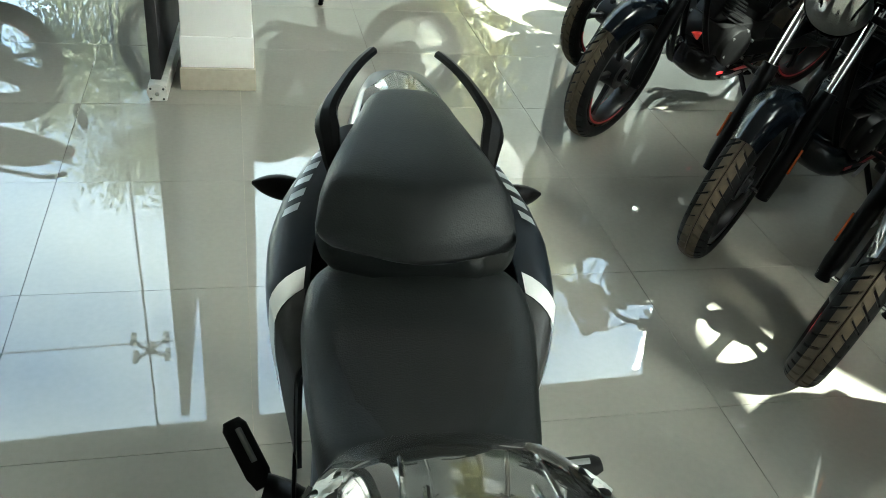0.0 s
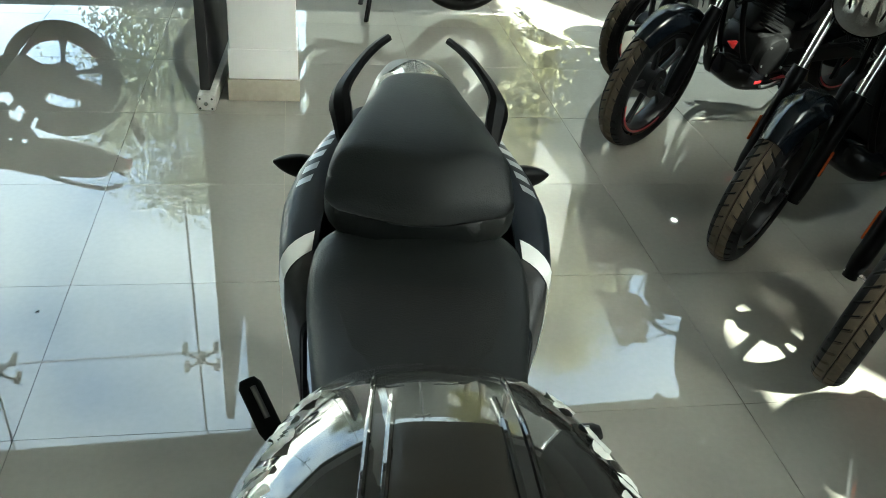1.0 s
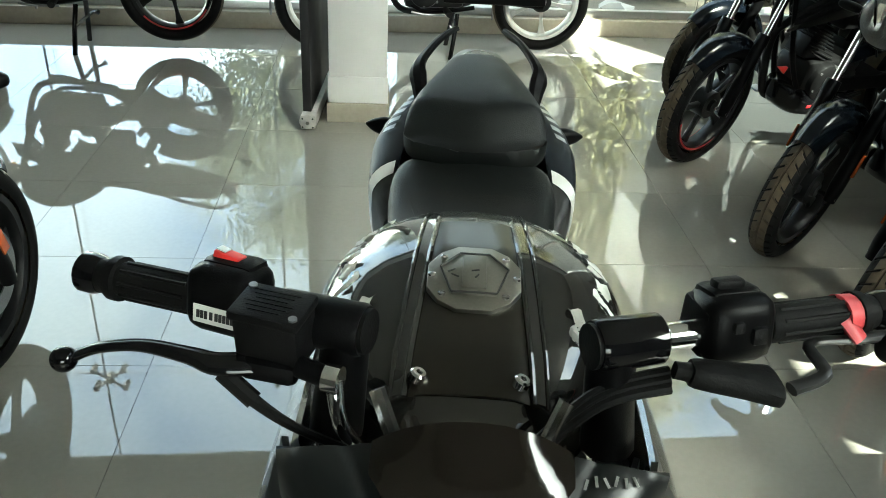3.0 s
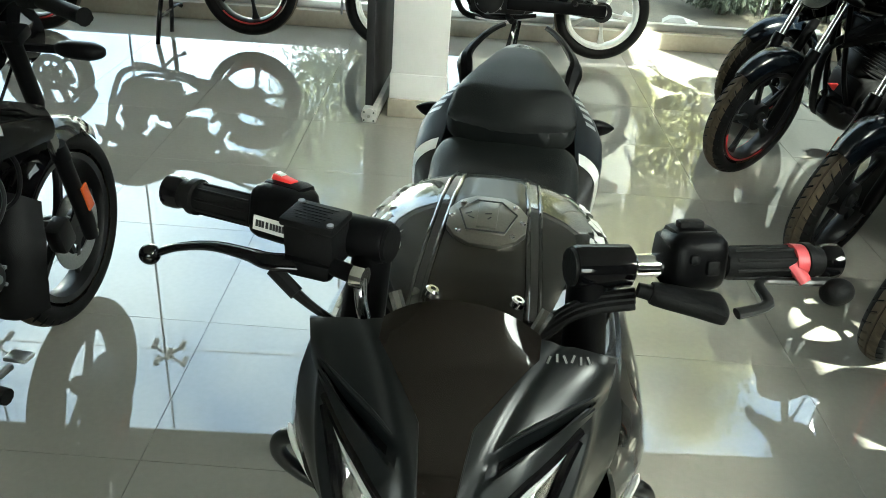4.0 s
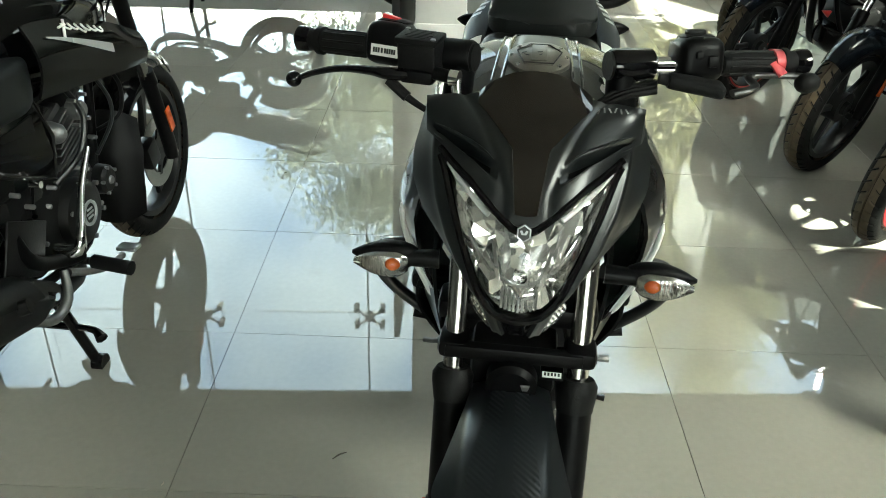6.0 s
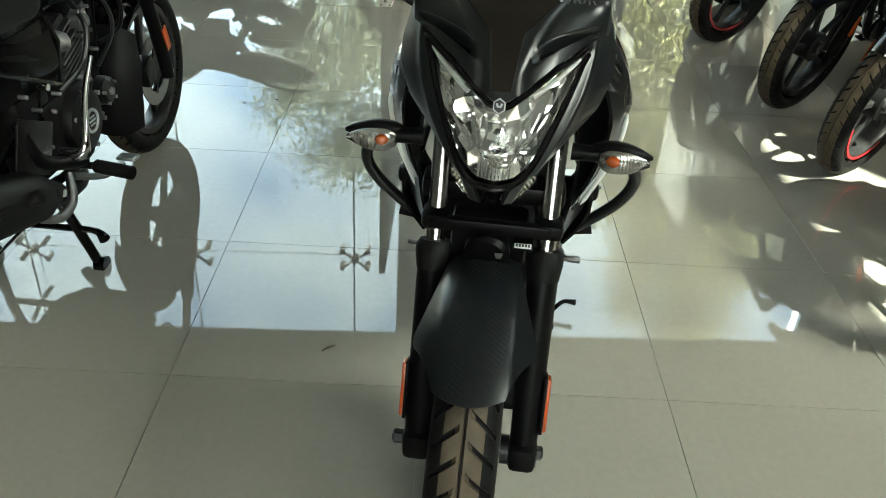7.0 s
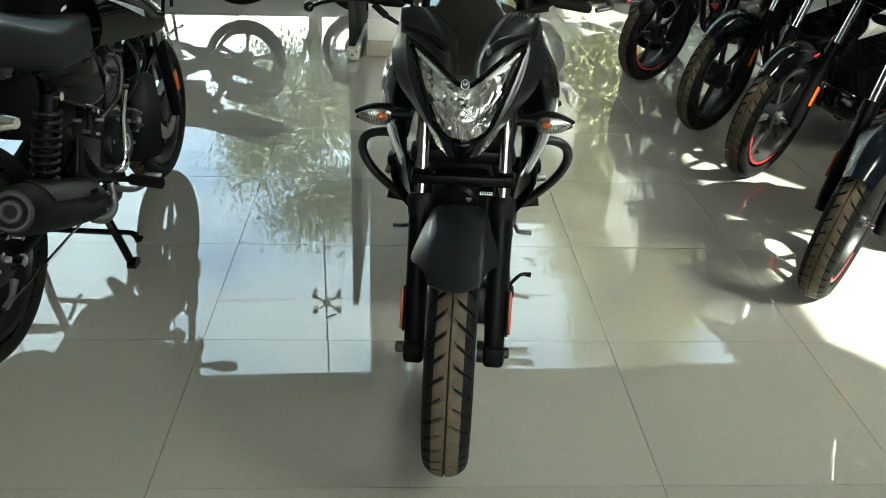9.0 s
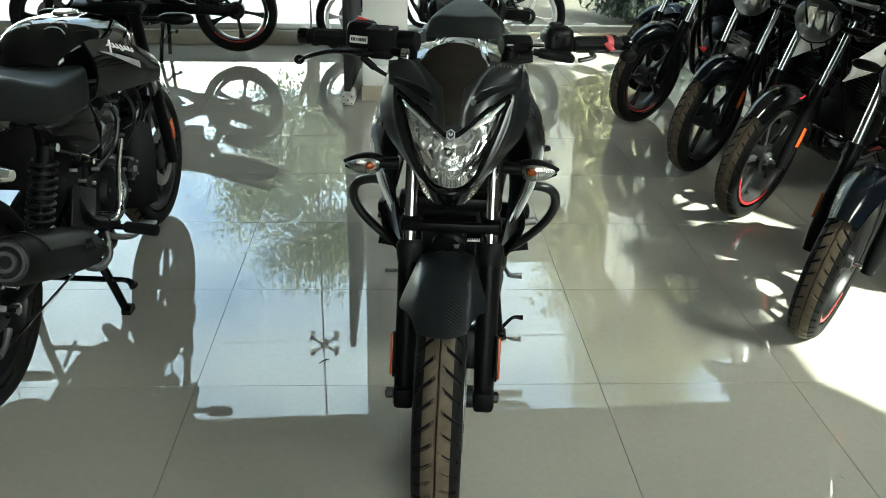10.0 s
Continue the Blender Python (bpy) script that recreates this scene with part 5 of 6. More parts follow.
    # cowl over the lamp: smooth hood, two slots, smoked screen
    def edge(x):
        z = upper(min(abs(x), 0.12)) + 0.012
        return Vector((x, face(x, z) - 0.006, z))

    def top(x):
        return Vector((x, 0.224 - 0.5 * x * x, 1.024 - 0.35 * x * x))

    def mid(x):
        return Vector((x, 0.120 + 4.3 * x * x, 1.006 - 1.0 * x * x))

    def slot_v(t):
        return 0.24 + 0.10 * t - 0.06 * t * t

    def hood(x, v, lift=0.0):
        p, q, r = edge(x), mid(x), top(x)
        c = p * (1 - v) ** 2 + q * 2 * v * (1 - v) + r * v * v
        groove = 0.004 * math.exp(-((abs(x) - 0.030 - 0.078 * max(0, v - 0.15)) / 0.007) ** 2)
        t = (abs(x) - 0.045) / 0.09
        slot = 0.020 * math.exp(-((v - slot_v(t)) / 0.062) ** 4) * max(0.0, math.sin(math.pi * min(1, max(0, t * 0.96 + 0.04)))) ** 0.5
        return c + Vector((0, -0.4, 0.9)) * (lift - groove - slot)
    cowl = pp("cowl", sheet(bm(), lambda u, v: hood(u * 0.148, v), span(-1, 1, 91), span(0, 1, 56), 0.004), SATIN, "satin black headlamp cowl")
    # outer cheeks of the cowl, falling to the side
    for s in (-1, 1):
        def cheek(u, v):
            q = hood(s * 0.147, v)
            return q + Vector((s * 0.012 * u, 0.055 * u, -0.055 * u * (0.35 + 0.65 * v)))
        pp("cowl_cheek", sheet(bm(), cheek, span(0, 1, 5), span(0, 1, 12), 0.005), SATIN, "", cowl)
        # air slot: black sheet painted as the shade deep in the recess, lip above
        b = sheet(bm(), lambda u, v: hood(s * (0.050 + 0.080 * v), slot_v(v) + 0.050 * (u - 0.5), 0.002), span(0, 1, 4), span(0, 1, 12), 0.0)
        pp("air_slot", b, VOID, "black sheet for the shade in the air slot", cowl)
        b = tube(bm(), [hood(s * (0.047 + 0.086 * v), slot_v(v) + 0.088, 0.000) for v in span(0, 1, 9)], [0.0008, 0.0018, 0.0026, 0.003, 0.003, 0.003, 0.0026, 0.0018, 0.0008], 8)
        pp("slot_lip", b, SATIN, "", cowl)

    def screen_w(v):
        return 0.014 + 0.010 * min(1, v / 0.42) + (0.0 if v < 0.42 else 0.052 * min(1, (v - 0.42) / 0.40) ** 0.85)
    def screen(u, v):
        # past the hood's rear edge the screen rises on its own into a low dome
        rise = max(0.0, v - 0.72) / 0.28
        q = hood(u * screen_w(v), 0.05 + 0.95 * v, 0.004 + 0.004 * v * (1 - u * u))
        return q + Vector((0, -0.014, 0.030)) * rise ** 1.3 * (1 - abs(u) ** 2.4)
    scr = pp("fly_screen", sheet(bm(), screen, span(-1, 1, 25), span(0, 1, 34), 0.003), TINT, "smoked glossy fly screen with a domed top")
    for s in (-1, 1):
        pts = [hood(s * (screen_w(v) + 0.0012), 0.05 + 0.95 * v, 0.0035) for v in span(0.0, 0.44, 14)]
        pp("screen_edge", tube(bm(), pts, 0.0009, 6), ALLOYG, "fine bright edge line", scr)
    bmat = pose(0, 0.047, 0.904, 70, 0, 0)
    bd = pp("badge", prism(bm(), [(0.0105 * math.sin(radians(60 * i)), 0.0122 * math.cos(radians(60 * i))) for i in range(6)], 0.006, bmat, 0.001), INK, "small hexagonal black badge")
    rim_pts = [bmat @ Vector((0.0090 * math.sin(radians(60 * i)), 0.0105 * math.cos(radians(60 * i)), 0.0032)) for i in range(7)]
    pp("badge_rim", tube(bm(), rim_pts, 0.0010, 6), SILVER, "silver outline", bd)
    for k in (-1, 1):
        pp("badge_mark", box(bm(), bmat @ Vector((0.0022 * k, 0, 0.0034)), (0.0030, 0.0006, 0.0085), rot=(0, 25 * k, 0)), SILVER, "", bd)
    # chalked stock mark on the cowl
    for i in range(6):
        p = hood(0.085 + 0.0075 * i, 0.86 + 0.012 * (i % 2), 0.002)
        pp("chalk_bar", box(bm(), p, (0.0022, 0.008, 0.0006), rot=(30, 0, 25 * (i % 3) - 20)), CHALK, "grey chalk stroke", cowl)
    b = box(bm(), (0, 0.245, 0.968), (0.14, 0.05, 0.070), 0.02, rot=(-35, 0, 0))
    pp("instrument", b, MATTE)

    # turn signals
    def signal(s, x0, y, z, yaw, clear=True, L=0.094):
        b = bm()
        tube(b, [(x0, y + 0.01, z), (x0 + s * 0.05, y + 0.006, z)], [0.014, 0.012], 10)
        t = hull(bm(), [(0.0, 0, 0.010, 0.012, 0.012), (0.018, 0, 0.020, 0.019, 0.019), (0.045, 0.0, 0.022, 0.021, 0.021), (0.072, 0, 0.015, 0.014, 0.014), (L, 0, 0.003, 0.003, 0.003)], 18, 4)
        absorb(b, t, pose(x0 + s * 0.03, y + 0.012, z + (0.001 if clear else 0), 0, 0, yaw - s * 90) @ Matrix.Diagonal((0.75, 1, 0.98, 1)))
        sg = pp("turn_signal", b, MATTE, "black turn signal")
        if clear:
            t = hull(bm(), [(0.014, 0, 0.006, 0.008, 0.008), (0.028, 0, 0.013, 0.0135, 0.015), (0.058, 0, 0.012, 0.012, 0.014), (L - 0.012, 0, 0.003, 0.003, 0.003)], 16, 4)
            t.transform(pose(x0 + s * 0.03, y + 0.000, z - 0.002, 0, 0, yaw - s * 90))
            pp("signal_reflector", t, FORKTUBE, "bright reflector", sg)
            t = hull(bm(), [(0.012, 0, 0.008, 0.010, 0.011), (0.028, 0, 0.019, 0.0165, 0.0185), (0.058, 0, 0.018, 0.0145, 0.0165), (L - 0.006, 0, 0.004, 0.004, 0.004)], 16, 4)
            t.transform(pose(x0 + s * 0.03, y - 0.006, z - 0.002, 0, 0, yaw - s * 90))
            ln = pp("signal_lens", t, LENS, "ribbed clear lens", sg)
            t = hull(bm(), [(0.022, 0, 0.002, 0.002, 0.002), (0.026, 0, 0.0055, 0.006, 0.006), (0.032, 0, 0.0065, 0.0078, 0.0078), (0.038, 0, 0.0055, 0.006, 0.006), (0.042, 0, 0.002, 0.002, 0.002)], 12, 3)
            t.transform(pose(x0 + s * 0.03, y - 0.016, z + 0.001, 0, 0, yaw - s * 90))
            for i in range(7):
                q = 0.042 + 0.0055 * i
                r = 0.0145 * (1 - ((q - 0.040) / 0.056) ** 2)
                c = Matrix.Translation((x0 + s * 0.03, y - 0.004, z - 0.002)) @ pose(0, 0, 0, 0, 0, yaw - s * 90)
                pp("lens_rib", tube(bm(), [c @ Vector((-s * 0.0 - r * math.cos(radians(a)) * 0, q, r * math.sin(radians(a)))) + Vector((0, -0.0165 * math.cos(radians(a)) * r / 0.0145, 0)) for a in (-60, -30, 0, 30, 60)], 0.0007, 5), FORKTUBE, "", sg)
            pp("signal_bulb", t, BULB, "amber bulb", sg)
        return sg
    for s in (-1, 1):
        signal(s, s * 0.115, 0.118, 0.808, s * -2)
        signal(s, s * 0.120, 1.430, 0.800, s * 14, False, 0.09)

    # tank
    st = [(0.355, 0.880, 0.060, 0.020, 0.05, 3.0), (0.385, 0.880, 0.095, 0.047, 0.08, 3.0), (0.44, 0.880, 0.135, 0.070, 0.11, 2.8), (0.526, 0.875, 0.175, 0.093, 0.14, 2.6),
          (0.60, 0.865, 0.190, 0.114, 0.15, 2.5), (0.68, 0.85, 0.183, 0.126, 0.13, 2.4), (0.76, 0.835, 0.158, 0.118, 0.11, 2.3), (0.82, 0.82, 0.135, 0.098, 0.09, 2.3),
          (0.865, 0.81, 0.115, 0.062, 0.07, 2.4), (0.885, 0.80, 0.09, 0.03, 0.05, 2.4)]
    tank = pp("fuel_tank", hull(bm(), st, 40, 5), GRAPH, "graphite metallic fuel tank")

    def tanktop(y):
        """Height and half width of the tank at y."""
        for p, q in zip(st, st[1:]):
            if p[0] <= y <= q[0]:
                u = (y - p[0]) / (q[0] - p[0])
                return [p[i] + (q[i] - p[i]) * u for i in range(6)]
        return list(st[0] if y < st[0][0] else st[-1])

    def onto(x, y, lift=0.0):
        s = tanktop(y)
        k = max(0.0, 1 - (abs(x) / s[2]) ** s[5])
        return Vector((x, y, s[1] + s[3] * k ** (1 / s[5]) + lift))
    # satin centre panel with raised edges
    b = sheet(bm(), lambda u, v: onto(u * (0.061 - 0.016 * v), 0.392 + 0.285 * v, 0.0045 - 0.003 * abs(u) ** 6), span(-1, 1, 17), span(0, 1, 24), 0.003)
    pp("tank_panel", b, BRONZE, "satin graphite centre panel", tank)
    for s in (-1, 1):
        for off, rr in ((0.0645, 0.0034), (0.080, 0.0026)):
            pts = [onto(s * (off - 0.020 * v), 0.392 + (0.33 if off < 0.075 else 0.38) * v, 0.0025) for v in span(0, 1, 16)]
            pp("tank_ridge", tube(bm(), pts, rr, 8), GRAPH, "raised ridge", tank)
        b = sheet(bm(), lambda u, v: onto(s * (0.0645 + 0.014 * u - 0.019 * v), 0.395 + 0.30 * v, 0.0022), span(0, 1, 4), span(0, 1, 14), 0.0)
        pp("ridge_strip", b, SHROUD, "glossy ridge flank", tank)
        c = onto(s * 0.052, 0.409, 0.008)
        pp("tank_bolt", lathe(bm(), [(0.0035, 0.001), (0.0035, 0.004), (0.007, 0.004), (0.009, 0.002), (0.009, -0.006), (0.0035, -0.006)], pose(*c, 0, -70, 0) @ AX, 16), CHROME, "bright domed bolt", tank)
    # filler cap
    capm = Matrix.Translation(onto(0, 0.540, 0.007)) @ pose(0, 0, 0, 13, 0, 0) @ Matrix.Diagonal((0.83, 0.83, 1, 1))
    oct_o = [(0.067 * math.cos(radians(a)) * 1.0, 0.064 * math.sin(radians(a))) for a in (20, 45, 70, 110, 135, 160, 200, 225, 250, 290, 315, 340)]
    cap = pp("filler_cap", prism(bm(), oct_o, 0.010, capm, 0.002), CAPMET, "grey metal filler cap")
    hexo = [(-0.020, 0.040), (0.020, 0.040), (0.046, 0.012), (0.030, -0.034), (-0.030, -0.034), (-0.046, 0.012)]
    pp("cap_lid", prism(bm(), hexo, 0.006, capm @ pose(0, 0, 0.0065), 0.0015), CAPMET, "", cap)
    pp("lock_flap", prism(bm(), [(-0.016, 0.034), (0.016, 0.034), (0.016, -0.028), (-0.016, -0.028)], 0.004, capm @ pose(0, 0, 0.0105), 0.001), CAPMET, "", cap)
    for sgm in ([(-0.046, 0.012), (-0.020, 0.040), (0.020, 0.040), (0.046, 0.012), (0.030, -0.034), (-0.030, -0.034), (-0.046, 0.012)],):
        for p, q in zip(sgm, sgm[1:]):
            pp("cap_groove", tube(bm(), [capm @ Vector((*p, 0.0098)), capm @ Vector((*q, 0.0098))], 0.0012, 6), INK, "", cap)
    for i in range(6):
        a = radians((0, 42, 138, 180, 222, 318)[i])
        c = capm @ Vector((0.057 * math.cos(a), 0.052 * math.sin(a), 0.005))
        pp("cap_bolt", lathe(bm(), [(0.0018, 0.003), (0.0042, 0.0022), (0.0042, -0.002), (0.0018, 0.0005), (0.0018, 0.003)], pose(*c, 13, -90, 0), 12), CHROME, "", cap)
    for i, (px, py, ln, rz) in enumerate(((-0.030, 0.006, 0.012, 40), (-0.026, -0.004, 0.010, -30), (0.001, 0.004, 0.009, 15), (0.004, -0.006, 0.010, 60))):
        pp("cap_mark", box(bm(), capm @ Vector((px, py, 0.0128 if i > 1 else 0.0098)), (ln, 0.0018, 0.0006), rot=(13, 0, rz)), INK, "", cap)
    # crinkled strips of protective film left along the flanks
    for s in (-1, 1):
        rf = random.Random(40 + s)
        for y0, x0, ln, wd in ((0.500, 0.120, 0.050, 0.016), (0.575, 0.148, 0.055, 0.020), (0.640, 0.152, 0.040, 0.024), (0.700, 0.140, 0.060, 0.018), (0.765, 0.118, 0.045, 0.020)):
            ph, dx = rf.uniform(0, 6), rf.uniform(-0.006, 0.006)
            b = sheet(bm(), lambda u, v: onto(s * (x0 + dx + wd * (u - 0.5) + 0.004 * math.sin(9 * v + ph)), y0 + ln * (v - 0.5), 0.003 + 0.0028 * math.sin(14 * v + 5 * u + ph)), span(0, 1, 5), span(0, 1, 12), 0.0)
            pp("film_strip", b, FILM, "crinkled strip of clear protective film", tank)
    # side shrouds of the tank, swept forward and down
    for s in (-1, 1):
        def shroud(u, v):
            # half width by height at the widest place, blended into the tank behind
            z = 0.935 - 0.375 * v * (1 - 0.55 * u) - 0.06 * u
            wide = lerp(((0.55, 0.164), (0.573, 0.176), (0.676, 0.210), (0.758, 0.224), (0.81, 0.225), (0.868, 0.208), (0.94, 0.164)), z)
            k = tanktop(max(0.46, 0.215 + 0.585 * u))
            y = 0.200 + 0.600 * u + (0.02 + 0.12 * (1 - u)) * v
            ease = max(0.0, 1 - u / 0.22)
            back = max(0.0, (u - 0.34) / 0.66)
            back = back * back * (3 - 2 * back)
            w = wide * (1.0 if s > 0 else 0.935) - 0.040 * ease ** 2
            w = w * (1 - back) + (k[2] * 0.955 + 0.02 * math.sin(math.pi * v)) * back
            return (s * w, y, z)
        sh = pp("tank_shroud", sheet(bm(), shroud, span(0, 1, 18), span(0, 1, 18), 0.006), SHROUD, "gloss graphite side shroud")
        line = [Vector(shroud(0.085, 0.34 + 0.64 * k)) + Vector((s * 0.002, -0.003, 0)) for k in span(0, 1, 14)]
        pp("shroud_stripe", tube(bm(), line, [0.001] + [0.0048] * 12 + [0.001], 8), WHITE, "thin white stripe", sh)
        # clear protective strips stuck on the flank
        for u0, v0 in ((0.80, 0.10),):
            b = sheet(bm(), lambda u, v: Vector(shroud(u0 + 0.06 * u, v0 + 0.16 * v - 0.05 * u)) + Vector((s * 0.003, 0, 0.002)), span(0, 1, 4), span(0, 1, 5), 0.0)
            pp("film_strip", b, FILM, "strip of protective film", sh)
        # black inner panel ahead of the shroud
        b = sheet(bm(), lambda u, v: (s * (0.125 + 0.055 * u + 0.02 * math.sin(3 * v)), 0.245 + 0.15 * u + 0.10 * v, 0.865 - 0.36 * v), span(0, 1, 6), span(0, 1, 12), 0.006)
        pp("radiator_cover", b, SATIN)
        b = sheet(bm(), lambda u, v: (s * (0.150 + 0.045 * math.sin(3.1 * v)), 0.40 + 0.26 * u + 0.08 * v, 0.66 - 0.24 * v), span(0, 1, 6), span(0, 1, 8), 0.006)
        pp("lower_cover", b, MATTE)
    pp("radiator", box(bm(), (0, 0.335, 0.56), (0.24, 0.035, 0.26), 0.006, rot=(-12, 0, 0)), ROUGHBLK)

    # seats
    b = hull(bm(), [(0.845, 0.765, 0.085, 0.035, 0.05), (0.90, 0.768, 0.122, 0.040, 0.06), (1.00, 0.776, 0.140, 0.039, 0.07), (1.07, 0.790, 0.149, 0.040, 0.07), (1.12, 0.802, 0.150, 0.043, 0.08),
                    (1.165, 0.812, 0.142, 0.043, 0.08), (1.20, 0.815, 0.12, 0.035, 0.06)], 36, 5, 3.4)
    seat = pp("rider_seat", b, SEAT, "black vinyl rider seat")
    b = sheet(bm(), lambda u, v: (u * (0.065 + 0.052 * v - 0.015 * max(0, v - 0.8)), 0.905 + 0.165 * v, 0.8105 + 0.0225 * v ** 1.6 - 0.006 * u ** 4), span(-1, 1, 13), span(0, 1, 12), 0.002)
    pp("seat_inlay", b, SEATTOP, "ribbed vinyl inlay", seat)
    b = hull(bm(), [(1.150, 0.866, 0.085, 0.026, 0.026, 3.0), (1.165, 0.872, 0.121, 0.041, 0.04, 3.4), (1.21, 0.878, 0.136, 0.052, 0.05, 3.6), (1.28, 0.888, 0.129, 0.060, 0.05, 3.4), (1.36, 0.898, 0.107, 0.060, 0.05, 3.2),
                    (1.43, 0.908, 0.084, 0.054, 0.05, 3.0), (1.495, 0.916, 0.066, 0.044, 0.045, 2.8), (1.525, 0.918, 0.048, 0.026, 0.03, 2.4)], 40, 8, 3.0)
    for v in b.verts:
        # the front scoop of the pillion pad, creased to a shallow V, and its bowed front edge
        y = v.co.y
        ridge = 1.258 - 0.030 * max(0.0, 1 - abs(v.co.x) / 0.10)
        if y < ridge:
            v.co.z -= min(0.034, 0.55 * (ridge - y)) * min(1.0, max(0.0, (v.co.z - 0.885) / 0.025))
        v.co.y -= (0.026 * math.exp(-(v.co.x / 0.075) ** 2) - 0.012) * min(1.0, max(0.0, (1.25 - y) / 0.08))
    pp("pillion_seat", b, SEAT, "black vinyl pillion seat", None, 80)
    # tail
    b = hull(bm(), [(1.16, 0.74, 0.16, 0.05, 0.06, 2.6), (1.25, 0.765, 0.172, 0.060, 0.075, 2.5), (1.33, 0.79, 0.152, 0.068, 0.08, 2.4), (1.41, 0.82, 0.122, 0.070, 0.075, 2.4), (1.50, 0.855, 0.096, 0.062, 0.06, 2.4),
                    (1.59, 0.885, 0.076, 0.046, 0.045, 2.4), (1.65, 0.900, 0.055, 0.028, 0.03, 2.4)], 32, 5)
    tail = pp("tail_cowl", b, SATIN, "satin black tail cowl")
    for s in (-1, 1):
        # side panels swelling out under the seats
        def flank(u, v):
            y = 1.055 + 0.43 * u
            xi = lerp(((1.05, 0.146), (1.12, 0.146), (1.19, 0.141), (1.25, 0.137), (1.35, 0.110), (1.49, 0.070)), y)
            zi = lerp(((1.05, 0.770), (1.12, 0.800), (1.19, 0.828), (1.25, 0.846), (1.35, 0.874), (1.49, 0.905)), y)
            xo = lerp(((1.05, 0.150), (1.09, 0.164), (1.13, 0.180), (1.19, 0.197), (1.24, 0.202), (1.29, 0.202), (1.35, 0.186), (1.42, 0.152), (1.49, 0.108)), y)
            zo = lerp(((1.05, 0.745), (1.13, 0.785), (1.19, 0.800), (1.25, 0.806), (1.33, 0.832), (1.40, 0.860), (1.49, 0.890)), y)
            a = v * math.pi * 0.74
            return (s * (xi + (xo - xi) * math.sin(a)), y - 0.02 * v, zi - (zi - zo) * (1 - math.cos(a)) - (0.11 - 0.07 * u) * max(0.0, v - 0.55) / 0.45)
        sp = pp("tail_side_panel", sheet(bm(), flank, span(0, 1, 20), span(0, 1, 14), 0.006), TAILP, "dark navy satin side panel")

        def band(u, v, lift=0.004):
            return Vector(flank(0.255 + 0.075 * u - 0.12 * v, 0.02 + 0.95 * v)) + Vector((s * lift, 0, lift * 0.6))
        pp("white_band", sheet(bm(), lambda u, v: band(u, v), span(0, 1, 4), span(0, 1, 10), 0.0), WHITE, "white diagonal band", sp)
        b = sheet(bm(), lambda u, v: Vector(flank(0.02 + (0.238 - 0.12 * v) * u, 0.02 + 0.95 * v)) + Vector((s * 0.002, 0, 0.001)), span(0, 1, 4), span(0, 1, 8), 0.003)
        pp("grey_band", b, FINS, "dull grey panel", sp)
        # model number drawn as plain slanted strokes
        for i in range(5):
            u0 = 0.55 + 0.064 * i
            b = sheet(bm(), lambda u, v: Vector(flank(u0 + 0.034 * u + 0.012 * (1 - v), 0.20 + 0.14 * v)) + Vector((s * 0.003, 0, 0.005)), span(0, 1, 4), span(0, 1, 5), 0.0)
            pp("number_bar", b, SILVER, "pale lettering bar", sp)
        # grab handle: a flat fin that rises and leans inwards
        b = bm()
        line = spline([(s * 0.110, 1.345, 0.885), (s * 0.119, 1.375, 0.925), (s * 0.124, 1.415, 0.955), (s * 0.100, 1.472, 0.978), (s * 0.076, 1.522, 0.990), (s * 0.053, 1.565, 0.994)], 5)
        loops = []
        for i, q in enumerate(line):
            u = i / (len(line) - 1)
            w, h = lerp(((0, 0.012), (0.12, 0.022), (0.30, 0.029), (0.42, 0.023), (0.60, 0.015), (0.93, 0.013), (1, 0.011)), u), 0.006
            d = (line[min(i + 1, len(line) - 1)] - line[max(i - 1, 0)]).normalized()
            up = Vector((s * 0.45, 0, 1)).normalized()
            sd = d.cross(up).normalized()
            up = sd.cross(d).normalized()
            loops.append([q + sd * w * c + up * h * k for c, k in ((-0.62, -0.9), (0.62, -0.9), (0.66, 0.2), (0.30, 0.9), (-0.30, 0.9), (-0.66, 0.2))])
        rings(b, loops)
        bmesh.ops.recalc_face_normals(b, faces=b.faces[:])
        pp("grab_handle", b, MATTE, "black pillion grab handle", None, 22)
    b = sheet(bm(), lambda u, v: (u * (0.072 - 0.020 * v), 1.490 + 0.160 * v, 0.943 + 0.006 * v - 0.022 * u * u - 0.022 * v * v), span(-1, 1, 11), span(0, 1, 8), 0.004)
    pp("tail_top", b, GRAPH, "glossy tail top panel", tail)
    pp("tail_lamp", box(bm(), (0, 1.655, 0.888), (0.085, 0.02, 0.030), 0.008, rot=(20, 0, 0)), REDPL, "red tail lamp", tail)
    b = arc_fender(bm(), Rr + 0.045, 0.08, -40, 55, 0.9, 0.02)
    bmesh.ops.translate(b, verts=b.verts[:], vec=(0, WB, Rr))
    pp("rear_fender", b, MATTE)

    # clip-on handlebars with controls
    def handle(s):
        L = s < 0
        a = Vector((s * (0.096 if L else 0.103), 0.354, 1.030))
        z = Vector((s * (0.395 if L else 0.415), 0.446 if L else 0.464, 1.016 if L else 1.022))
        d = (z - a).normalized()

        def at(k, off=(0, 0, 0)):
            return a + d * k + Vector(off)
        bar = pp("handlebar", tube(bm(), [at(0.06), at(0.315)], 0.011, 12), FORKTUBE if not L else MATTE)
        # clamp body with round end cap
        pp("bar_clamp", tube(bm(), [at(0.002), at(0.006), at(0.085 if L else 0.066), at(0.100 if L else 0.071)], [0.023, 0.025, 0.024, 0.018], 24), GLOSS if not L else MATTE, "", bar)
        pp("clamp_cap", tube(bm(), [at(-0.002), at(0.006)], 0.021, 20), RUBBER, "", bar)
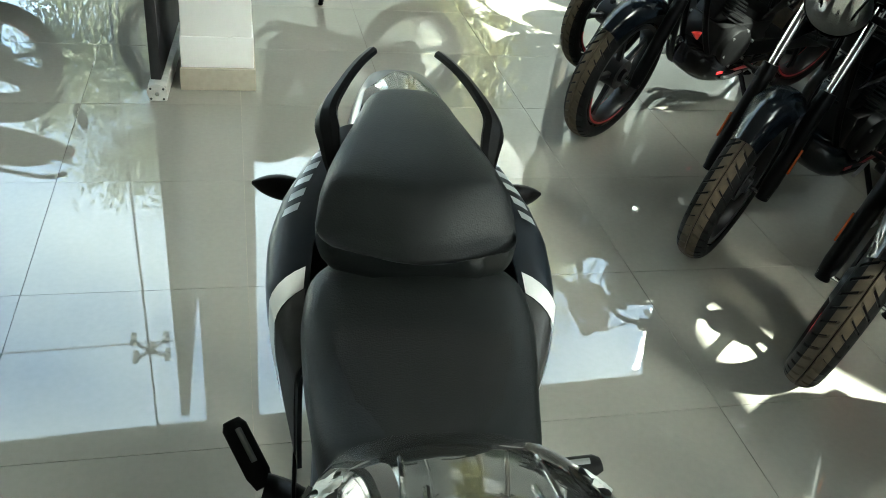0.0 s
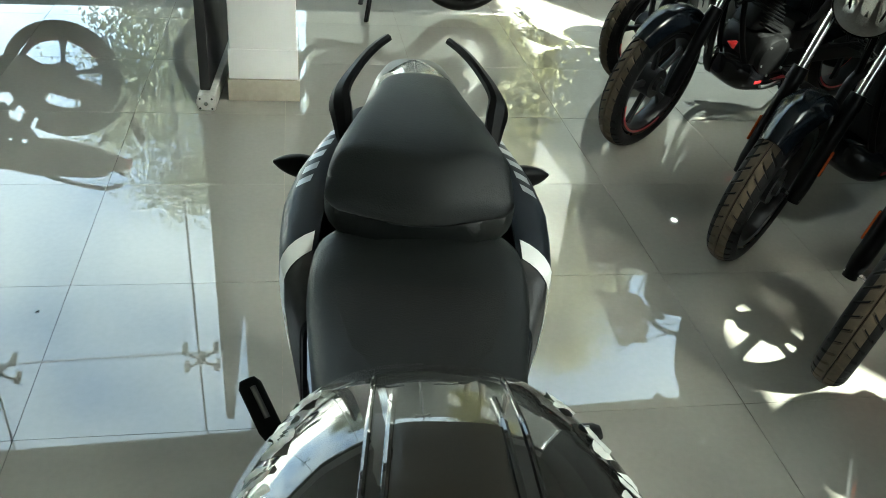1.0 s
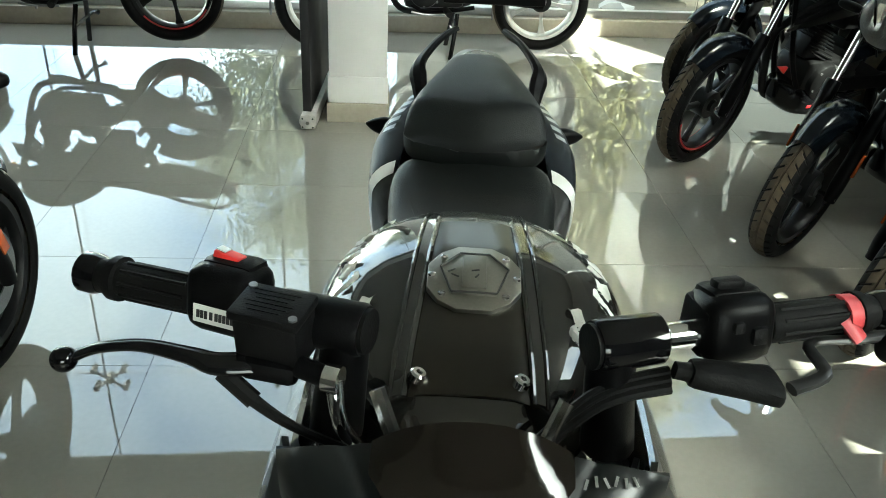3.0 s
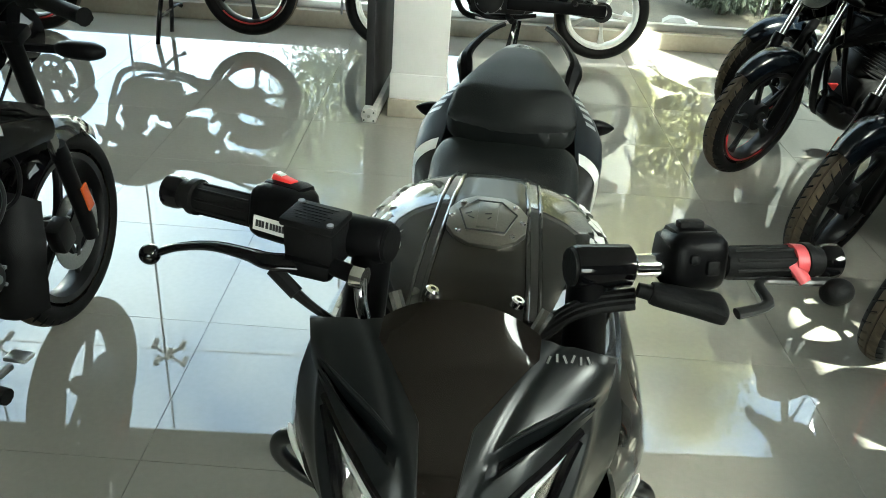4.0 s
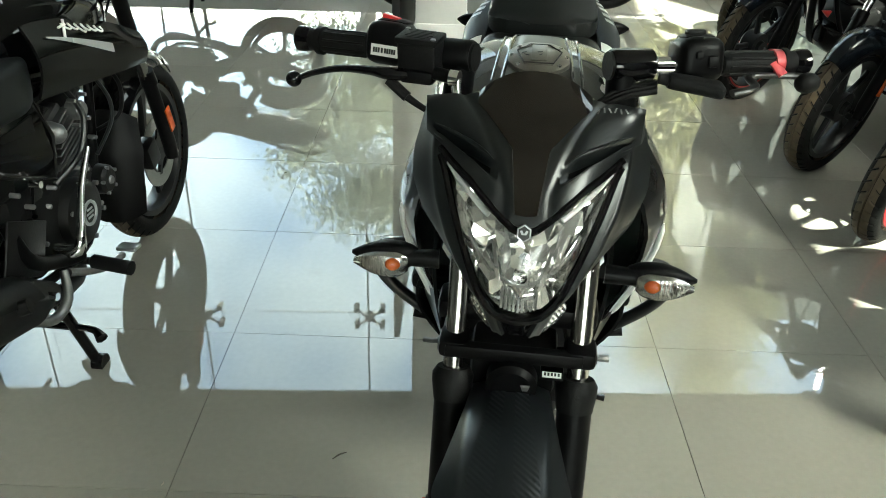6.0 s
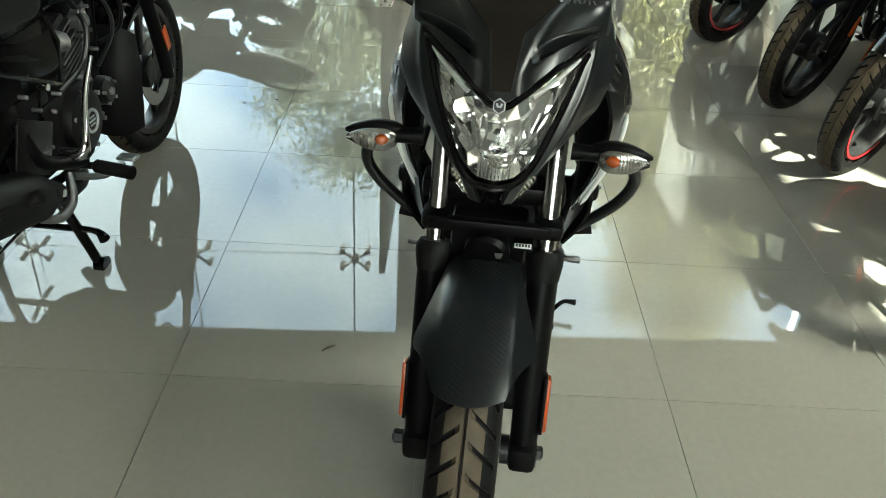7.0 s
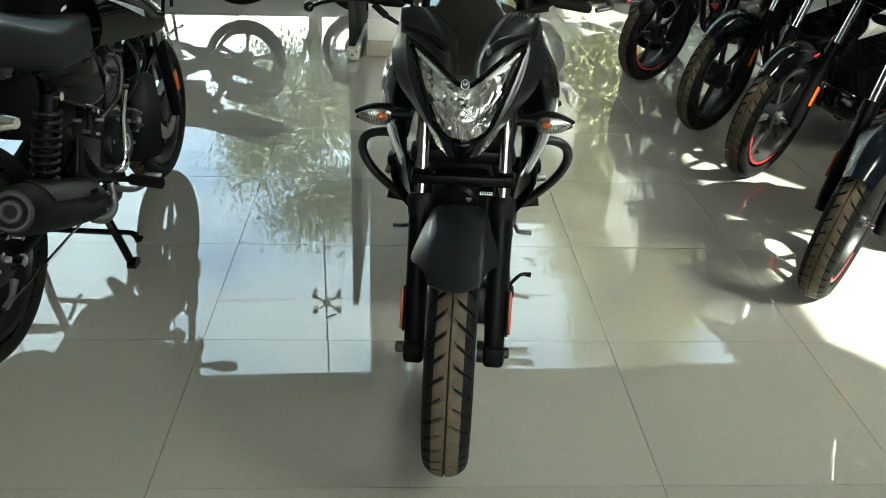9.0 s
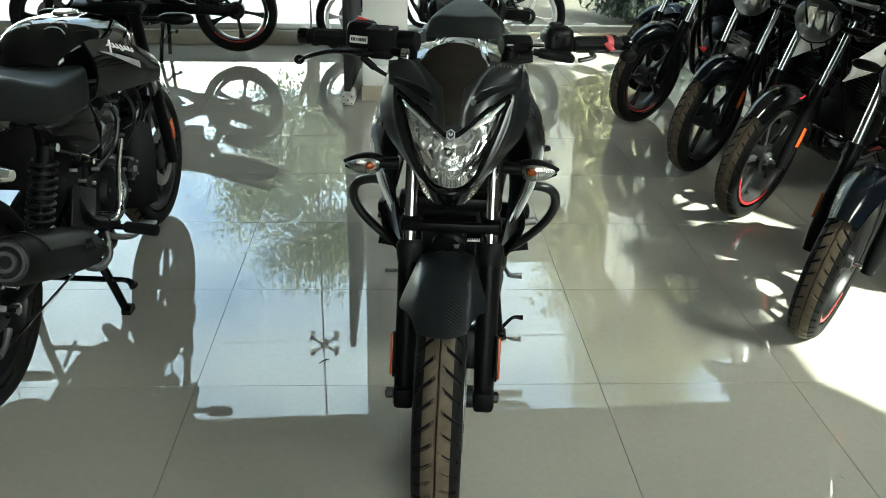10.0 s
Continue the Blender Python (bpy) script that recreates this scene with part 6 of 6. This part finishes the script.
        pp("clamp_leg", tube(bm(), [at(0.02), at(0.02, (s * 0.01, -0.01, -0.11))], [0.022, 0.026], 12), MATTE, "", bar)
        # grip with ribs and flanges
        g0, g1 = (0.172, 0.292) if L else (0.182, 0.311)
        pp("grip", tube(bm(), [at(g0), at(g0 + 0.004), at(g1 - 0.03), at(g1 - 0.029), at(g1 - 0.020), at(g1 - 0.019), at(g1 - 0.004)], [0.017, 0.0185, 0.0175, 0.0225, 0.0225, 0.018, 0.0175], 20), RUBBER, "black rubber grip", bar)
        for i in range(9):
            an = radians(40 * i)
            sd = d.cross(Vector((0, 0, 1))).normalized()
            up = sd.cross(d)
            o = (sd * math.cos(an) + up * math.sin(an)) * 0.018
            pp("grip_rib", tube(bm(), [at(g0 + 0.01) + o, at(g1 - 0.036) + o], 0.0022, 6), RUBBER, "", bar)
        pp("bar_end", tube(bm(), [at(g1 - 0.006), at(g1 + 0.002), at(g1 + 0.016), at(g1 + 0.021)], [0.018, 0.0205, 0.0205, 0.015], 20), GLOSS, "", bar)
        # switch cube
        m = Matrix.Translation(at(0.140)) @ pose(0, 0, 0, -12, 0, s * 17)
        b = box(bm(), (0, -0.002, 0.008), (0.072, 0.060, 0.066), 0.018, seg=3)
        box(b, (0, 0.004, 0.030), (0.055, 0.040, 0.030), 0.010, seg=2)
        b.transform(m)
        sw = pp("switch_box", b, MATTE, "", bar)
        if L:
            b = box(bm(), (-0.004, 0.000, 0.045), (0.027, 0.015, 0.008), 0.0015, rot=(0, 10, 0))
            b.transform(m)
            ks = pp("kill_switch", b, REDPL, "red kill switch", sw)
            b = box(bm(), (-0.010, -0.001, 0.0515), (0.010, 0.010, 0.0016), 0.0005, rot=(0, 10, 0))
            b.transform(m)
            pp("switch_mark", b, WHITE, "white mark", ks)
            b = prism(bm(), [(-0.023, -0.0085), (0.023, -0.0085), (0.023, 0.0085), (-0.023, 0.0085)], 0.001, m @ pose(0.004, -0.0335, -0.002, 90, 0, 0))
            st_ = pp("sticker", b, STICKER, "white printed sticker", sw)
            for i in range(9):
                b = box(bm(), (-0.0135 + 0.0040 * i + 0.0015 * (i > 2) + 0.0015 * (i > 3), -0.0345, -0.002), (0.0030, 0.001, 0.0075))
                b.transform(m)
                pp("print_bar", b, INK, "", st_)
            # brake reservoir and master cylinder
            m2 = Matrix.Translation(at(0.084, (0.0, -0.036, 0.004))) @ pose(0, 0, 0, 4, 0, s * 14)
            b = box(bm(), (0, 0, 0), (0.062, 0.044, 0.050), 0.006)
            b.transform(m2)
            rs = pp("brake_reservoir", b, ROUGHBLK)
            b = box(bm(), (0, 0, 0.028), (0.066, 0.048, 0.010), 0.003)
            b.transform(m2)
            lid = pp("reservoir_lid", b, ROUGHBLK, "", rs)
            for i in range(6):
                b = box(bm(), (-0.002, 0.0145 - 0.0056 * i, 0.0333), (0.046 - 0.008 * (i % 3), 0.0016, 0.0008))
                b.transform(m2)
                pp("lid_print", b, MATTE, "raised print bar", lid)
            for cx in (-0.027, 0.027):
                b = tube(bm(), [(cx, -0.017 * (1 if cx > 0 else -1), 0.031), (cx, -0.017 * (1 if cx > 0 else -1), 0.035)], 0.004, 10)
                b.transform(m2)
                pp("lid_screw", b, ENGGREY, "", lid)
            b = tube(bm(), [(0.030, -0.018, -0.016), (0.062, -0.022, -0.018), (0.066, -0.022, -0.018)], [0.010, 0.010, 0.006], 12)
            b.transform(m2)
            pp("master_cylinder", b, MATTE, "", rs)
            b = tube(bm(), [(0.056, -0.022, -0.018), (0.070, -0.022, -0.018)], 0.013, 12)
            b.transform(m2)
            pp("banjo_bolt", b, CHROME, "bright banjo bolt", rs)
            q = m2 @ Vector((0.064, -0.022, -0.020))
            pp("brake_line", tube(bm(), [q, q + Vector((0.005, -0.012, -0.025)), q + Vector((0.012, -0.01, -0.05)), q + Vector((0.03, 0.02, -0.10))], [0.008, 0.007, 0.0075, 0.005], 10, 4), CHROME, "bright brake line end", rs)
            pv = at(0.085, (0, -0.045, -0.022))
            lv = [pv, pv + Vector((-0.045, -0.010, 0.002)), Vector((-0.250, 0.333, 1.006)), Vector((-0.300, 0.350, 1.001)), Vector((-0.345, 0.358, 0.989)), Vector((-0.371, 0.352, 0.980))]
            pp("brake_lever", tube(bm(), lv, [0.014, 0.013, 0.010, 0.008, 0.007, 0.007], 12, 6, 0.7), GLOSS, "black ball-end lever", bar)
            pp("lever_ball", lathe(bm(), [(0.0125 * math.sin(radians(a)), -0.0125 * math.cos(radians(a))) for a in range(0, 181, 15)], pose(-0.377, 0.350, 0.979), 24), GLOSS, "", bar)
            pp("lever_perch", box(bm(), pv, (0.055, 0.04, 0.022), 0.008, rot=(0, 0, -10)), MATTE, "", bar)
            pts = [pv + Vector((-0.045, -0.008, -0.008)), pv + Vector((-0.015, -0.018, -0.030)), pv + Vector((0.025, -0.028, -0.050)), pv + Vector((0.085, -0.020, -0.085))]
            pp("throttle_cable", tube(bm(), pts, [0.007, 0.006, 0.0045, 0.0045], 8, 5), RUBBER, "", bar)
            pp("cable_sleeve", tube(bm(), [pts[0], pts[1]], 0.0085, 8), RUBBER, "", bar)
        else:
            for c, q in (((-0.004, 0.0, 0.046), (0.030, 0.016, 0.012)), ((0.012, -0.030, 0.006), (0.016, 0.014, 0.018)), ((-0.010, -0.032, 0.016), (0.012, 0.010, 0.012))):
                b = box(bm(), c, q, 0.004)
                b.transform(m)
                pp("switch_button", b, ROUGHBLK, "", sw)
            pp("chrome_sleeve", tube(bm(), [at(0.066), at(0.108)], 0.0135, 18), CHROME, "bright bar section", bar)
            b = box(bm(), at(0.112, (0, 0.006, 0.006)), (0.020, 0.045, 0.050), 0.006, rot=(0, 0, 17))
            pp("clutch_clamp", b, MATTE, "", bar)
            pv = at(0.098, (0, -0.042, -0.026))
            b = hull(bm(), [(-0.05, 0, 0.007, 0.008, 0.008), (-0.035, 0, 0.008, 0.009, 0.009), (-0.03, 0, 0.014, 0.012, 0.012), (0.02, 0, 0.020, 0.012, 0.012), (0.045, 0, 0.026, 0.011, 0.011), (0.052, 0, 0.024, 0.009, 0.009), (0.056, 0, 0.014, 0.006, 0.006)], 16, 3, 3.0)
            b.transform(Matrix.Translation(pv + Vector((0.026, -0.002, 0.012))) @ pose(0, 0, 0, -8, 0, -88) @ Matrix.Diagonal((0.95, 0.92, 0.95, 1)))
            pp("lever_boot", b, RUBBER, "black rubber lever boot", bar)
            lv = [pv + Vector((0.09, 0.004, 0.0)), pv + Vector((0.125, 0.022, 0.006)), Vector((0.320, 0.410, 1.010)), Vector((0.372, 0.424, 1.010)), Vector((0.405, 0.440, 1.006))]
            pp("clutch_lever", tube(bm(), lv, [0.008, 0.007, 0.006, 0.007, 0.008], 10, 5, 0.7), ALLOYG, "grey clutch lever", bar)
            b = lathe(bm(), [(0.0160 * math.sin(radians(a)) ** 0.8, -0.020 * math.cos(radians(a))) for a in range(0, 181, 15)], pose(0.412, 0.428, 1.000, 0, 0, 25), 24)
            pp("lever_cap", b, RUBBER, "black rubber lever end", bar)
            k = g1 - 0.045
            pp("tape_band", tube(bm(), [at(k), at(k + 0.018)], [0.0215, 0.0205], 16), REDTAPE, "red tape round grip and lever", bar)
            b = tube(bm(), [at(k + 0.004, (0, -0.012, 0.004)), Vector((0.372, 0.420, 1.012))], [0.012, 0.011], 10, flat=0.5)
            pp("tape_tail", b, REDTAPE, "", bar)
            for i in range(3):
                q0 = pv + Vector((-0.02, -0.005 + 0.006 * i, 0.004 * i))
                pp("cable", tube(bm(), [q0, q0 + Vector((-0.06, -0.012, -0.015)), q0 + Vector((-0.11, -0.03, -0.06)), q0 + Vector((-0.12, -0.01 + 0.01 * i, -0.13))], [0.006, 0.005, 0.005, 0.005], 8, 5), RUBBER, "", bar)
    handle(-1)
    handle(1)
    # top yoke
    b = box(bm(), (0, 0.275, 0.925), (0.16, 0.07, 0.03), 0.010)
    for s in (-1, 1):
        tube(b, [(s * 0.1035, 0.25, 0.91), (s * 0.1035, 0.27, 0.955)], [0.028, 0.026], 16)
    pp("top_yoke", b, MATTE)
    b = lathe(bm(), [(0, 0.012), (0.014, 0.012), (0.018, 0.006), (0.018, -0.01), (0, -0.01)], pose(0, 0.305, 0.945, 0, -90, 0), 20)
    pp("ignition_lock", b, ENGGREY)
    for s in (-1, 1):
        pp("yoke_tube", tube(bm(), [(s * 0.060, 0.30, 0.935), (s * 0.085, 0.33, 0.985)], 0.008, 8), FORKTUBE)

    # crash guards
    for s in (-1, 1):
        pts = [(s * 0.150, 0.44, 0.640), (s * 0.215, 0.445, 0.648), (s * 0.262, 0.458, 0.628), (s * 0.272, 0.478, 0.575), (s * 0.240, 0.515, 0.500), (s * 0.165, 0.565, 0.405)]
        gd = pp("crash_guard", tube(bm(), pts, 0.0125, 14, 6), SATIN, "black tubular crash guard")
        pp("guard_slider", tube(bm(), [(s * 0.155, 0.56, 0.410), (s * 0.215, 0.56, 0.420)], [0.012, 0.013], 10), RUBBER, "", gd)
        pp("guard_mount", box(bm(), (s * 0.165, 0.47, 0.565), (0.08, 0.05, 0.035), 0.01), MATTE, "", gd)
        # rider and pillion pegs
        pp("rider_peg", tube(bm(), [(s * 0.14, 0.90, 0.34), (s * 0.17, 0.90, 0.34), (s * 0.26, 0.92, 0.345)], [0.010, 0.015, 0.014], 10), ENGGREY)
        tip = Vector((-0.248, 1.16, 0.58)) if s < 0 else Vector((0.306, 1.11, 0.535))
        root = Vector((-0.196, 1.085, 0.525)) if s < 0 else Vector((0.205, 1.105, 0.525))
        b = tube(bm(), [root, root.lerp(tip, 0.2), root.lerp(tip, 0.9), tip], [0.013, 0.019, 0.019, 0.013], 12, 0, 0.55)
        pg = pp("pillion_peg", b, RUBBER, "folding pillion peg with slotted top")
        b = bm()
        mid_ = root.lerp(tip, 0.55)
        tube(b, [root.lerp(tip, 0.3) + Vector((0, 0, 0.0105)), root.lerp(tip, 0.8) + Vector((0, 0, 0.0105))], 0.005, 8)
        pp("peg_slot", b, ENGGREY, "", pg)
        b = tube(bm(), [root, root + Vector((-s * 0.03, -0.01, 0.0)), Vector((s * 0.13, 1.03, 0.56)), Vector((s * 0.10, 0.98, 0.66))], [0.020, 0.018, 0.016, 0.016], 10, 4)
        pp("peg_bracket", b, MATTE)
        pp("heel_plate", box(bm(), (s * 0.155, 1.10, 0.55), (0.006, 0.11, 0.09), 0.003, rot=(30, 0, 0)), MATTE)
        pp("frame_spar", tube(bm(), [(s * 0.09, 0.33, 0.80), (s * 0.14, 0.55, 0.70), (s * 0.135, 0.85, 0.58), (s * 0.12, 0.95, 0.40)], 0.026, 10, 4), MATTE)
        pp("sub_frame", tube(bm(), [(s * 0.11, 0.85, 0.70), (s * 0.11, 1.15, 0.72), (s * 0.09, 1.50, 0.82)], 0.014, 8, 4), MATTE)
        pp("swingarm", tube(bm(), [(s * 0.09, 0.93, 0.40), (s * 0.105, 1.15, 0.34), (s * 0.105, WB, Rr)], [0.03, 0.028, 0.024], 10, flat=1.5), MATTE)
    # engine, exhaust, belly
    b = box(bm(), (0, 0.68, 0.37), (0.26, 0.40, 0.22), 0.04)
    box(b, (0, 0.57, 0.53), (0.20, 0.22, 0.22), 0.03, rot=(-15, 0, 0))
    eng = pp("engine", b, ENGINE)
    for s in (-1, 1):
        pp("engine_cover", lathe(bm(), [(0, 0.03), (0.06, 0.03), (0.085, 0.02), (0.095, 0), (0.095, -0.03)], pose(s * 0.13, 0.66, 0.37) @ (AX if s > 0 else pose(0, 0, 0, 0, 0, 180)), 32), ENGINE, "", eng)
    b = tube(bm(), [(0.0, 0.47, 0.55), (0.01, 0.40, 0.48), (0.0, 0.42, 0.32), (-0.02, 0.55, 0.215), (-0.05, 0.75, 0.205)], 0.022, 12, 5)
    pp("exhaust_pipe", b, ENGINE)
    b = hull(bm(), [(0.62, 0.20, 0.05, 0.04, 0.03), (0.68, 0.20, 0.12, 0.06, 0.04), (0.95, 0.20, 0.13, 0.06, 0.04), (1.02, 0.21, 0.08, 0.04, 0.03)], 20, 4, 3.2)
    pp("belly_muffler", b, ROUGHBLK)
    b = hull(bm(), [(0.44, 0.36, 0.05, 0.05, 0.05), (0.50, 0.33, 0.14, 0.09, 0.10), (0.66, 0.28, 0.15, 0.07, 0.08), (0.80, 0.26, 0.12, 0.04, 0.05)], 20, 4, 3.0)
    pp("belly_pan", b, SATIN)
    # side stand and gear lever
    b = tube(bm(), [(0.13, 0.74, 0.26), (0.150, 0.75, 0.10), (0.160, 0.75, 0.012)], 0.010, 10, 3)
    stn = pp("side_stand", b, GLOSS)
    pp("stand_foot", box(bm(), (0.160, 0.75, 0.006), (0.04, 0.06, 0.012), 0.004), GLOSS, "", stn)
    pp("stand_tang", tube(bm(), [(0.160, 0.76, 0.015), (0.185, 0.79, 0.030), (0.205, 0.80, 0.042), (0.235, 0.80, 0.042)], [0.006, 0.006, 0.006, 0.009], 8, 4), GLOSS, "", stn)
    b = tube(bm(), [(0.14, 0.82, 0.26), (0.17, 0.72, 0.25), (0.175, 0.66, 0.27), (0.21, 0.66, 0.27)], [0.007, 0.007, 0.007, 0.010], 8, 3)
    pp("gear_lever", b, ENGGREY)
    pp("rear_set", tube(bm(), [(-0.14, 0.86, 0.26), (-0.17, 0.74, 0.24), (-0.18, 0.68, 0.26), (-0.21, 0.68, 0.26)], 0.007, 8, 3), ENGGREY)
    return e


hero_bike()

# ---- the other motorcycles ----
def leaned(x, y, rz, lean=0.0, rx=0.0):
    return pose(x, y, 0, 0, 0, rz) @ pose(0, 0, 0, rx, lean, 0)


motorcycle(leaned(-1.02, 1.80, 175.5, 0, 1.2), "gloss black motorcycle with silver tank stripe standing on its centre stand",
           dict(reflector=True, dark_signal=True, paint=POLISHED, shroud=LACQUER, decal=SILVER, script=True, flap=True, near=True, stand="main", lift=0.02, rear_tread=True, lever=MATTE, seed=4, cyl=FINS, fender_end=60, side=LACQUER))
ROW = "row of motorcycles leaning on side stands"
motorcycle(leaned(1.701, 4.125, -80, 9), "dark motorcycle with black fender at the end of the row",
           dict(paint=BLUEBLK, fender=BLUEBLK, stripe=RED, dark_signal=True, steer=15, lean=9, group=ROW, disc=None, visor=True, seed=5))
motorcycle(leaned(1.43, 3.42, -68, 9), "black motorcycle with red rim stripes and red-edged belly pan",
           dict(paint=GLOSS, fender=BLUEBLK, stripe=RED, red_head=True, dark_signal=True, steer=14, lean=9, group=ROW, disc=None, belly=True, visor=True, seed=6))
motorcycle(leaned(1.50, 2.57, -66, 9), "blue-black motorcycle with round headlamp and dusty front tyre",
           dict(paint=BLUEBLK, fender=BLUEBLK, decal=BLUE, dark_signal=True, steer=16, lean=9, group=ROW, disc=None, belly=True, reflector=True, seed=7))
motorcycle(leaned(1.53, 1.96, -62, 9), "white and black motorcycle with red-striped grey front wheel",
           dict(paint=GLOSS, shroud=WHITE, decal=RED, fender=GLOSS, fender_red=True, stripe=RED, alloy=ALLOYG, dark_signal=True, steer=12, lean=9, group=ROW, disc=None, belly=True, visor=True, reflector=True, seed=8))
motorcycle(leaned(1.381, 1.023, -78, 9), "dark motorcycle with red-striped front wheel beside the sun patch",
           dict(paint=GLOSS, fender=BLUEBLK, stripe=RED, alloy=ALLOYB, dark_signal=True, steer=36, lean=9, group=ROW, reflector=True, seed=9))
BACK = "motorcycles parked along the glass front"
motorcycle(leaned(-2.50, 4.82, -88, 0, 2.4), "black motorcycle with red rim stripes on its centre stand",
           dict(paint=GLOSS, stripe=RED, stand="main", lift=0.09, group=BACK, seed=12, tread=False))
motorcycle(leaned(-0.33, 4.98, -88, 0, 1.2), "black motorcycle with white wheels on its centre stand by glass",
           dict(paint=GLOSS, alloy=ALLOYW, stand="main", lift=0.05, group=BACK, seed=13, tread=False))

# ---- litter on the floor ----
rnd = random.Random(90)
b = tube(bm(), [(-0.251, 0.715, 0.0022), (-0.237, 0.728, 0.004), (-0.221, 0.739, 0.0022)], [0.0012, 0.0022, 0.0012], 6, 3)
tagged(part("twig", b, BARK), "tiny dry twig lying on the tile floor", "litter", "bits of litter on the floor")
for x, y in ((-0.66, 2.28), (-0.62, 0.62), (1.14, 0.17)):
    a = rnd.uniform(0, 3.1)
    r = 0.006
    b = tube(bm(), [(x - r * math.cos(a), y - r * math.sin(a), 0.0016), (x + 0.003, y, 0.003), (x + r * math.cos(a), y + r * math.sin(a), 0.0016)], [0.0008, 0.0017, 0.0008], 6, 3)
    tagged(part("twig", b, rnd.choice((BARK, SKIRT))), "tiny dry scrap lying on the tile floor", "litter", "bits of litter on the floor")

# ---- floor tiles ----
b = box(bm(), (0, 0, -0.005), (0.5982, 0.5982, 0.010))
tile_me = mesh_of("tile", b, TILE, 20)
b = box(bm(), (0, -0.15, -0.005), (0.5982, 0.2982, 0.010))
half_me = mesh_of("tile", b, TILE, 20)
rnd = random.Random(21)
for i in range(-8, 6):
    for j in range(-7, 10):
        me = half_me if j == 9 else tile_me
        o = new("tile", me)
        o.parent = floor
        o.matrix_basis = pose(0.3 + 0.6 * i, 0.3 + 0.6 * j, 0.0, rnd.uniform(-0.03, 0.03), rnd.uniform(-0.03, 0.03), 0)
